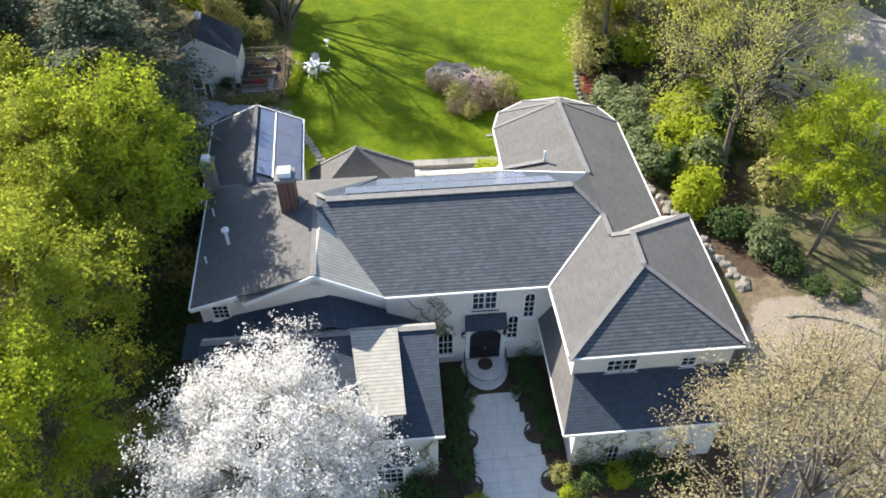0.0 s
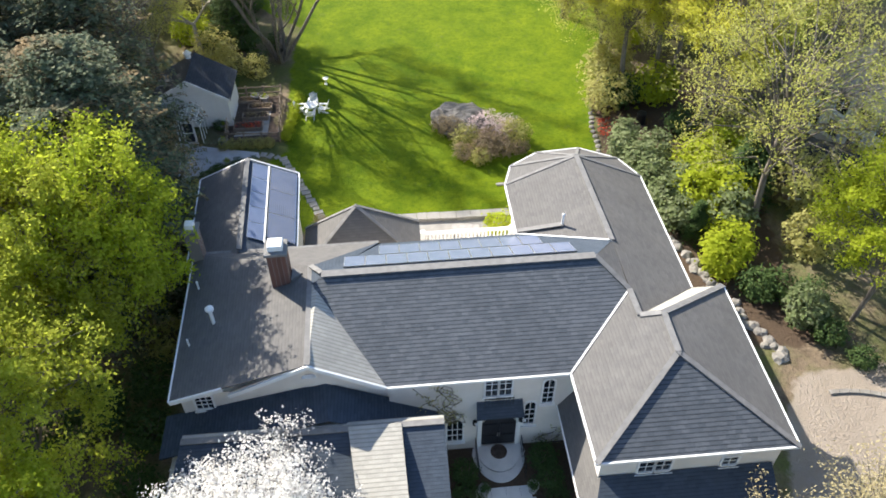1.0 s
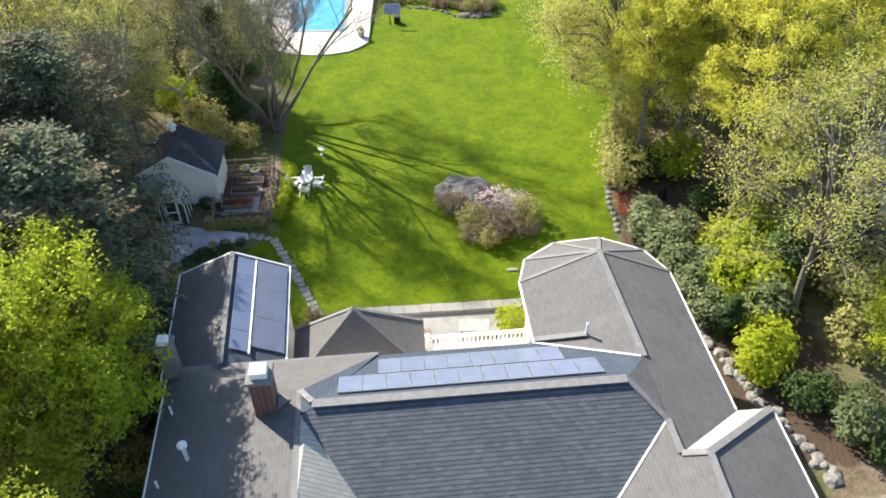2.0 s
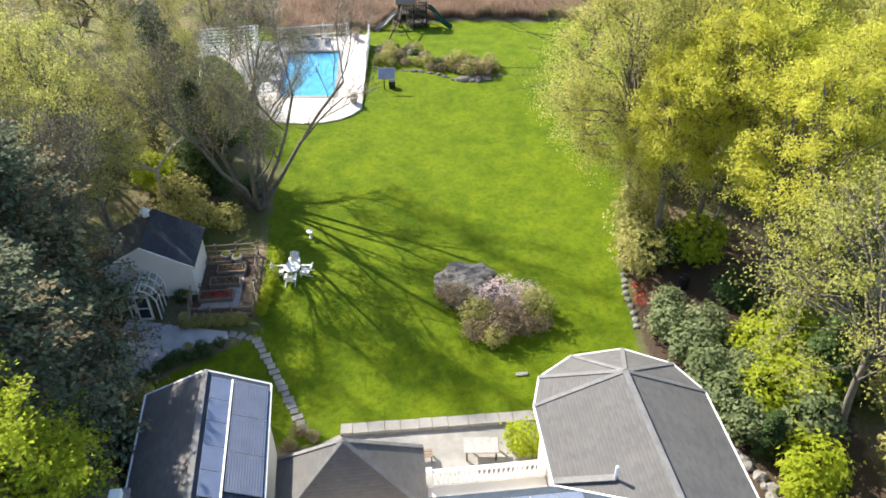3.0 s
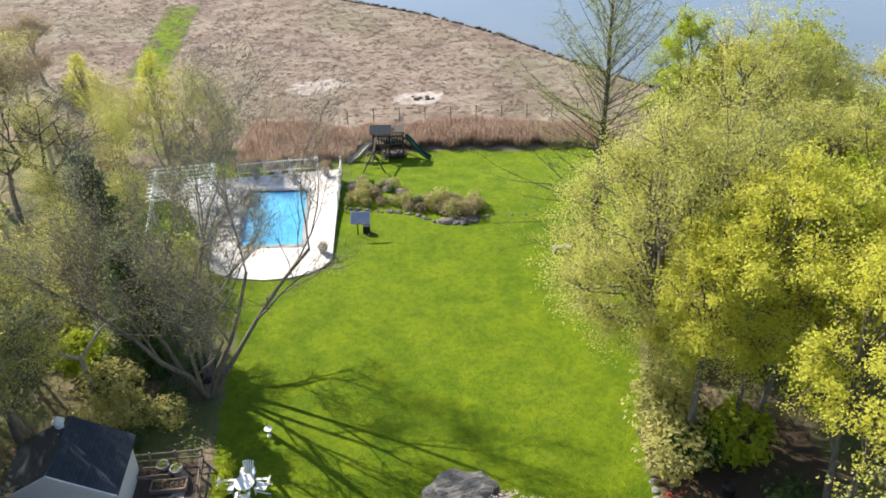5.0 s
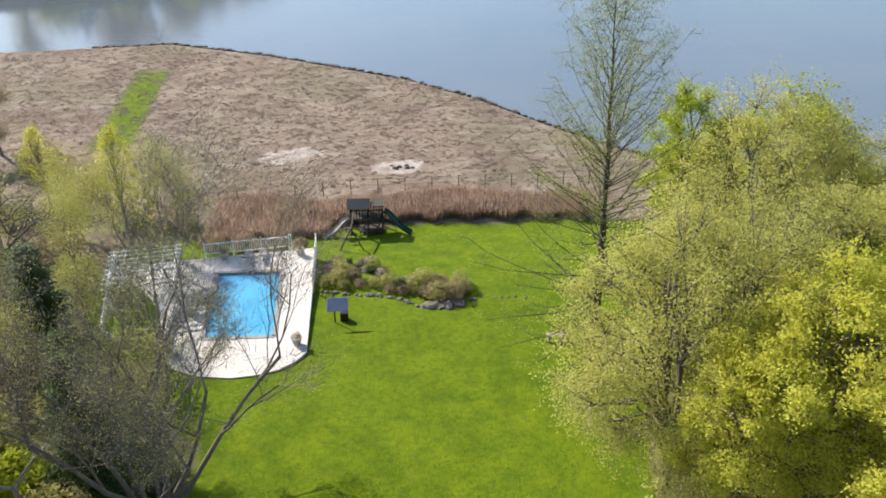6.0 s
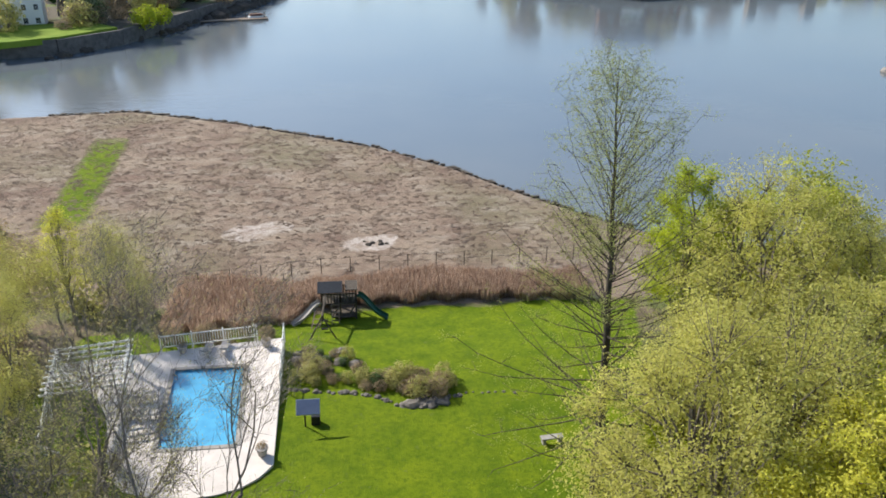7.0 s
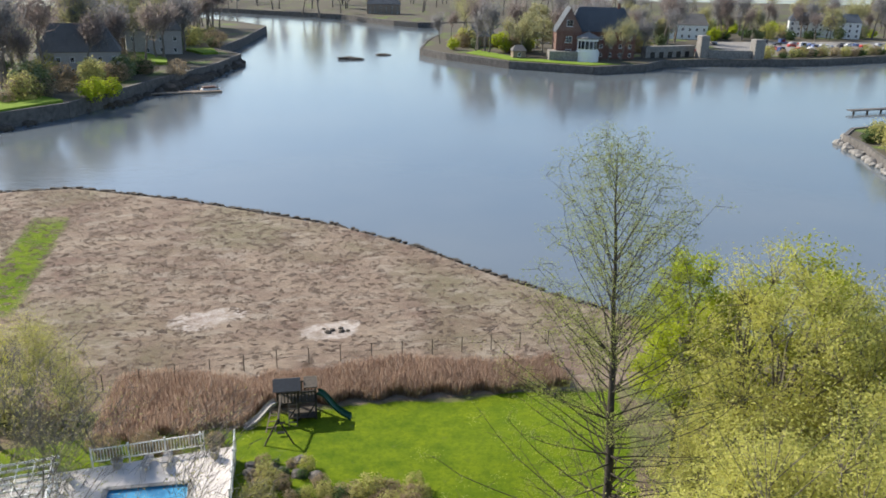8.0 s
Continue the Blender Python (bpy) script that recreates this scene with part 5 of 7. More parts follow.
for rad, top in ((2.95, -0.3), (2.45, -0.12), (1.95, 0.07), (1.45, 0.26)):
    pts = [(-1.22, 0.0)] + [((rad * 0.4 + 0.55) * math.cos(math.pi + math.pi * i / 18), rad * math.sin(math.pi + math.pi * i / 18)) for i in range(1, 18)] + [(1.22, 0.0)]
    # Risers get darker stone, shade put into their colour; treads stay pale.
    part("step", prism(pts, -0.8, top - 0.05), M["stone"], steps, "stone riser in darker stone for its shade")
    part("tread", prism([(x * 1.03, y * 1.03) for x, y in pts], top - 0.05, top), M["pale_stone"], steps, "pale stone tread")
mat_ = solid("door_mat", lathe([(0.42, 0.262), (0.42, 0.285)], 20), M["soil"], "dark half-round door mat", "mat", m=HOUSE @ pose(2.36, -0.1, 0))
for u in (1.2, 3.5):
    rail = thing("stair_railing", HOUSE @ pose(u, 0, 0), "black iron railing beside the steps", "railing")
    part("handrail", bar((0, 0.2, 1.15), (0, -1.6, 0.85), 0.04, 0.04), M["iron"], rail)
    for i in range(7):
        y = 0.15 - i * 0.28
        r = Raw()
        r.box(-0.012, y - 0.012, -0.1, 0.012, y + 0.012, 1.12 + (y - 0.2) * 0.166)
        part("baluster", r, M["iron"], rail)


def urn(u, v, s=1.0):
    x, y = local(u, v)
    t = thing("garden_urn", pose(x, y, gz(x, y)) @ Matrix.Scale(s, 4), "grey stone urn planted with greenery", "urn", "urns along the walk")
    part("pot", lathe([(0.2, 0), (0.2, 0.08), (0.09, 0.16), (0.12, 0.25), (0.28, 0.45), (0.3, 0.6), (0.24, 0.6), (0.2, 0.5)], 14), M["terracotta"], t)
    rng = random.Random(int(u * 100))
    part("plant", leaves(rng, ball_tips(rng, 40, 0.25, 0.25, 0.25, 0.7), 8, 0.1, 0.08), M["leaf_dark"], t)["kind"] = "stuff"


for u, v in ((1.35, -2.15), (3.75, -2.2), (1.15, -2.95)):
    urn(u, v)


def bush_at(kind, u, v, s):
    plant(kind, *local(u, v), s)


for kind, u, v, s in (("dark_bush", 7.0, -7.2, 0.7), ("lime_bush", 8.2, -7.3, 0.55), ("dark_bush", 9.4, -7.15, 1.0), ("dark_bush", 0.55, -1.2, 0.7), ("dark_bush", 0.45, -2.4, 0.7), ("dark_bush", 0.35, -3.6, 0.7), ("dark_bush", 0.3, -4.8, 0.75), ("dark_bush", 0.4, -6.1, 0.75), ("dark_bush", 4.5, -0.7, 0.75), ("dark_bush", 4.65, -1.8, 0.7), ("dark_bush", 4.85, -2.9, 0.62), ("dark_bush", 5.0, -4.0, 0.55), ("dark_bush", 5.2, -5.1, 0.5), ("olive_bush", 5.3, -6.9, 0.42), ("lime_bush", 5.6, -8.0, 0.4), ("dark_bush", -2.2, -7.3, 0.9), ("lime_bush", -4.2, -7.4, 0.6), ("dark_bush", 11.2, -7.6, 0.8), ("dark_bush", -1.0, -7.8, 0.8), ("dark_bush", 6.0, -7.9, 0.6), ("lime_bush", 1.0, -8.2, 0.5)):
    bush_at(kind, u, v, s)
for u, v in ((0.85, -4.4), (4.5, -4.35), (0.8, -6.9), (4.95, -7.0)):
    x, y = local(u, v)
    t = solid("planting_ring", lathe([(0.62, -0.1), (0.62, 0.1), (0.55, 0.12), (0.5, 0.06), (0.01, 0.1)], 18), M["soil"], "round dark mulched planting ring by the walk", "planting bed", "planting rings", m=pose(x, y, gz(x, y)))


# ---- garden behind the house ----
def boulder(name, x, y, r, seed, squash=(1, 1, 0.7), label="grey weathered boulder", mat="stone", sub=2, dz=0.0, group=""):
    return solid(name, lump(r, seed, squash, sub=sub), M[mat], label, "rock", group, m=pose(x, y, gz(x, y) + dz, 0, 0, seed * 47 % 360))


rng6 = random.Random(66)
# coping along the terrace edge
cop = thing("terrace_wall", pose(0, 0, 0), "low stone wall edging the lawn with flat coping", "wall", kind="structure")
xx = -6.4
while xx < 4.0:
    w = rng6.uniform(0.6, 1.1)
    y = 43.45 + (xx + 6.2) * 0.075
    r = Raw()
    r.box(-w / 2 + 0.01, -0.32, -0.05, w / 2 - 0.01, 0.32, rng6.uniform(0.27, 0.31))
    part("coping_stone", r, M["terrace"], cop).matrix_local = pose(xx + w / 2, y, 0, 0, 0, 4 + rng6.uniform(-2, 2))
    xx += w
sheet("back_terrace", [(-9.6, 38), (4.4, 39), (4.2, 43.9), (-6.5, 43.2), (-9.2, 41.5)], M["terrace"], 0.03, "weathered paved terrace behind the house")
for x, y, s in ((-8.6, 43.4, 0.35), (-7.8, 43.0, 0.3), (-9.0, 42.5, 0.3)):
    plant("brown_bush", x, y, s)
plant("lime_bush", 3.2, 42.3, 0.75)
bench = thing("garden_bench", pose(-2.2, 41.6, 0.03, 0, 0, 8), "weathered wooden garden bench on the terrace", "bench")
for y in (-0.18, 0, 0.18):
    part("seat_slat", box(-0.7, y - 0.07, 0.42, 0.7, y + 0.07, 0.46), M["wood"], bench)
for x in (-0.62, 0.62):
    for y in (-0.2, 0.2):
        part("leg", box(x - 0.04, y - 0.04, 0, x + 0.04, y + 0.04, 0.42), M["wood"], bench)
tbl = thing("terrace_table", pose(1.0, 41.9, 0.03), "covered grey table on the terrace", "table")
part("tabletop", box(-0.9, -0.5, 0.68, 0.9, 0.5, 0.76, 0.03), M["terracotta"], tbl)
for x in (-0.75, 0.75):
    for y in (-0.4, 0.4):
        part("leg", box(x - 0.04, y - 0.04, 0, x + 0.04, y + 0.04, 0.68), M["iron"], tbl)

# stepping stones
path = thing("stepping_stone_path", pose(0, 0, 0), "curving path of flat pale stepping stones in the grass", "path", kind="structure")
for i in range(20):
    f = i / 19
    x = float(np.interp(f, [0, 0.15, 0.5, 1], [-13.6, -12.1, -10.5, -8.4]))
    y = float(np.interp(f, [0, 0.15, 0.5, 1], [50.75, 50.3, 47.5, 43.6]))
    a, b = 0.27 + 0.05 * math.sin(i * 2.3), 0.2 + 0.03 * math.cos(i * 1.7)
    bm = prism([(-a, -b), (a * 0.9, -b * 1.05), (a, b * 0.9), (-a * 0.95, b)], -0.05, 0.05)
    bmesh.ops.bevel(bm, geom=bm.edges[:], offset=0.02, segments=1, affect="EDGES")
    part("stone", bm, M["terrace"], path).matrix_local = pose(x, y, gz(x, y) + 0.01, 0, 0, 20 + 9 * math.sin(i * 3.1) + (60 * max(0, 3 - i) / 3))
sheet("gravel_patio", [(-20.3, 52.2), (-16.9, 51.5), (-14.0, 51.0), (-13.8, 50.4), (-16.2, 49.6), (-17.6, 48.7), (-17.9, 46.4), (-18.9, 46.4), (-19.6, 49), (-20.6, 50.5)], M["bluechip"], 0.03, "pale blue-grey gravel patio")

# garden shed with glazed porch
shed = thing("garden_shed", pose(-19.15, 54.2, 0, 0, 0, 3) @ Matrix.Scale(1.13, 4), "white garden shed with shade-darkened shingle roof", "shed")
SW, SD, SE, SR = 2.35, 3.1, 2.35, 3.75
part("wall", prism([(-SW, 0), (SW, 0), (SW, SD), (-SW, SD)], -0.2, SE), M["white"], shed)
for yy in (0.16, SD):
    part("gable", prism([(-SW, SE), (SW, SE), (0, SR - 0.08)], 0, 0.15), M["white"], shed).matrix_local = pose(0, yy, 0, 90, 0, 0)
slope("roof", [(-SW - 0.25, SD + 0.2, SE - 0.1), (-SW - 0.25, -0.25, SE - 0.1), (0, -0.25, SR), (0, SD + 0.2, SR)], M["shed_shaded"], shed, label="shingle roof with tree shade in its colour")
slope("roof", [(SW + 0.25, -0.25, SE - 0.1), (SW + 0.25, SD + 0.2, SE - 0.1), (0, SD + 0.2, SR), (0, -0.25, SR)], M["shed_shaded"], shed, label="shingle roof with tree shade in its colour")
for s in (-1, 1):
    part("bargeboard", bar((0, -0.27, SR + 0.02), (s * (SW + 0.25), -0.27, SE - 0.08), 0.06, 0.2), M["white"], shed)
part("cupola", lathe([(0.2, 0), (0.2, 0.3), (0.3, 0.32), (0.02, 0.6)], 8), M["white"], shed).matrix_local = pose(-0.3, SD - 0.4, SR - 0.05)
porch = thing("greenhouse_porch", pose(-19.1, 52.1, 0, 0, 0, 3), "white framed glass porch with a curved roof", "greenhouse")
PW = 0.85


def hoop(yy):
    pts = [(-PW, 0), (-PW, 1.5), (-PW * 0.75, 2.0), (-PW * 0.35, 2.3), (0, 2.4), (PW * 0.35, 2.3), (PW * 0.75, 2.0), (PW, 1.5), (PW, 0)]
    r = Raw()
    for a, b in zip(pts, pts[1:]):
        r.tube((a[0], yy, a[1]), (b[0], yy, b[1]), 0.045, 0.045, 5)
    part("hoop", r, M["white"], porch)
    return pts


for yy in (0, 0.62, 1.25, 1.9):
    hp = hoop(yy)
for a in hp[1:-1]:
    r = Raw()
    r.tube((a[0], 0, a[1]), (a[0], 1.9, a[1]), 0.03, 0.03, 5)
    part("glazing_bar", r, M["white"], porch)
_k = Nodes("thin_glass", 0.05, spec=0.5)
_k.color((0.75, 0.85, 0.85))
_k.b.inputs["Transmission Weight"].default_value = 0.9
_k.b.inputs["IOR"].default_value = 1.1
M["glass"] = _k.mat
for a, b in zip(hp, hp[1:]):
    r = Raw()
    r.quad((a[0], 0, a[1]), (b[0], 0, b[1]), (b[0], 1.9, b[1]), (a[0], 1.9, a[1]))
    part("pane", r, M["glass"], porch).visible_shadow = False
pd = part("door", box(-0.45, -0.06, 0.02, 0.45, -0.01, 2.0), M["white"], porch, "white glazed door")
for z0, z1 in ((0.25, 0.95), (1.08, 1.85)):
    part("pane", box(-0.32, -0.075, z0, 0.32, -0.062, z1), M["pane"], pd, "dark glass")

# fenced kitchen garden
plot = [(-17.5, 58.2), (-13.4, 58.5), (-12.6, 52.3), (-16.5, 52.2)]
sheet("garden_soil", plot, M["soil"], 0.03, "dark mulched soil of the kitchen garden")
fen = thing("garden_fence", pose(0, 0, 0), "low weathered wooden fence round the kitchen garden", "fence")
for (x0, y0), (x1, y1) in zip(plot, plot[1:] + plot[:1]):
    L = math.hypot(x1 - x0, y1 - y0)
    k = max(2, round(L / 1.3))
    for i in range(k):
        x, y = x0 + (x1 - x0) * i / k, y0 + (y1 - y0) * i / k
        part("post", box(x - 0.05, y - 0.05, -0.1, x + 0.05, y + 0.05, 0.95), M["wood"], fen)
    for z in (0.35, 0.85):
        part("rail", bar((x0, y0, z), (x1, y1, z), 0.05, 0.09), M["wood"], fen)


def raised_bed(x0, y0, x1, y1, leaf):
    cx, cy = (x0 + x1) / 2, (y0 + y1) / 2
    t = thing("raised_bed", pose(cx, cy, gz(cx, cy), 0, 0, 4), "grey timber raised bed with spring planting", "planting bed", "raised beds")
    hx, hy_ = (x1 - x0) / 2, (y1 - y0) / 2
    for a, b in (((-hx, -hy_), (hx, -hy_)), ((hx, -hy_), (hx, hy_)), ((hx, hy_), (-hx, hy_)), ((-hx, hy_), (-hx, -hy_))):
        part("board", bar((*a, 0.35), (*b, 0.35), 0.08, 0.32), M["wood"], t)
    part("earth", box(-hx + 0.04, -hy_ + 0.04, 0, hx - 0.04, hy_ - 0.04, 0.26), M["soil"], t, "dark earth")
    rng = random.Random(int(x0 * 31))
    pts = [Vector((rng.uniform(-hx + 0.15, hx - 0.15), rng.uniform(-hy_ + 0.12, hy_ - 0.12), 0.36)) for _ in range(36)]
    part("planting", leaves(rng, pts, 7, 0.12, 0.09), M[leaf], t)["kind"] = "stuff"


_k = Nodes("red_tulips", 0.6)
_k.color(_k.ramp(_k.island(), (0.0, (0.5, 0.03, 0.02)), (0.6, (0.65, 0.08, 0.03)), (1.0, (0.12, 0.2, 0.04))))
M["tulip"] = _k.mat
raised_bed(-16.3, 53.6, -14.2, 54.4, "tulip")
raised_bed(-15.9, 55.0, -14.0, 55.7, "leaf_brown")
raised_bed(-15.7, 56.3, -13.9, 57.0, "leaf_brown")
raised_bed(-16.9, 57.3, -15.0, 57.9, "leaf_brown")
sheet("garden_gravel", [(-14.0, 57.6), (-13.7, 53.2), (-16.2, 52.9), (-16.1, 53.4), (-14.1, 53.5), (-14.4, 57.6)], M["terracotta"], 0.05, "grey gravel between the beds")
for x, y in ((-15.4, 57.9), (-14.6, 57.6), (-16.7, 51.9), (-15.9, 49.3), (-17.1, 53.9)):
    t = thing("flower_pot", pose(x, y, gz(x, y) + 0.04), "round grey clay pot", "flower pot", "garden pots")
    part("pot", lathe([(0.2, 0), (0.32, 0.45), (0.35, 0.45), (0.35, 0.52), (0.28, 0.52), (0.26, 0.42)], 16), M["terracotta"], t)
    rr = random.Random(int(x * 91))
    part("plant", leaves(rr, ball_tips(rr, 14, 0.2, 0.2, 0.2, 0.6), 6, 0.1, 0.06), M["leaf_lime"], t)["kind"] = "stuff"
# clipped border beside the fence
for i in range(7):
    plant("lime_bush", -12.15 + 0.05 * i, 52.6 + i * 0.85, 0.32)
for i in range(6):
    plant("olive_bush", -16.6 + 0.65 * i, 51.5 + 0.06 * i, 0.3)
for x, y, s in ((-17.9, 47.3, 0.42), (-17.2, 47.9, 0.45), (-16.4, 48.9, 0.42), (-15.2, 49.6, 0.42), (-14.2, 49.9, 0.36), (-17.4, 53.9, 0.5), (-16.9, 54.7, 0.45), (-19.9, 48.3, 0.5), (-15.6, 48.9, 0.45), (-14.8, 49.1, 0.4), (-16.6, 48.4, 0.5), (-21.0, 52.5, 0.8), (-21.6, 54.2, 0.9), (-21.3, 50.3, 0.8)):
    plant("dark_bush", x, y, s)


# white garden seats round a table
def seat(m):
    t = thing("garden_chair", m @ Matrix.Scale(0.86, 4), "white slatted wooden garden chair on the lawn", "chair", "chairs round the table")
    for i in range(5):
        x = -0.24 + i * 0.12
        part("seat_slat", bar((x, -0.3, 0.4), (x, 0.26, 0.26), 0.1, 0.025), M["white"], t)
        part("back_slat", bar((x, 0.24, 0.27), (x * 1.25, 0.6, 1.02 - abs(i - 2) * 0.05), 0.1, 0.025), M["white"], t)
    for x in (-0.36, 0.36):
        part("arm", box(x - 0.08, -0.36, 0.54, x + 0.08, 0.38, 0.57), M["white"], t)
        part("leg", box(x - 0.04, -0.33, 0, x + 0.04, -0.27, 0.54), M["white"], t)
        part("leg", bar((x, -0.28, 0.36), (x, 0.62, 0.03), 0.05, 0.1), M["white"], t)
    return t


TX, TY = -10.72, 56.3
tbl = thing("garden_table", pose(TX, TY, gz(TX, TY)) @ Matrix.Scale(0.86, 4), "white round wooden garden table", "table")
part("tabletop", lathe([(0.6, 0.68), (0.62, 0.7), (0.62, 0.74), (0.6, 0.75)], 24), M["white"], tbl)
for k in range(4):
    a = radians(45 + 90 * k)
    part("leg", bar((0.45 * math.cos(a), 0.45 * math.sin(a), 0.68), (0.4 * math.cos(a), 0.4 * math.sin(a), 0.0), 0.07, 0.07), M["white"], tbl)
for k, a in enumerate((0, 90, 180, 270)):
    x, y = TX + 0.84 * math.sin(radians(-a)), TY + 0.84 * math.cos(radians(-a))
    seat(pose(x, y, gz(x, y) + 0.01, 0, 0, a))
bath = thing("bird_bath", pose(-10.05, 60.3, gz(-10, 60.3)) @ Matrix.Scale(0.7, 4), "small white stone bird bath on the lawn", "bird bath")
part("pedestal", lathe([(0.2, 0), (0.18, 0.08), (0.08, 0.15), (0.07, 0.65), (0.12, 0.7)], 12), M["white"], bath)
part("bowl", lathe([(0.1, 0.7), (0.32, 0.78), (0.34, 0.84), (0.28, 0.84), (0.1, 0.76)], 16), M["white"], bath)
solid("ground_marker", box(-0.35, -0.12, 0, 0.35, 0.12, 0.1, 0.02), M["terrace"], "flat pale stone lying in the grass", "stone", m=pose(3.6, 47.3, 0, 0, 0, 6))

# boulder with flowering shrubs
bm = lump(1.0, 4, (2.1, 2.3, 0.8), 0.34, 4)
for v in bm.verts:
    v.co.z += 0.07 * math.sin(v.co.z * 9 + v.co.x * 2.0) + 0.16 * noise.noise(Vector((v.co.x * 0.9, v.co.y * 3.2, v.co.z * 2.0)))
    v.co.x += 0.14 * noise.noise(Vector((v.co.x * 1.5, v.co.y * 2.5, v.co.z * 4.0 + 9)))
solid("boulder", bm, M["boulder"], "large layered grey boulder on the lawn", "rock", m=pose(0.9, 54.7, 0.2, 0, 8, 20))
PLANTED["pink_bush"] = make_bush("shrub", 46, "weeping shrub with pale pink blossom", 1.5, 1.4, 1.0, "pink", 200, 0.14)
for kind, x, y, s in (("pink_bush", 2.8, 53.2, 0.95), ("pink_bush", 1.6, 52.9, 0.6), ("pink_bush", 4.2, 53.4, 0.75), ("pink_bush", 3.6, 52.2, 0.7), ("brown_bush", -0.6, 53.6, 0.6), ("brown_bush", 3.0, 51.6, 0.8), ("olive_bush", 1.2, 51.6, 0.7), ("olive_bush", 4.9, 52.2, 0.75), ("brown_bush", 2.6, 50.6, 0.85), ("brown_bush", 0.2, 53.0, 0.75), ("brown_bush", 3.9, 50.8, 0.7), ("olive_bush", 2.2, 49.7, 0.5), ("brown_bush", 5.2, 51.0, 0.5), ("brown_bush", 1.0, 50.4, 0.6)):
    plant(kind, x, y, s)

# border and bank right of the house
for i, (x, y, s) in enumerate(((12.4, 50.2, 0.9), (13.3, 48.5, 1.0), (13.9, 46.6, 1.05), (14.3, 44.7, 1.0), (14.7, 43.0, 0.95), (12.9, 52.0, 0.8), (14.6, 49.9, 1.0), (15.6, 46.2, 1.0))):
    plant("rhodo", x, y, s)
for kind, x, y, s in (("lime_bush", 16.4, 44.5, 1.3), ("evergreen", 15.7, 41.9, 0.35), ("lime_bush", 17.3, 40.2, 1.2), ("lime_bush", 16.6, 38.9, 1.0), ("dark_bush", 19.5, 37.0, 1.2), ("rhodo", 20.5, 35.0, 1.0), ("dark_bush", 21.5, 33.5, 1.0), ("olive_bush", 12.2, 56.5, 1.2), ("olive_bush", 12.6, 59.5, 1.4), ("dark_bush", 13.6, 57.3, 1.6), ("olive_bush", 13.4, 62, 1.3), ("lime_bush", 16, 57.5, 1.4), ("dark_bush", 22.8, 31.8, 0.8), ("rhodo", 18.3, 43.0, 1.2), ("lime_bush", 18.5, 48.5, 1.5), ("olive_bush", 20.5, 51, 1.5), ("dark_bush", 17.5, 53, 1.5), ("lime_bush", 15.3, 66.5, 1.3), ("olive_bush", 14.5, 76.5, 1.2), ("lime_bush", 18.5, 80, 1.5), ("evergreen", 19.8, 45.5, 0.7), ("dark_bush", 24.6, 31.2, 0.7)):
    plant(kind, x, y, s)
for i in range(40):
    f = i / 39
    x, y = 14.1 + 4.6 * f + rng6.uniform(-0.3, 0.3), 42.0 - 10.0 * f + rng6.uniform(-0.3, 0.3)
    boulder("bank_stone", x, y, rng6.uniform(0.2, 0.42), i, label="rough stone of the dry bank", mat="stone", group="bank stones")
for i in range(9):
    boulder("border_stone", 10.9 + 0.1 * math.sin(i), 51.0 + i * 0.6, 0.22, i + 50, label="pale border stone by the lawn", mat="stone", group="border stones")
rr = random.Random(8)
t = thing("tulip_bed", pose(11.7, 53.6, 0), "patch of red tulips at the edge of the lawn", "flowers")
part("flowers", leaves(rr, [Vector((rr.uniform(-0.5, 0.9), rr.uniform(-1.1, 1.2), 0.3)) for _ in range(60)], 6, 0.12, 0.07), M["tulip"], t)["kind"] = "stuff"
bin_ = thing("compost_bin", pose(14.6, 54.6, 0), "black plastic compost bin under the trees", "bin")
part("body", lathe([(0.4, 0), (0.34, 0.8)], 14), M["black"], bin_)
part("lid", lathe([(0.37, 0.8), (0.37, 0.86), (0.1, 0.95)], 14), M["black"], bin_)
# kerb of the drive
kerb = thing("drive_kerb", pose(0, 0, 0), "pale curved stone kerb of the drive", "kerb", kind="structure")
for i in range(22):
    a0, a1 = radians(100 - i * 5), radians(100 - (i + 1) * 5 + 0.3)
    r = Raw()
    q = [(21.5 + rad * math.cos(a), 23.6 + rad * 1.0 * math.sin(a)) for rad, a in ((6.2, a0), (6.45, a0), (6.45, a1), (6.2, a1))]
    r.v = [(x, y, gz(x, y) + 0.12) for x, y in q] + [(x, y, gz(x, y) - 0.1) for x, y in q]
    r.f = [(0, 1, 2, 3), (0, 4, 5, 1), (1, 5, 6, 2), (2, 6, 7, 3), (3, 7, 4, 0)]
    part("kerb_stone", r, M["stone"], kerb)


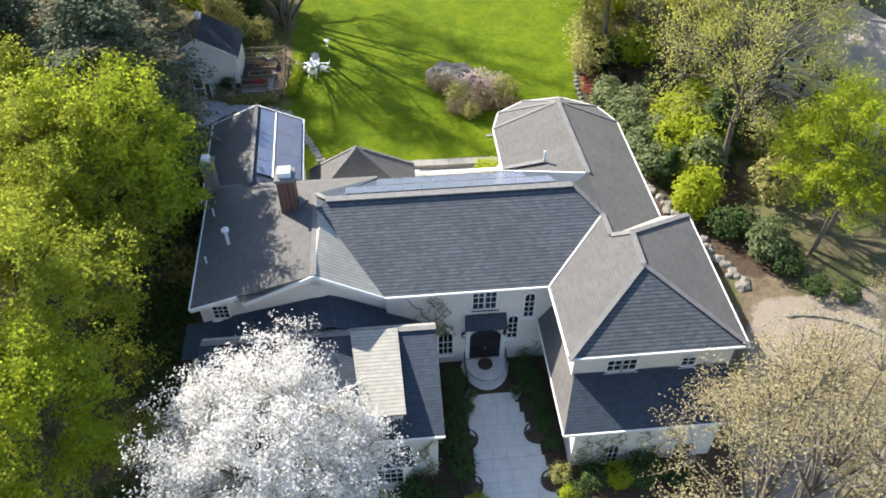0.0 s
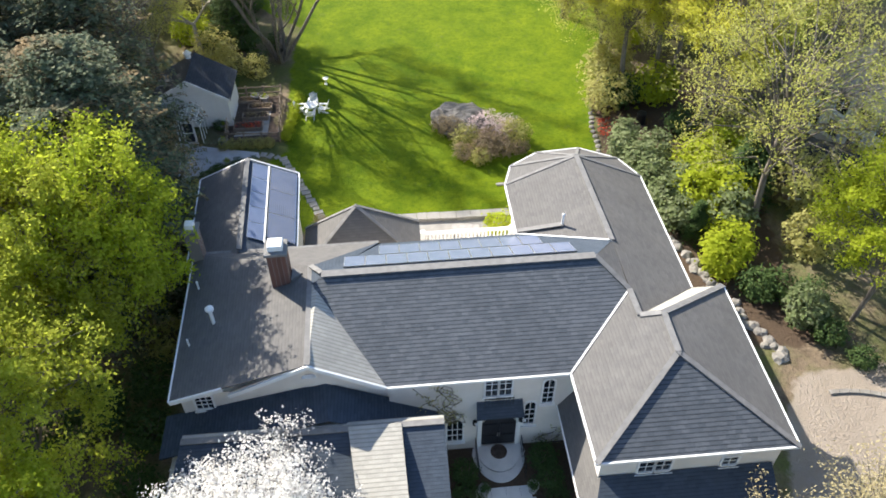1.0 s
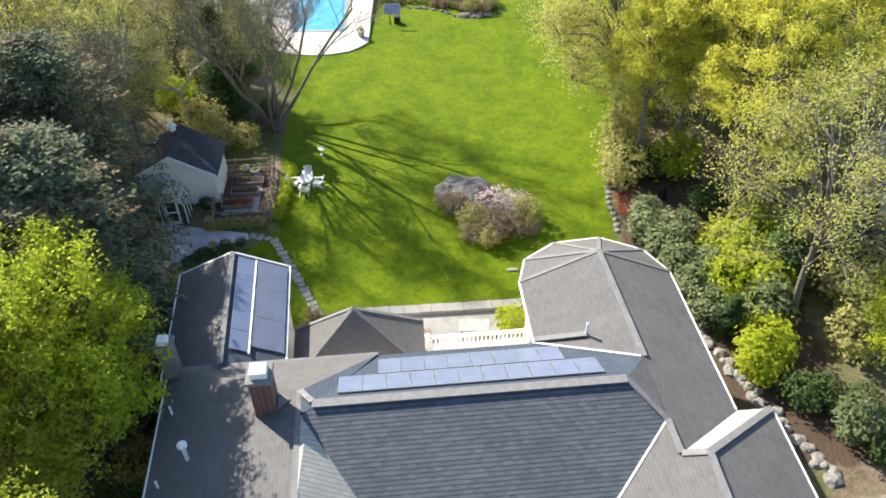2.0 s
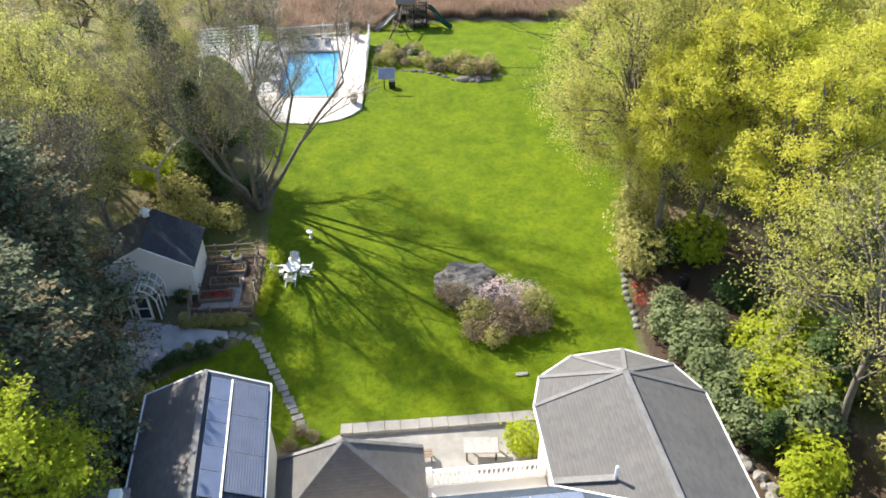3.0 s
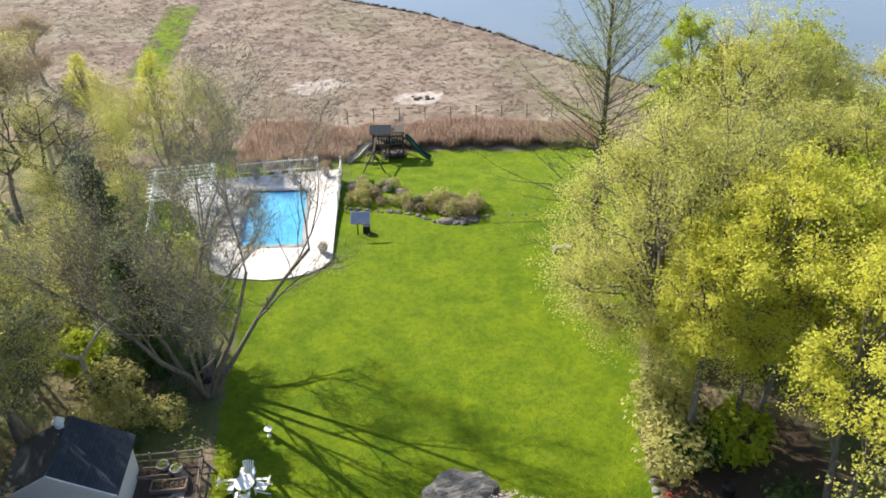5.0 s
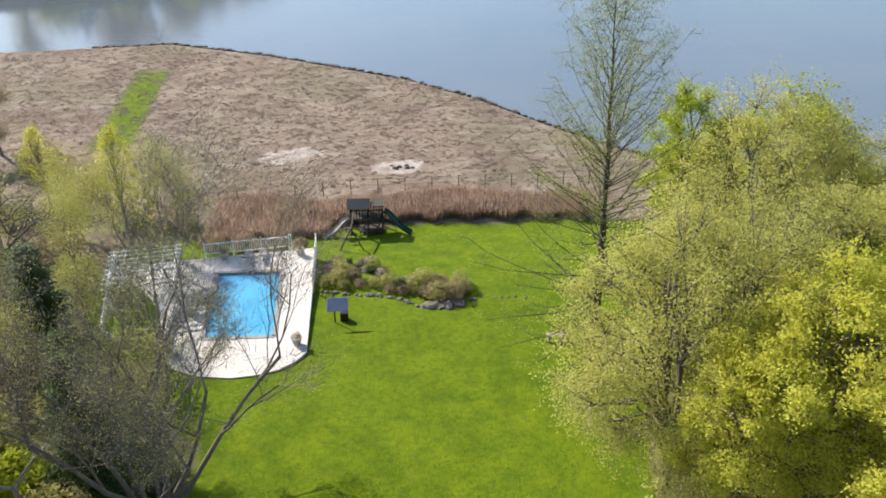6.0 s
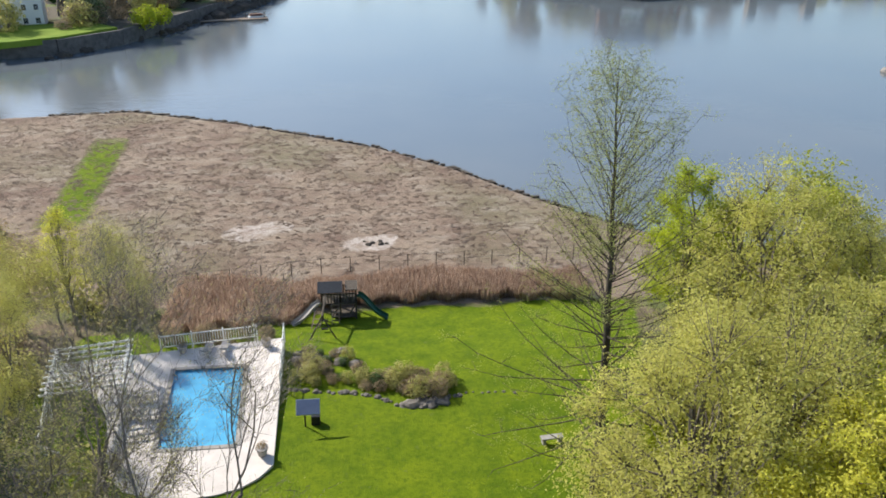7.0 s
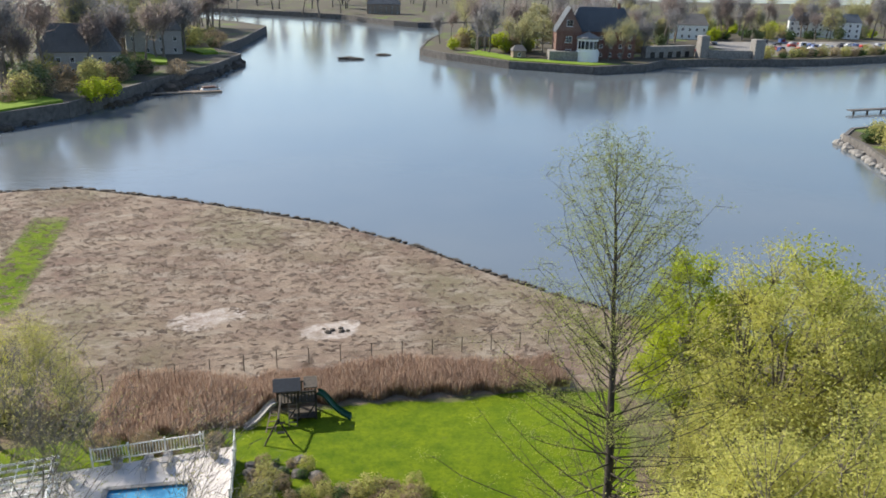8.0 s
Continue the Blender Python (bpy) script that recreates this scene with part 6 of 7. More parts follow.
# ---- neighbour's houses ----
def simple_house(name, m, w, d, eave, rise, wallmat, roofmat, label, rows=2, cols=5, chimney_at=None):
    """A far house: walls, hipped-gable roof, windows on the side that is seen."""
    t = thing(name, m, label, "house")
    part("wall", prism([(-w / 2, -d / 2), (w / 2, -d / 2), (w / 2, d / 2), (-w / 2, d / 2)], -1.0, eave), M[wallmat], t)
    o = 0.4
    for s in (-1, 1):
        slope("roof", [(-s * (w / 2 + o), s * -(d / 2 + o), eave - 0.1), (s * (w / 2 + o), s * -(d / 2 + o), eave - 0.1), (s * (w / 2 - rise * 0.5), 0, eave + rise), (-s * (w / 2 - rise * 0.5), 0, eave + rise)], M[roofmat], t)
        slope("roof", [(s * (w / 2 + o), -(d / 2 + o), eave - 0.1), (s * (w / 2 + o), d / 2 + o, eave - 0.1), (s * (w / 2 - rise * 0.5), 0, eave + rise)], M[roofmat], t)
    for j in range(rows):
        z = 0.9 + j * (eave - 0.6) / rows
        for i in range(cols):
            x = -w / 2 + w * (i + 0.5) / cols
            window(t, x - 0.5, x + 0.5, z, z + 1.3, -d / 2, 2, 2)
    if chimney_at:
        c = part("chimney", box(chimney_at - 0.5, -0.4, eave, chimney_at + 0.5, 0.4, eave + rise + 1.6), M["brick"], t)
        part("chimney_cap", box(chimney_at - 0.6, -0.5, eave + rise + 1.6, chimney_at + 0.6, 0.5, eave + rise + 1.8), M["ridge"], c)
    return t


M["roof_pink"] = shingles("sun_bleached_pinkish_shingle", (0.42, 0.35, 0.31), (0.52, 0.45, 0.4), tint=(0.4, 0.34, 0.3))
simple_house("neighbour_house", pose(31.9, 51.8, 0, 0, 0, -62), 9, 7.5, 4.6, 2.6, "stucco", "roof_pink", "neighbouring house with bleached shingle roof behind trees")
simple_house("neighbour_garage", pose(26.0, 46.8, -0.3, 0, 0, -20), 5.5, 5, 2.3, 1.3, "wood", "black", "low dark-roofed neighbouring outbuilding", 1, 3)


# ---- pool ----
DZ = -0.62
deck_pts = [(-8.1, 94.8), (-7.85, 79.3), (-8.6, 78.2), (-9.6, 77.4), (-11.0, 76.9), (-12.8, 76.7), (-14.8, 77.0), (-16.7, 77.8), (-18.4, 79.9), (-20.9, 80.1), (-22.6, 81.6), (-25.0, 92.6)]
pool_pts = [(-15.6, 81.4), (-10.3, 81.4), (-10.7, 91.0), (-16.1, 91.0)]


def pool_deck():
    """A paved terrace with the basin cut into it, as one ring of faces."""
    bm = bmesh.new()
    out = [bm.verts.new((x, y, DZ)) for x, y in deck_pts]
    low = [bm.verts.new((x, y, -3.2)) for x, y in deck_pts]
    hole = [bm.verts.new((x, y, DZ)) for x, y in pool_pts]
    deep = [bm.verts.new((x, y, DZ - 0.5)) for x, y in pool_pts]
    edges = []
    for ring in (out, hole):
        for i in range(len(ring)):
            edges.append(bm.edges.new((ring[i], ring[(i + 1) % len(ring)])))
    bmesh.ops.triangle_fill(bm, edges=edges, use_beauty=True)
    for a, b in ((out, low), (hole, deep)):
        for i in range(len(a)):
            bm.faces.new((a[i], b[i], b[(i + 1) % len(a)], a[(i + 1) % len(a)]))
    bmesh.ops.recalc_face_normals(bm, faces=bm.faces[:])
    return bm


solid("pool_terrace", pool_deck(), M["deck"], "pale paved terrace round the swimming pool", kind="structure")
pool = thing("swimming_pool", pose(0, 0, 0), "rectangular swimming pool with bright blue water", "pool")
r = Raw()
r.v = [(x, y, DZ - 0.14) for x, y in pool_pts]
r.f = [(0, 1, 2, 3)]
part("water_surface", r, M["pool"], pool, "bright blue pool water")
for a, b in zip(pool_pts, pool_pts[1:] + pool_pts[:1]):
    L = math.hypot(b[0] - a[0], b[1] - a[1])
    k = round(L / 0.9)
    for i in range(k):
        p0 = Vector((*a, DZ + 0.04)).lerp(Vector((*b, DZ + 0.04)), i / k)
        p1 = Vector((*a, DZ + 0.04)).lerp(Vector((*b, DZ + 0.04)), (i + 0.985) / k)
        part("coping_stone", bar(p0, p1, 0.36, 0.05), M["terrace"], pool)
for x in (-11.6, -11.1):
    rail = Raw()
    rail.tube((x, 90.6, DZ - 0.2), (x, 90.7, DZ + 0.7), 0.03, 0.03, 6)
    rail.tube((x, 90.7, DZ + 0.7), (x, 91.3, DZ + 0.7), 0.03, 0.03, 6)
    rail.tube((x, 91.3, DZ + 0.7), (x, 91.35, DZ), 0.03, 0.03, 6)
    part("ladder_rail", rail, M["steel"], pool, "steel pool ladder rail")


def picket_fence(p, q, z, label, h=1.15):
    f = thing("pool_fence", pose(p[0], p[1], z), label, "fence", "pool fences")
    L = math.hypot(q[0] - p[0], q[1] - p[1])
    dx, dy = (q[0] - p[0]) / L, (q[1] - p[1]) / L
    f.matrix_world = Matrix.Translation((p[0], p[1], z)) @ Matrix.Rotation(math.atan2(dy, dx), 4, "Z")
    for zz in (0.12, h - 0.08):
        r = Raw()
        r.box(0, -0.03, zz, L, 0.03, zz + 0.08)
        part("rail", r, M["white"], f)
    me = None
    k = int(L / 0.2)
    for i in range(k + 1):
        if i % 12 == 0 or i == k:
            r = Raw()
            x = i * 0.2
            r.box(x - 0.06, -0.06, -0.5, x + 0.06, 0.06, h + 0.15)
            part("post", r, M["white"], f)
        else:
            if me is None:
                r = Raw()
                r.box(-0.025, -0.015, 0.12, 0.025, 0.015, h - 0.02)
                me = r.mesh("picket", M["white"])
            part("picket", me, None, f).matrix_local = pose(i * 0.2, 0, 0)


picket_fence((-17.6, 94.0), (-10.2, 95.0), DZ, "white picket fence behind the pool")
picket_fence((-8.1, 94.9), (-7.95, 88.0), DZ, "white picket fence beside the pool")
picket_fence((-22.5, 81.5), (-20.9, 80.3), DZ, "white picket fence beside the pool")
picket_fence((-24.8, 92.4), (-22.7, 81.9), DZ, "white picket fence beside the pool")
for x, y in ((-8.6, 80.3), (-9.4, 93.6), (-17.6, 80.0), (-15.8, 93.3)):
    t = thing("pool_planter", pose(x, y, DZ), "round dark planter on the pool terrace", "planter", "pool planters")
    part("pot", lathe([(0.25, 0), (0.4, 0.6), (0.43, 0.62), (0.34, 0.62)], 14), M["terracotta"], t)
    rr = random.Random(int(x * 13))
    part("plant", leaves(rr, ball_tips(rr, 25, 0.3, 0.3, 0.3, 0.75), 7, 0.13, 0.1), M["leaf_brown"], t)["kind"] = "stuff"


def lounger(x, y, turn):
    t = thing("sun_lounger", pose(x, y, DZ, 0, 0, turn), "grey slatted sun lounger by the pool", "lounger", "loungers")
    for i in range(6):
        part("slat", box(-0.3, -0.9 + i * 0.22, 0.32, 0.3, -0.72 + i * 0.22, 0.36), M["terracotta"], t)
    part("backrest", bar((0, 0.4, 0.36), (0, 0.95, 0.75), 0.6, 0.05), M["terracotta"], t)
    for a in (-0.26, 0.26):
        for b in (-0.8, 0.4):
            part("leg", box(a - 0.03, b - 0.03, 0, a + 0.03, b + 0.03, 0.32), M["white"], t)


lounger(-13.9, 93.2, 175)
lounger(-12.6, 93.4, 180)
lounger(-17.4, 85.0, -90)
lounger(-17.4, 87.0, -90)
perg = thing("pergola", pose(-20.9, 87.8, DZ, 0, 0, 10), "grey-white slatted pergola beside the pool", "pergola")
for x in (-2.4, 2.4):
    for y in (-2.6, 2.6):
        part("post", box(x - 0.09, y - 0.09, 0, x + 0.09, y + 0.09, 2.4), M["white"], perg)
    part("beam", box(x - 0.06, -3.0, 2.4, x + 0.06, 3.0, 2.6), M["white"], perg)
for i in range(9):
    y = -2.9 + i * 0.72
    part("slat", box(-2.8, y - 0.045, 2.6, 2.8, y + 0.045, 2.75), M["white"], perg)
for i in range(6):
    x = -2.4 + i * 0.96
    part("batten", box(x - 0.03, -3.0, 2.753, x + 0.03, 3.0, 2.8), M["white"], perg)
cover = solid("pool_cover_roll", lathe([(0.28, -2.4), (0.3, -2.3), (0.3, 2.3), (0.28, 2.4)], 14), M["deck"], "rolled pale pool cover on the terrace", "pool cover", m=pose(-18.3, 83.0, DZ + 0.3, 90, 0, 2))

# ---- solar tracker on the lawn ----
st = thing("solar_tracker", pose(-6.0, 83.4, gz(-6, 83.4)), "tilted dark solar panel on a post in the lawn", "solar panel")
r = Raw()
r.tube((0, 0, -0.2), (0, 0, 1.5), 0.06, 0.05, 8)
part("post", r, M["iron"], st)
part("panel", box(-0.8, -0.55, -0.03, 0.8, 0.55, 0.03, 0.01), M["steel"], st).matrix_local = pose(0.25, 0, 1.6, 38, 0, 0)
part("cell_sheet", box(-0.76, -0.51, 0.032, 0.76, 0.51, 0.038), M["solar"], st).matrix_local = pose(0.25, 0, 1.6, 38, 0, 0)
t = solid("control_box", box(-0.3, -0.25, 0, 0.3, 0.25, 0.7, 0.02), M["black"], "black control box beneath the panel", "box", m=pose(-5.3, 83.7, gz(-5.3, 83.7)))

# ---- climbing frame ----
PX, PY = -3.7, 101.6
pz = gz(PX, PY)
ply = thing("climbing_frame", pose(PX, PY, pz) @ Matrix.Scale(1.15, 4), "dark wooden climbing frame with slides and swings", "play equipment")
for x in (-1.3, 0.1, 1.3):
    for y in (-0.7, 0.7):
        part("post", box(x - 0.07, y - 0.07, -0.2, x + 0.07, y + 0.07, 2.6), M["bark_dark"], ply)
part("platform", box(-1.4, -0.8, 1.4, 1.4, 0.8, 1.5), M["bark_dark"], ply)
for y in (-0.75, 0.75):
    part("rail", box(-1.4, y - 0.03, 2.2, 1.4, y + 0.03, 2.3), M["bark_dark"], ply)
    for i in range(12):
        x = -1.3 + i * 0.235
        part("baluster", box(x - 0.04, y - 0.02, 1.5, x + 0.04, y + 0.02, 2.2), M["bark_dark"], ply)
M["tarp"] = plain("faded_blue_grey_canvas", (0.03, 0.036, 0.046), 0.7)
slope("canopy", [(-1.6, -0.95, 2.5), (0.3, -0.95, 2.5), (0.3, 0, 3.0), (-1.6, 0, 3.0)], M["tarp"], ply, 0.04, "faded blue-grey canvas canopy")
slope("canopy", [(0.3, 0.95, 2.5), (-1.6, 0.95, 2.5), (-1.6, 0, 3.0), (0.3, 0, 3.0)], M["tarp"], ply, 0.04, "faded blue-grey canvas canopy")


def slide(name, x0, y0, x1, y1, z0, mat, label, wave):
    d = Vector((x1 - x0, y1 - y0, 0))
    n = d.normalized().cross(Vector((0, 0, 1)))
    r = Raw()
    prof = [(-0.3, 0.2), (-0.25, 0.0), (0.25, 0.0), (0.3, 0.2)]
    rows = []
    for i in range(13):
        f = i / 12
        z = z0 * (1 - step(0, 1, f) * 0.92 - 0.08 * f) + wave * math.sin(f * 9) + 0.12
        rows.append([Vector((x0, y0, 0)) + d * f + n * a + Vector((0, 0, z + b)) for a, b in prof])
    for a, b in zip(rows, rows[1:]):
        for i in range(3):
            r.quad(a[i], a[i + 1], b[i + 1], b[i])
            off = Vector((0, 0, -0.04))
            r.quad(b[i] + off, b[i + 1] + off, a[i + 1] + off, a[i] + off)
    part(name, r, mat, ply, label)


slide("slide", 1.4, -0.3, 3.7, -1.1, 1.75, M["green_plastic"], "dark green wavy plastic slide", 0.07)
slide("slide", -1.4, -0.5, -3.6, -1.5, 1.3, M["terracotta"], "pale grey slide", 0.04)
r = Raw()
r.tube((-1.0, -0.8, 2.3), (-1.2, -4.2, 2.3), 0.07, 0.07, 6)
part("swing_beam", r, M["bark_dark"], ply)
for s in (-1, 1):
    r = Raw()
    r.tube((-1.2, -4.1, 2.3), (-1.2 + s * 1.2, -4.4, 0), 0.06, 0.06, 6)
    part("swing_leg", r, M["bark_dark"], ply)
for y in (-1.8, -3.0):
    sw = part("swing_seat", box(-1.35, y - 0.12, 0.55, -0.85, y + 0.12, 0.6), M["black"], ply)
    for x in (-1.32, -0.88):
        r = Raw()
        r.tube((x, y, 0.58), (-1.1, y, 2.3), 0.012, 0.012, 4)
        part("swing_rope", r, M["iron"], sw)
for x in (-0.6, 0.6):
    part("brace", bar((x, -0.75, 0.3), (x + 0.7, -0.75, 1.4), 0.07, 0.09), M["bark_dark"], ply)
part("lower_deck", box(-0.6, -0.9, 0.25, 1.3, 0.5, 0.33), M["bark_dark"], ply)
part("tower_roof_rail", box(0.5, -0.8, 2.55, 1.45, 0.8, 2.63), M["bark_dark"], ply)
for x in (-2.2, -1.6):
    part("climbing_pole", bar((x + 0.5, -0.8, 1.5), (x, -2.6, 0.05), 0.07, 0.07), M["wood"], ply)
for i in range(5):
    part("climbing_rung", bar((-1.72 + 0.0 - i * 0.1, -1.1 - i * 0.33, 1.27 - i * 0.26), (-1.12 - i * 0.1, -1.1 - i * 0.33, 1.27 - i * 0.26), 0.05, 0.05), M["wood"], ply)
for i in range(6):
    part("ladder_rung", bar((-0.55, -0.85 - i * 0.16, 1.4 - i * 0.25), (-0.05, -0.85 - i * 0.16, 1.4 - i * 0.25), 0.06, 0.05), M["wood"], ply)
for x in (-0.58, -0.02):
    part("ladder_rail", bar((x, -0.8, 1.5), (x, -1.8, 0.0), 0.05, 0.1), M["wood"], ply)

# ---- rock bed between the two lawns ----
rb = random.Random(77)
bedline = [(-7.4, 88.3), (-5.5, 87.7), (-3.1, 87.3), (-1.4, 86.6), (0.4, 85.4), (1.8, 84.9), (3.2, 85.2), (4.3, 86.0), (6.0, 86.3), (9.0, 86.0)]
for k in range(46):
    f = k / 45 * (len(bedline) - 1)
    i = min(int(f), len(bedline) - 2)
    x = bedline[i][0] + (bedline[i + 1][0] - bedline[i][0]) * (f - i) + rb.uniform(-0.15, 0.15)
    y = bedline[i][1] + (bedline[i + 1][1] - bedline[i][1]) * (f - i) + rb.uniform(-0.15, 0.15)
    boulder("bed_stone", x, y, rb.uniform(0.14, 0.32) * (0.5 if x > 5 else 1), k + 100, label="grey stone edging the rock bed", mat="bed", group="bed stones")
for k in range(14):
    boulder("bed_stone", rb.uniform(-7.2, -2.5), rb.uniform(89, 94), rb.uniform(0.25, 0.6), k + 160, label="grey stone edging the rock bed", mat="bed", group="bed stones")
for k in range(4):
    boulder("bed_stone", 1.4 + k * 0.7, 85.2 + 0.3 * (k % 2), 0.6, k + 180, (1.3, 0.9, 0.55), "flat brown boulder in the rock bed", "bed", group="bed stones")
for k in range(60):
    x, y = rb.uniform(-7.2, 4.5), 0
    y = float(np.interp(x, [-7.4, 0.4, 3, 4.5], [88.8, 86.4, 85.8, 86.6])) + rb.uniform(0.2, 5.5 if x < -2 else 2.6)
    kind = rb.choice(["brown_bush", "olive_bush", "brown_bush", "dark_bush", "olive_bush"] if x < 0 else ["brown_bush", "brown_bush", "olive_bush"])
    plant(kind, x, y, rb.uniform(0.25, 0.55) * (1.3 if x > -1 else 1), rb.uniform(0, 360))
for k in range(9):
    plant("brown_bush", rb.uniform(-19, -9), rb.uniform(96.5, 99), rb.uniform(0.5, 0.8), rb.uniform(0, 360))
bench2 = thing("lawn_bench", pose(10.3, 79.8, gz(10.3, 79.8), 0, 0, 5), "pale stone bench at the edge of the lawn", "bench")
part("seat", box(-0.75, -0.25, 0.42, 0.75, 0.25, 0.52, 0.02), M["terrace"], bench2)
for x in (-0.55, 0.55):
    part("support", box(x - 0.1, -0.2, 0, x + 0.1, 0.2, 0.42), M["terrace"], bench2)

# ---- reeds and meadow ----
rg = random.Random(88)
reed = Raw()


def reed_depth(x):
    return float(np.interp(x, [-19, -15, -8, -6, 8, 20], [98.8, 99.3, 100.3, 103.2, 103.2, 102.5]))


for _ in range(42000):
    x = rg.uniform(-19, 20)
    y0 = reed_depth(x) + 0.4 * math.sin(x * 1.7)
    y = rg.uniform(y0, max(y0 + 4.5, 108.2 + 1.2 * math.sin(x * 0.3) - max(0, x - 8) * 0.1))
    z, h = gz(x, y), rg.uniform(1.0, 1.9) * (0.75 + 0.25 * noise.noise(Vector((x * 0.3, y * 0.3, 0))))
    a = rg.uniform(0, 3.14)
    w = rg.uniform(0.01, 0.03)
    dx, dy = math.cos(a) * w, math.sin(a) * w
    lx, ly = rg.uniform(-0.25, 0.25), rg.uniform(-0.25, 0.25)
    n = len(reed.v)
    reed.v += [(x - dx, y - dy, z), (x + dx, y + dy, z), (x + lx + dx * 0.8, y + ly + dy * 0.8, z + h * 0.8), (x + lx * 1.4, y + ly * 1.4, z + h), (x + lx - dx * 0.8, y + ly - dy * 0.8, z + h * 0.8)]
    reed.f.append((n, n + 1, n + 2, n + 3, n + 4))
solid("reed_bed", reed, M["reed"], "tall dry reddish-brown reeds behind the lawn", "reeds", kind="stuff")
tuft = Raw()
for _ in range(9000):
    x, y = rg.uniform(-85, 32), rg.uniform(108, 176)
    if y > float(np.interp(x, SHORE_X, SHORE_Y)) - 1.5 :
        continue
    if math.hypot(x + 12.5, (y - 122) * 1.3) < 2.6 or math.hypot(x + 0.6, (y - 117) * 1.3) < 3.0:
        continue
    z, h, s = gz(x, y), rg.uniform(0.02, 0.08), rg.uniform(0.15, 0.5)
    for _k2 in range(4):
        a = rg.uniform(0, 6.28)
        n = len(tuft.v)
        ox, oy = rg.uniform(-s, s) * 1.2, rg.uniform(-s, s) * 1.2
        tuft.v += [(x + ox - s * math.cos(a), y + oy - s * math.sin(a), z - 0.02), (x + ox + s * math.cos(a), y + oy + s * math.sin(a), z - 0.02), (x + ox + s * 0.5 * math.cos(a), y + oy + 0.15, z + h), (x + ox - s * 0.5 * math.cos(a), y + oy + 0.15, z + h * 0.9)]
        tuft.f.append((n, n + 1, n + 2, n + 3))
M["tuft"] = leafy("dry_meadow_grass", (0.22, 0.165, 0.13), (0.31, 0.245, 0.19), (0.42, 0.35, 0.28), 0.55)
solid("meadow_grass", tuft, M["tuft"], "matted dry grass of the salt meadow", "grass", kind="stuff")
fence = thing("meadow_fence", pose(0, 0, 0), "thin post and wire fence behind the reeds", "fence")
posts = []
for i in range(15):
    x = -20 + i * 2.9
    y = 110.4 + 0.03 * x - max(0, -6 - x) * 0.15
    posts.append((x, y, gz(x, y)))
    part("post", box(x - 0.035, y - 0.035, gz(x, y) - 0.3, x + 0.035, y + 0.035, gz(x, y) + 1.65), M["bark_dark"], fence)
for zz in (0.9, 1.6):
    for a, b in zip(posts, posts[1:]):
        r = Raw()
        r.tube((a[0], a[1], a[2] + zz), (b[0], b[1], b[2] + zz), 0.012, 0.012, 3)
        part("wire", r, M["iron"], fence)
edge = Raw()
for i in range(420):
    x = -52 + 82 * (i / 419)
    y = float(np.interp(x, SHORE_X, SHORE_Y)) + rg.uniform(-0.6, 0.9)
    s = rg.uniform(0.1, 0.36)
    bmv = [Vector((rg.uniform(0.7, 1.2) * sx * s, rg.uniform(0.7, 1.2) * sy * s * 0.8, sz * s * 0.6)) for sz in (-1, 1) for sx, sy in ((-1, -1), (1, -1), (1, 1), (-1, 1))]
    n = len(edge.v)
    edge.v += [v + Vector((x, y, -2.85)) for v in bmv]
    edge.f += [tuple(n + k for k in f) for f in ((0, 3, 2, 1), (4, 5, 6, 7), (0, 1, 5, 4), (1, 2, 6, 5), (2, 3, 7, 6), (3, 0, 4, 7))]
solid("shore_stones", edge, M["bark_dark"], "dark stones along the waterline", "rocks", kind="stuff")
for i in range(9):
    boulder("mud_rock", -0.9 + 0.25 * i + rg.uniform(-0.3, 0.3), 117.0 + rg.uniform(-0.7, 0.7), rg.uniform(0.12, 0.35), i + 500, label="dark wet rock in a bare patch of meadow", mat="bark_dark", group="meadow rocks")


# ---- far banks ----
def bank(name, pts, top, label, wallmat="seawall", sink=WATER - 1.5):
    """Land beyond the water: a raised sheet with a sea wall round it."""
    b = solid(name, prism(pts, sink, top), M["bank_grass"], label, kind="structure")
    for i in range(len(pts)):
        a, c = pts[i], pts[(i + 1) % len(pts)]
        if a[2:] or max(abs(a[0]), abs(c[0])) > 700 or max(a[1], c[1]) > 900:
            continue
        r = bar((a[0], a[1], top + 0.25), (c[0], c[1], top + 0.25), 0.9, top - sink)
        part("sea_wall", r, M[wallmat], b, "rough stone sea wall")
    return b


_k = Nodes("bank_grass", 0.95)
_m = _k.noise(0.06, 5)
_col = _k.mix(_k.ramp(_m, (0.56, 0.0), (0.62, 1.0)), (0.09, 0.078, 0.055), (0.1, 0.15, 0.025))
_k.color(_k.mix(_k.ramp(_k.noise(0.8, 5), (0.4, 0.0), (0.7, 0.5)), _col, (0.08, 0.065, 0.045))).bump(_k.noise(2), 0.5, 0.1)
M["bank_grass"] = _k.mat
bank("far_bank_left", [(-67, 229), (-56, 242), (-46, 272), (-40, 290), (-30, 318), (-23, 352), (-34, 372), (-26, 420), (-18, 497), (-30, 520), (-120, 640), (-600, 700), (-600, 200), (-120, 215)], 0.2, "wooded far bank with stone sea walls")
bank("far_bank_right", [(50, 385), (58, 366), (77, 338), (104, 321), (128, 330), (141, 343), (160, 348), (183, 347), (215, 350), (260, 365), (500, 400), (1200, 500), (1200, 1000), (75, 1000), (90, 560), (74, 470), (58, 420)], -0.6, "built-up far bank with stone sea walls")
bank("far_bank_middle", [(1, 642), (30, 620), (60, 560), (73, 545), (120, 560), (140, 1100), (-200, 1100), (-160, 760)], -0.2, "distant wooded bank")
bank("near_isle", [(109, 173), (116, 190), (119, 201), (126, 208), (150, 215), (260, 215), (260, 160), (150, 158)], -1.4, "low rocky isle with scrub")
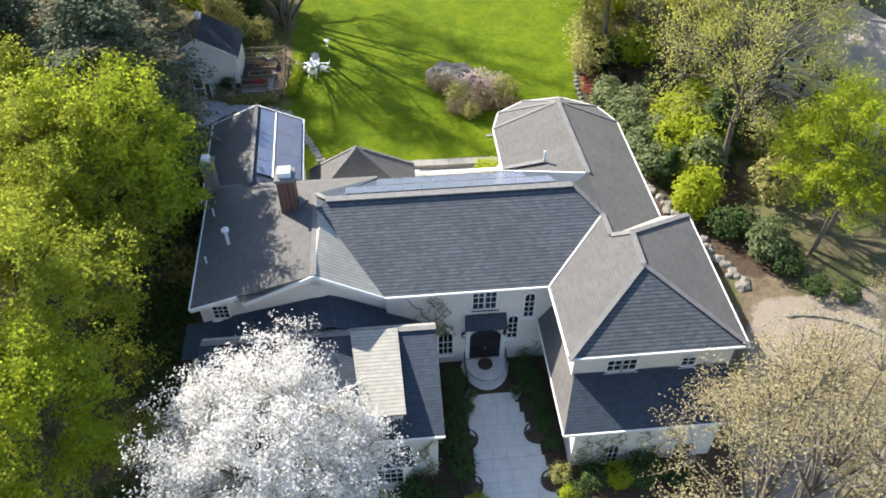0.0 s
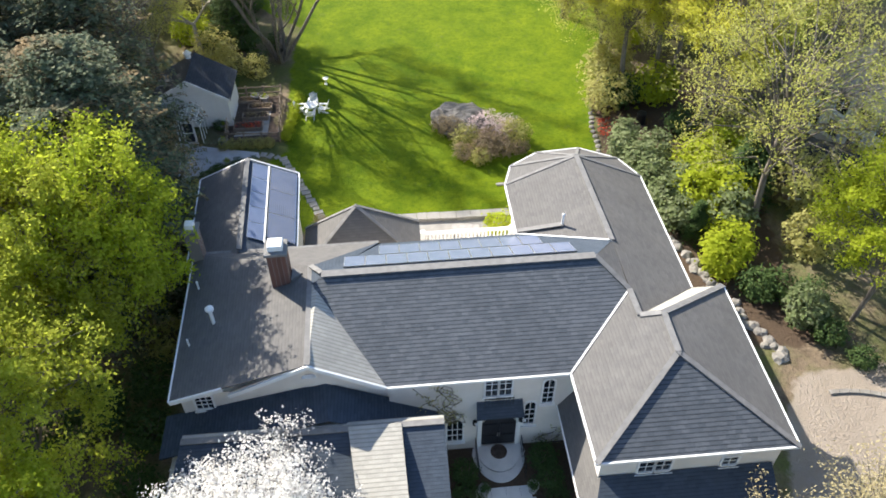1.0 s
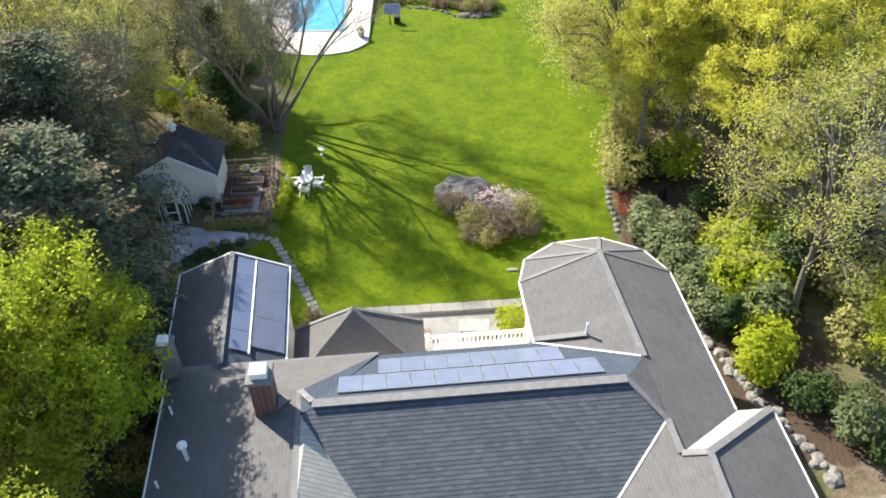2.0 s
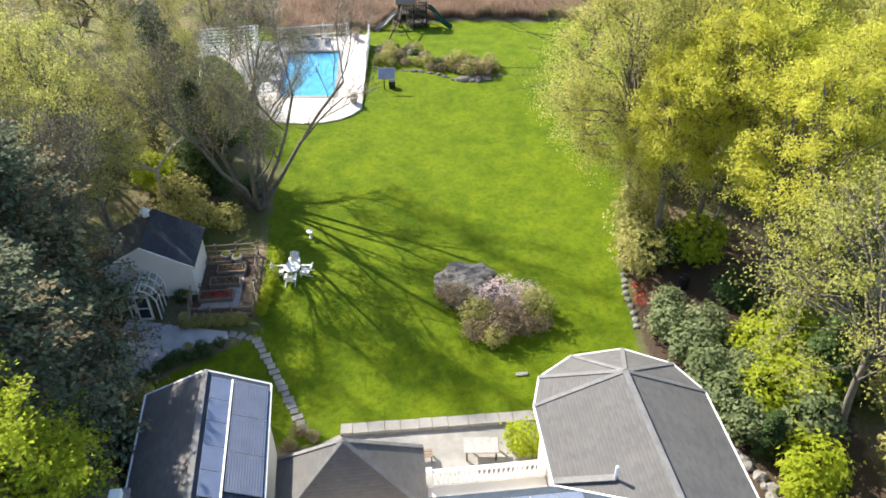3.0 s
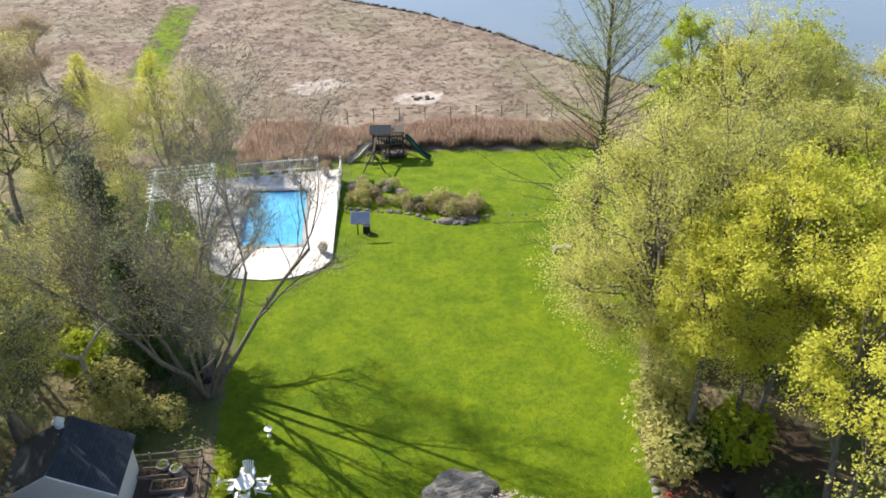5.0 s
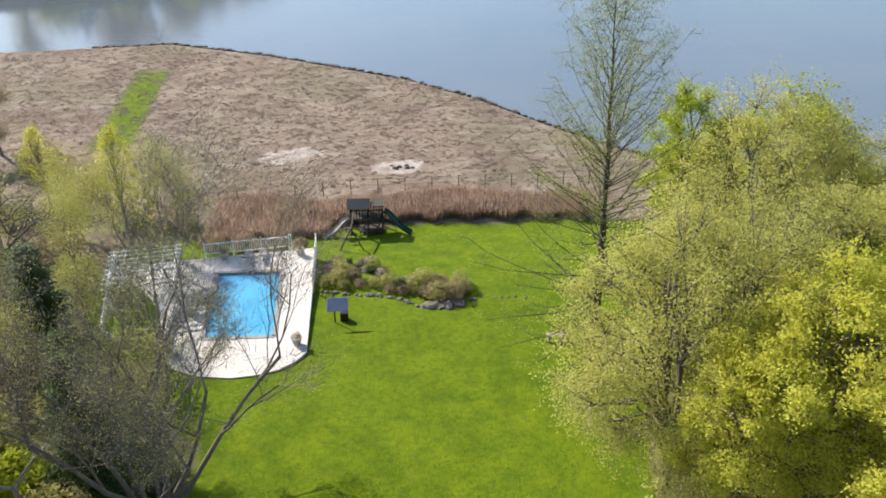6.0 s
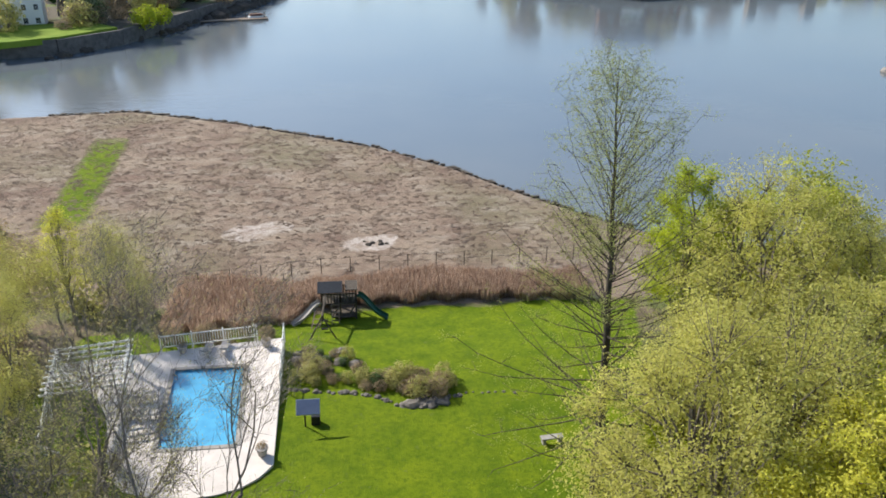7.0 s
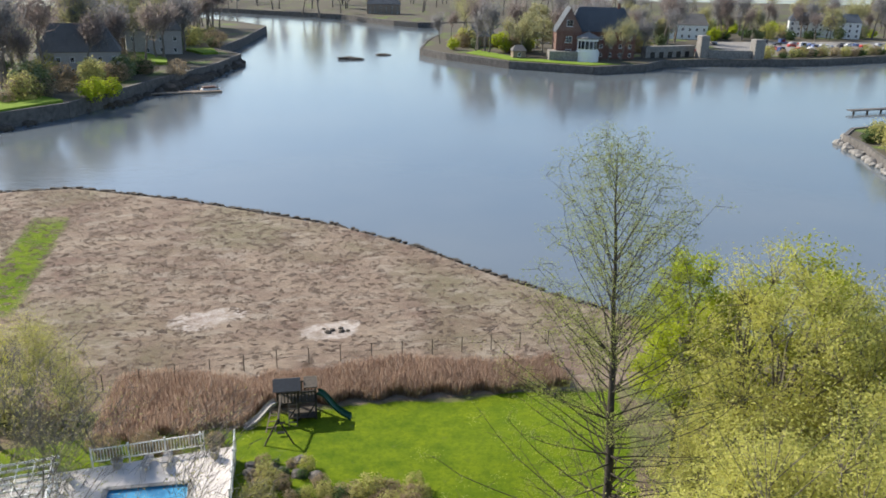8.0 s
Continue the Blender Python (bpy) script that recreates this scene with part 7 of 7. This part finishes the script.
for i in range(34):
    f = i / 33
    boulder("isle_stone", float(np.interp(f, [0, 0.5, 1], [108.5, 117, 128])) + rg.uniform(-1, 1), float(np.interp(f, [0, 0.5, 1], [172, 199, 209])) + rg.uniform(-1, 1), rg.uniform(0.6, 1.4), i + 300, label="pale boulder at the water's edge", dz=WATER + 0.2 - gz(112, 190), group="isle stones")
for i in range(70):
    f = i / 69
    x = float(np.interp(f, [0, 0.25, 0.5, 0.75, 1], [-67, -50, -38, -30, -24])) + rg.uniform(-1, 1.5)
    y = float(np.interp(f, [0, 0.25, 0.5, 0.75, 1], [227, 258, 292, 318, 350])) + rg.uniform(-2, 1)
    boulder("shore_boulder", x, y, rg.uniform(0.7, 1.8) if i < 30 else rg.uniform(1.6, 3.4), i + 400, label="dark boulder below the sea wall", mat="bark_dark", dz=WATER + 0.2 - gz(x, y), group="shore boulders")


def far_plant(kind, x, y, z, s, turn):
    copy_thing(PLANTED[kind], Matrix.Translation((x, y, z)) @ Matrix.Rotation(radians(turn), 4, "Z") @ Matrix.Scale(s, 4))


rf = random.Random(99)
for i in range(95):
    y = rf.uniform(262, 500)
    x = float(np.interp(y, [229, 272, 318, 352, 420, 497], [-74, -54, -40, -34, -36, -30])) - 9 - abs(rf.gauss(3, 30))
    kind = rf.choice(["far_brown", "far_grey", "far_brown_b", "far_olive", "far_grey", "far_brown"])
    far_plant(kind, x, y, 0.2, rf.uniform(1.2, 2.1), rf.uniform(0, 360))
for i in range(120):
    x = rf.uniform(62, 400)
    y = float(np.interp(x, [50, 77, 104, 140, 183, 260, 400], [405, 365, 352, 372, 410, 430, 470])) + abs(rf.gauss(6, 45))
    if 190 < x < 300 and y < 440:
        continue
    kind = rf.choice(["far_olive", "far_brown", "far_grey", "far_brown_b", "far_olive", "far_grey", "far_yellow"])
    far_plant(kind, x, y, -0.6, rf.uniform(1.0, 1.9), rf.uniform(0, 360))

def joined(name, items, label, category):
    """Many far plants, too small to tell apart, as one object."""
    src, mats = {}, []
    for kind in sorted({it[0] for it in items}):
        src[kind] = []
        for o in PLANTED[kind].children:
            m = o.data.materials[0]
            if m not in mats:
                mats.append(m)
            src[kind].append((np.array([v.co[:] for v in o.data.vertices]), [tuple(p.vertices) for p in o.data.polygons], mats.index(m)))
    vs_all, fs_all, ids, base = [], [], [], 0
    for kind, x, y, z, s in items:
        a = x * 1.7 + y
        turn = np.array(((math.cos(a), math.sin(a), 0), (-math.sin(a), math.cos(a), 0), (0, 0, 1))) * s
        for vs, fs, mi in src[kind]:
            vs_all.append(vs @ turn + np.array((x, y, z)))
            fs_all += [tuple(q + base for q in f) for f in fs]
            ids += [mi] * len(fs)
            base += len(vs)
    me = bpy.data.meshes.new(name)
    me.from_pydata(np.concatenate(vs_all).tolist(), [], fs_all)
    for m in mats:
        me.materials.append(m)
    me.polygons.foreach_set("material_index", ids)
    return tagged(new(name, me), label, category, kind="stuff")


joined("far_woods", [(rf.choice(["far_olive", "far_brown", "far_grey", "far_brown"]), rf.uniform(-160, 420), rf.uniform(590, 850), -0.2, rf.uniform(1.4, 2.4)) for i in range(110)], "distant hazy brown woods along the shore", "woods")
for i in range(26):
    far_plant(rf.choice(["dark_bush", "dark_bush", "dark_bush", "olive_bush"]), rf.uniform(118, 150), rf.uniform(176, 206), -1.4, rf.uniform(1.5, 2.6), rf.uniform(0, 360))
scrub = []
for i in range(70):
    y = rf.uniform(236, 420)
    x = float(np.interp(y, [229, 272, 318, 352, 420], [-72, -52, -39, -31, -32])) - rf.uniform(0, 1) ** 2 * 42 - 2
    if not (305 < y < 375 and x > -62):
        scrub.append((rf.choice(["brown_bush", "olive_bush", "dark_bush", "brown_bush", "rhodo"]), x, y, 0.1, rf.uniform(1.6, 3.4)))
for i in range(120):
    x = rf.uniform(62, 330)
    y = float(np.interp(x, [50, 77, 104, 140, 183, 260, 400], [400, 362, 356, 364, 420, 440, 470])) + rf.uniform(0, 90)
    scrub.append((rf.choice(["brown_bush", "olive_bush", "dark_bush", "rhodo", "lime_bush"]), x, y, -0.6, rf.uniform(1.8, 3.6)))
joined("far_undergrowth", scrub, "scrub and undergrowth on the far banks", "undergrowth")
for kind, x, y, s in (("lime_bush", -52, 250, 2.4), ("lime_bush", -49, 256, 2.0), ("brown_bush", -38, 296, 2.6), ("lime_bush", 84, 372, 2.5), ("dark_bush", 90, 370, 2.4), ("far_yellow", 97, 362, 1.3), ("far_olive", 89, 366, 1.3), ("far_olive", 124, 345, 1.3), ("far_olive", 118, 343, 1.0), ("far_yellow", 178, 420, 1.1), ("far_brown", 232, 440, 1.4), ("far_grey", 136, 352, 1.2)):
    far_plant(kind, x, y, -0.4, s, x * 7)

simple_house("brick_mansion", pose(119, 357, -0.6, 0, 0, -12), 27, 13, 10.5, 9.0, "brick", "roof_front", "steep-roofed brick mansion on the far bank", 3, 7, 7.0)
tw = thing("gabled_house_wing", pose(103, 350, -0.6, 0, 0, -12) @ Matrix.Scale(1.22, 4), "brick gabled wing of the far mansion", "house")
part("wall", prism([(-4, -5), (4, -5), (4, 6), (-4, 6)], -1, 9.0), M["brick"], tw)
part("gable", prism([(-4, 9.0), (4, 9.0), (0, 16.0)], 0, 0.3), M["brick"], tw).matrix_local = pose(0, -4.7, 0, 90, 0, 0)
slope("roof", [(-4.4, 6, 8.6), (-4.4, -5.2, 8.6), (0, -5.2, 16.2), (0, 6, 16.2)], M["roof_front"], tw)
slope("roof", [(4.4, -5.2, 8.6), (4.4, 6, 8.6), (0, 6, 16.2), (0, -5.2, 16.2)], M["roof_front"], tw)
for z in (1.5, 5.5, 10.5):
    window(tw, -0.9, 0.9, z, z + 1.8, -5.02, 2, 2)
tur = thing("white_turret", pose(108.5, 341, -0.6) @ Matrix.Scale(1.12, 4), "round white turret with a pale conical roof", "turret")
part("wall", lathe([(4.0, -1), (4.0, 3.5), (3.6, 3.6), (3.6, 7.6)], 16), M["white"], tur)
part("roof", lathe([(4.1, 7.6), (3.9, 8.1), (0.2, 9.8), (0.1, 10.4)], 16), M["ridge"], tur)
for k in range(7):
    a = radians(200 + k * 23)
    q = Raw()
    q.box(-0.55, -0.05, 4.3, 0.55, 0.05, 6.9)
    part("window", q, M["pane"], tur).matrix_local = pose(3.63 * math.cos(a), 3.63 * math.sin(a), 0, 0, 0, math.degrees(a) - 90)
solid("house_plinth", box(-9, -3, -2.5, 6, 6, 3.2), M["stone"], "rough stone ground floor terrace", "wall", m=pose(103, 343, -0.2, 0, 0, -12))
simple_house("white_house", pose(205, 452, -0.6, 0, 0, -25), 22, 12, 7.5, 5.5, "white", "roof_warm", "large white house on the far bank", 2, 6, -5)
simple_house("white_house", pose(300, 470, -0.6, 0, 0, -30), 38, 13, 9.0, 4.5, "white", "roof", "long white house above the far car park", 3, 10)
simple_house("white_house", pose(322, 415, -0.6, 0, 0, -35), 16, 11, 7.5, 4.5, "white", "roof", "white gabled house by the far water", 2, 5)
simple_house("dark_house", pose(80, 402, -0.6, 0, 0, -10), 13, 9, 4.5, 5.0, "wood", "roof_front", "dark shingled house among far trees", 1, 4)
simple_house("grey_house", pose(-65, 296, 0.2, 0, 0, 10), 22, 12, 7.0, 7.5, "terracotta", "roof_warm", "grey rendered house among bare trees", 2, 6, 4)
simple_house("grey_house", pose(-54, 356, 0.2, 0, 0, 12), 19, 11, 8.5, 9.0, "terracotta", "roof_warm", "grey rendered house above the sea wall", 2, 4, -3)
simple_house("white_house", pose(-82, 252, 0.2, 0, 0, 14), 11, 9, 7.0, 4.0, "white", "roof", "white house above the garden terrace", 2, 4, 2)
simple_house("distant_house", pose(62, 640, -0.2, 0, 0, -8), 24, 12, 7, 5, "wood", "roof_front", "dark distant house on the shore", 2, 6)
simple_house("boat_house", pose(84, 352, -0.6, 0, 0, -5), 5, 5, 3.0, 2.0, "wood", "roof_warm", "small brown boat house on the far lawn", 1, 1)
solid("sea_tower", box(-2.2, -2.2, -4, 2.2, 2.2, 8.0, 0.2), M["stone"], "square stone pier tower by the water", "tower", m=pose(186, 350, -0.6))
solid("sea_tower", box(-1.8, -2.2, -4, 1.8, 2.2, 9.0, 0.2), M["stone"], "square stone pier tower by the water", "tower", m=pose(164, 355, -0.6))
solid("pier_wall", box(-9, -0.6, -4, 9, 0.6, 3.4, 0.1), M["stone"], "rough stone wall between the towers", "wall", m=pose(175, 352, -0.6, 0, 0, -12))
bw = thing("arched_sea_wall", pose(150, 356, -0.6, 0, 0, 16), "long dark stone wall with openings", "wall")
part("wall", box(-13, -0.6, -3.5, 13, 2.4, 4.6), M["stone"], bw)
for k in range(5):
    # No holes are cut: black slabs paint the dark inside of each opening.
    part("opening", box(-10.5 + k * 4.6, -0.66, -0.4, -8.2 + k * 4.6, -0.58, 2.4), M["black"], bw)
sheet("car_park", [(190, 362), (330, 385), (330, 440), (200, 430)], M["stone"], 5.26, "grey gravel car park")
for i in range(46):
    far_plant(rf.choice(["brown_bush", "brown_bush", "olive_bush", "dark_bush"]), 190 + i * 2.6 + rf.uniform(-1, 1), 352 + i * 0.62 + rf.uniform(0, 5), -0.6, rf.uniform(1.3, 2.2), rf.uniform(0, 360))
_paint = [plain("car_paint_" + n, c, 0.3) for n, c in (("white", (0.75, 0.75, 0.75)), ("silver", (0.4, 0.41, 0.43)), ("dark", (0.05, 0.05, 0.06)), ("red", (0.4, 0.05, 0.04)), ("blue", (0.08, 0.12, 0.25)))]


def car(x, y, z, turn, paint, van=False):
    t = thing("parked_van" if van else "parked_car", pose(x, y, z, 0, 0, turn), "parked van with plain high sides" if van else "parked car seen far across the water", "vehicle", "parked vehicles")
    h = 2.5 if van else 1.45
    bm = prism([(-2.2, 0.35), (2.2, 0.35), (2.25, 0.8), (1.3, 0.95), (0.8, h), (-1.7 if not van else -2.2, h), (-2.2, 0.95)], -0.88, 0.88)
    part("body", bm, paint, t).matrix_local = pose(0, 0, 0, 90, 0, 0)
    part("glass", box(-1.3, -0.9, 0.98, 0.7, 0.9, h - 0.12), M["pane"], t)
    for a in (-1.4, 1.4):
        for b in (-0.8, 0.8):
            part("wheel", lathe([(0.33, -0.1), (0.33, 0.1)], 12), M["black"], t).matrix_local = pose(a, b, 0.33, 90, 0, 0)


for i in range(44):
    car(rf.uniform(196, 310), rf.uniform(376, 424), -0.45, rf.choice([10, 100, 190, 80]) + rf.uniform(-8, 8), _paint[rf.choice([0, 0, 1, 1, 2, 3, 4])], i % 6 == 0)
for x, y in ((158, 372), (166, 376), (172, 378)):
    car(x, y, -0.6, 15, _paint[0 if x < 160 else 3])
# landing stage and boat
dock = thing("landing_stage", pose(-35, 279, WATER, 0, 0, 20), "pale floating landing stage", "jetty")
part("walkway", box(-9, -0.7, 0.3, 4, 0.7, 0.55), M["wood"], dock)
part("float", box(3, -1.6, -0.2, 11, 1.6, 0.5), M["wood"], dock)
for x in (-6, 0, 5, 10.5):
    r = Raw()
    r.tube((x, 0.9, -2), (x, 0.9, 2.0), 0.15, 0.15, 7)
    part("pile", r, M["bark_dark"], dock)
boat = thing("moored_boat", pose(-27.5, 283.5, WATER, 0, 0, 20), "small moored boat with a red-brown cover", "boat")
part("hull", prism([(-2.6, -0.9), (1.6, -0.9), (2.9, 0), (1.6, 0.9), (-2.6, 0.9)], 0.1, 0.9), M["white"], boat)
part("cover", prism([(-2.2, -0.7), (1.2, -0.7), (1.8, 0), (1.2, 0.7), (-2.2, 0.7)], 0.9, 1.5), M["brick"], boat)
for x, y, s in ((18.9, 368, 3.2), (34, 384, 2.0)):
    solid("islet", lump(s, x, (1.7, 0.8, 0.35), 0.4, 3), M["bark_dark"], "low dark rock islet in the river", "rock", m=pose(x, y, WATER))
jet = thing("isle_jetty", pose(150, 238, WATER, 0, 0, 10), "low wooden jetty off the isle", "jetty")
part("walkway", box(-3, -1, 0.8, 14, 1, 1.1), M["seawall"], jet)
for x in (-2, 3, 8, 13):
    part("pile", box(x - 0.2, -0.9, -2, x + 0.2, -0.5, 0.8), M["bark_dark"], jet)
for _pts, _z, _lb in (([(-66, 345), (-50, 318), (-44, 318), (-46, 330), (-58, 352)], 1.2, "mown lawn slope above the far rocks"), ([(-46, 368), (-36, 350), (-31, 353), (-34, 366)], 1.0, "bright lawn above the sea wall"), ([(66, 368), (78, 343), (104, 326), (118, 330), (100, 338), (84, 352), (74, 380)], -0.35, "bright lawn along the far shore")):
    solid("far_lawn", prism(_pts, -1.0, _z), M["lawn_far"], _lb, kind="structure")
terr = solid("garden_terrace", prism([(-78, 222), (-66.5, 230), (-57, 243), (-66, 252), (-84, 246)], -0.5, 0.9), M["lawn_far"], "bright lawn terrace above the far sea wall", kind="structure")

# the patterns that were copied are no things of the place
for _t in PLANTED.values():
    for _o in (*_t.children_recursive, _t):
        bpy.data.objects.remove(_o)
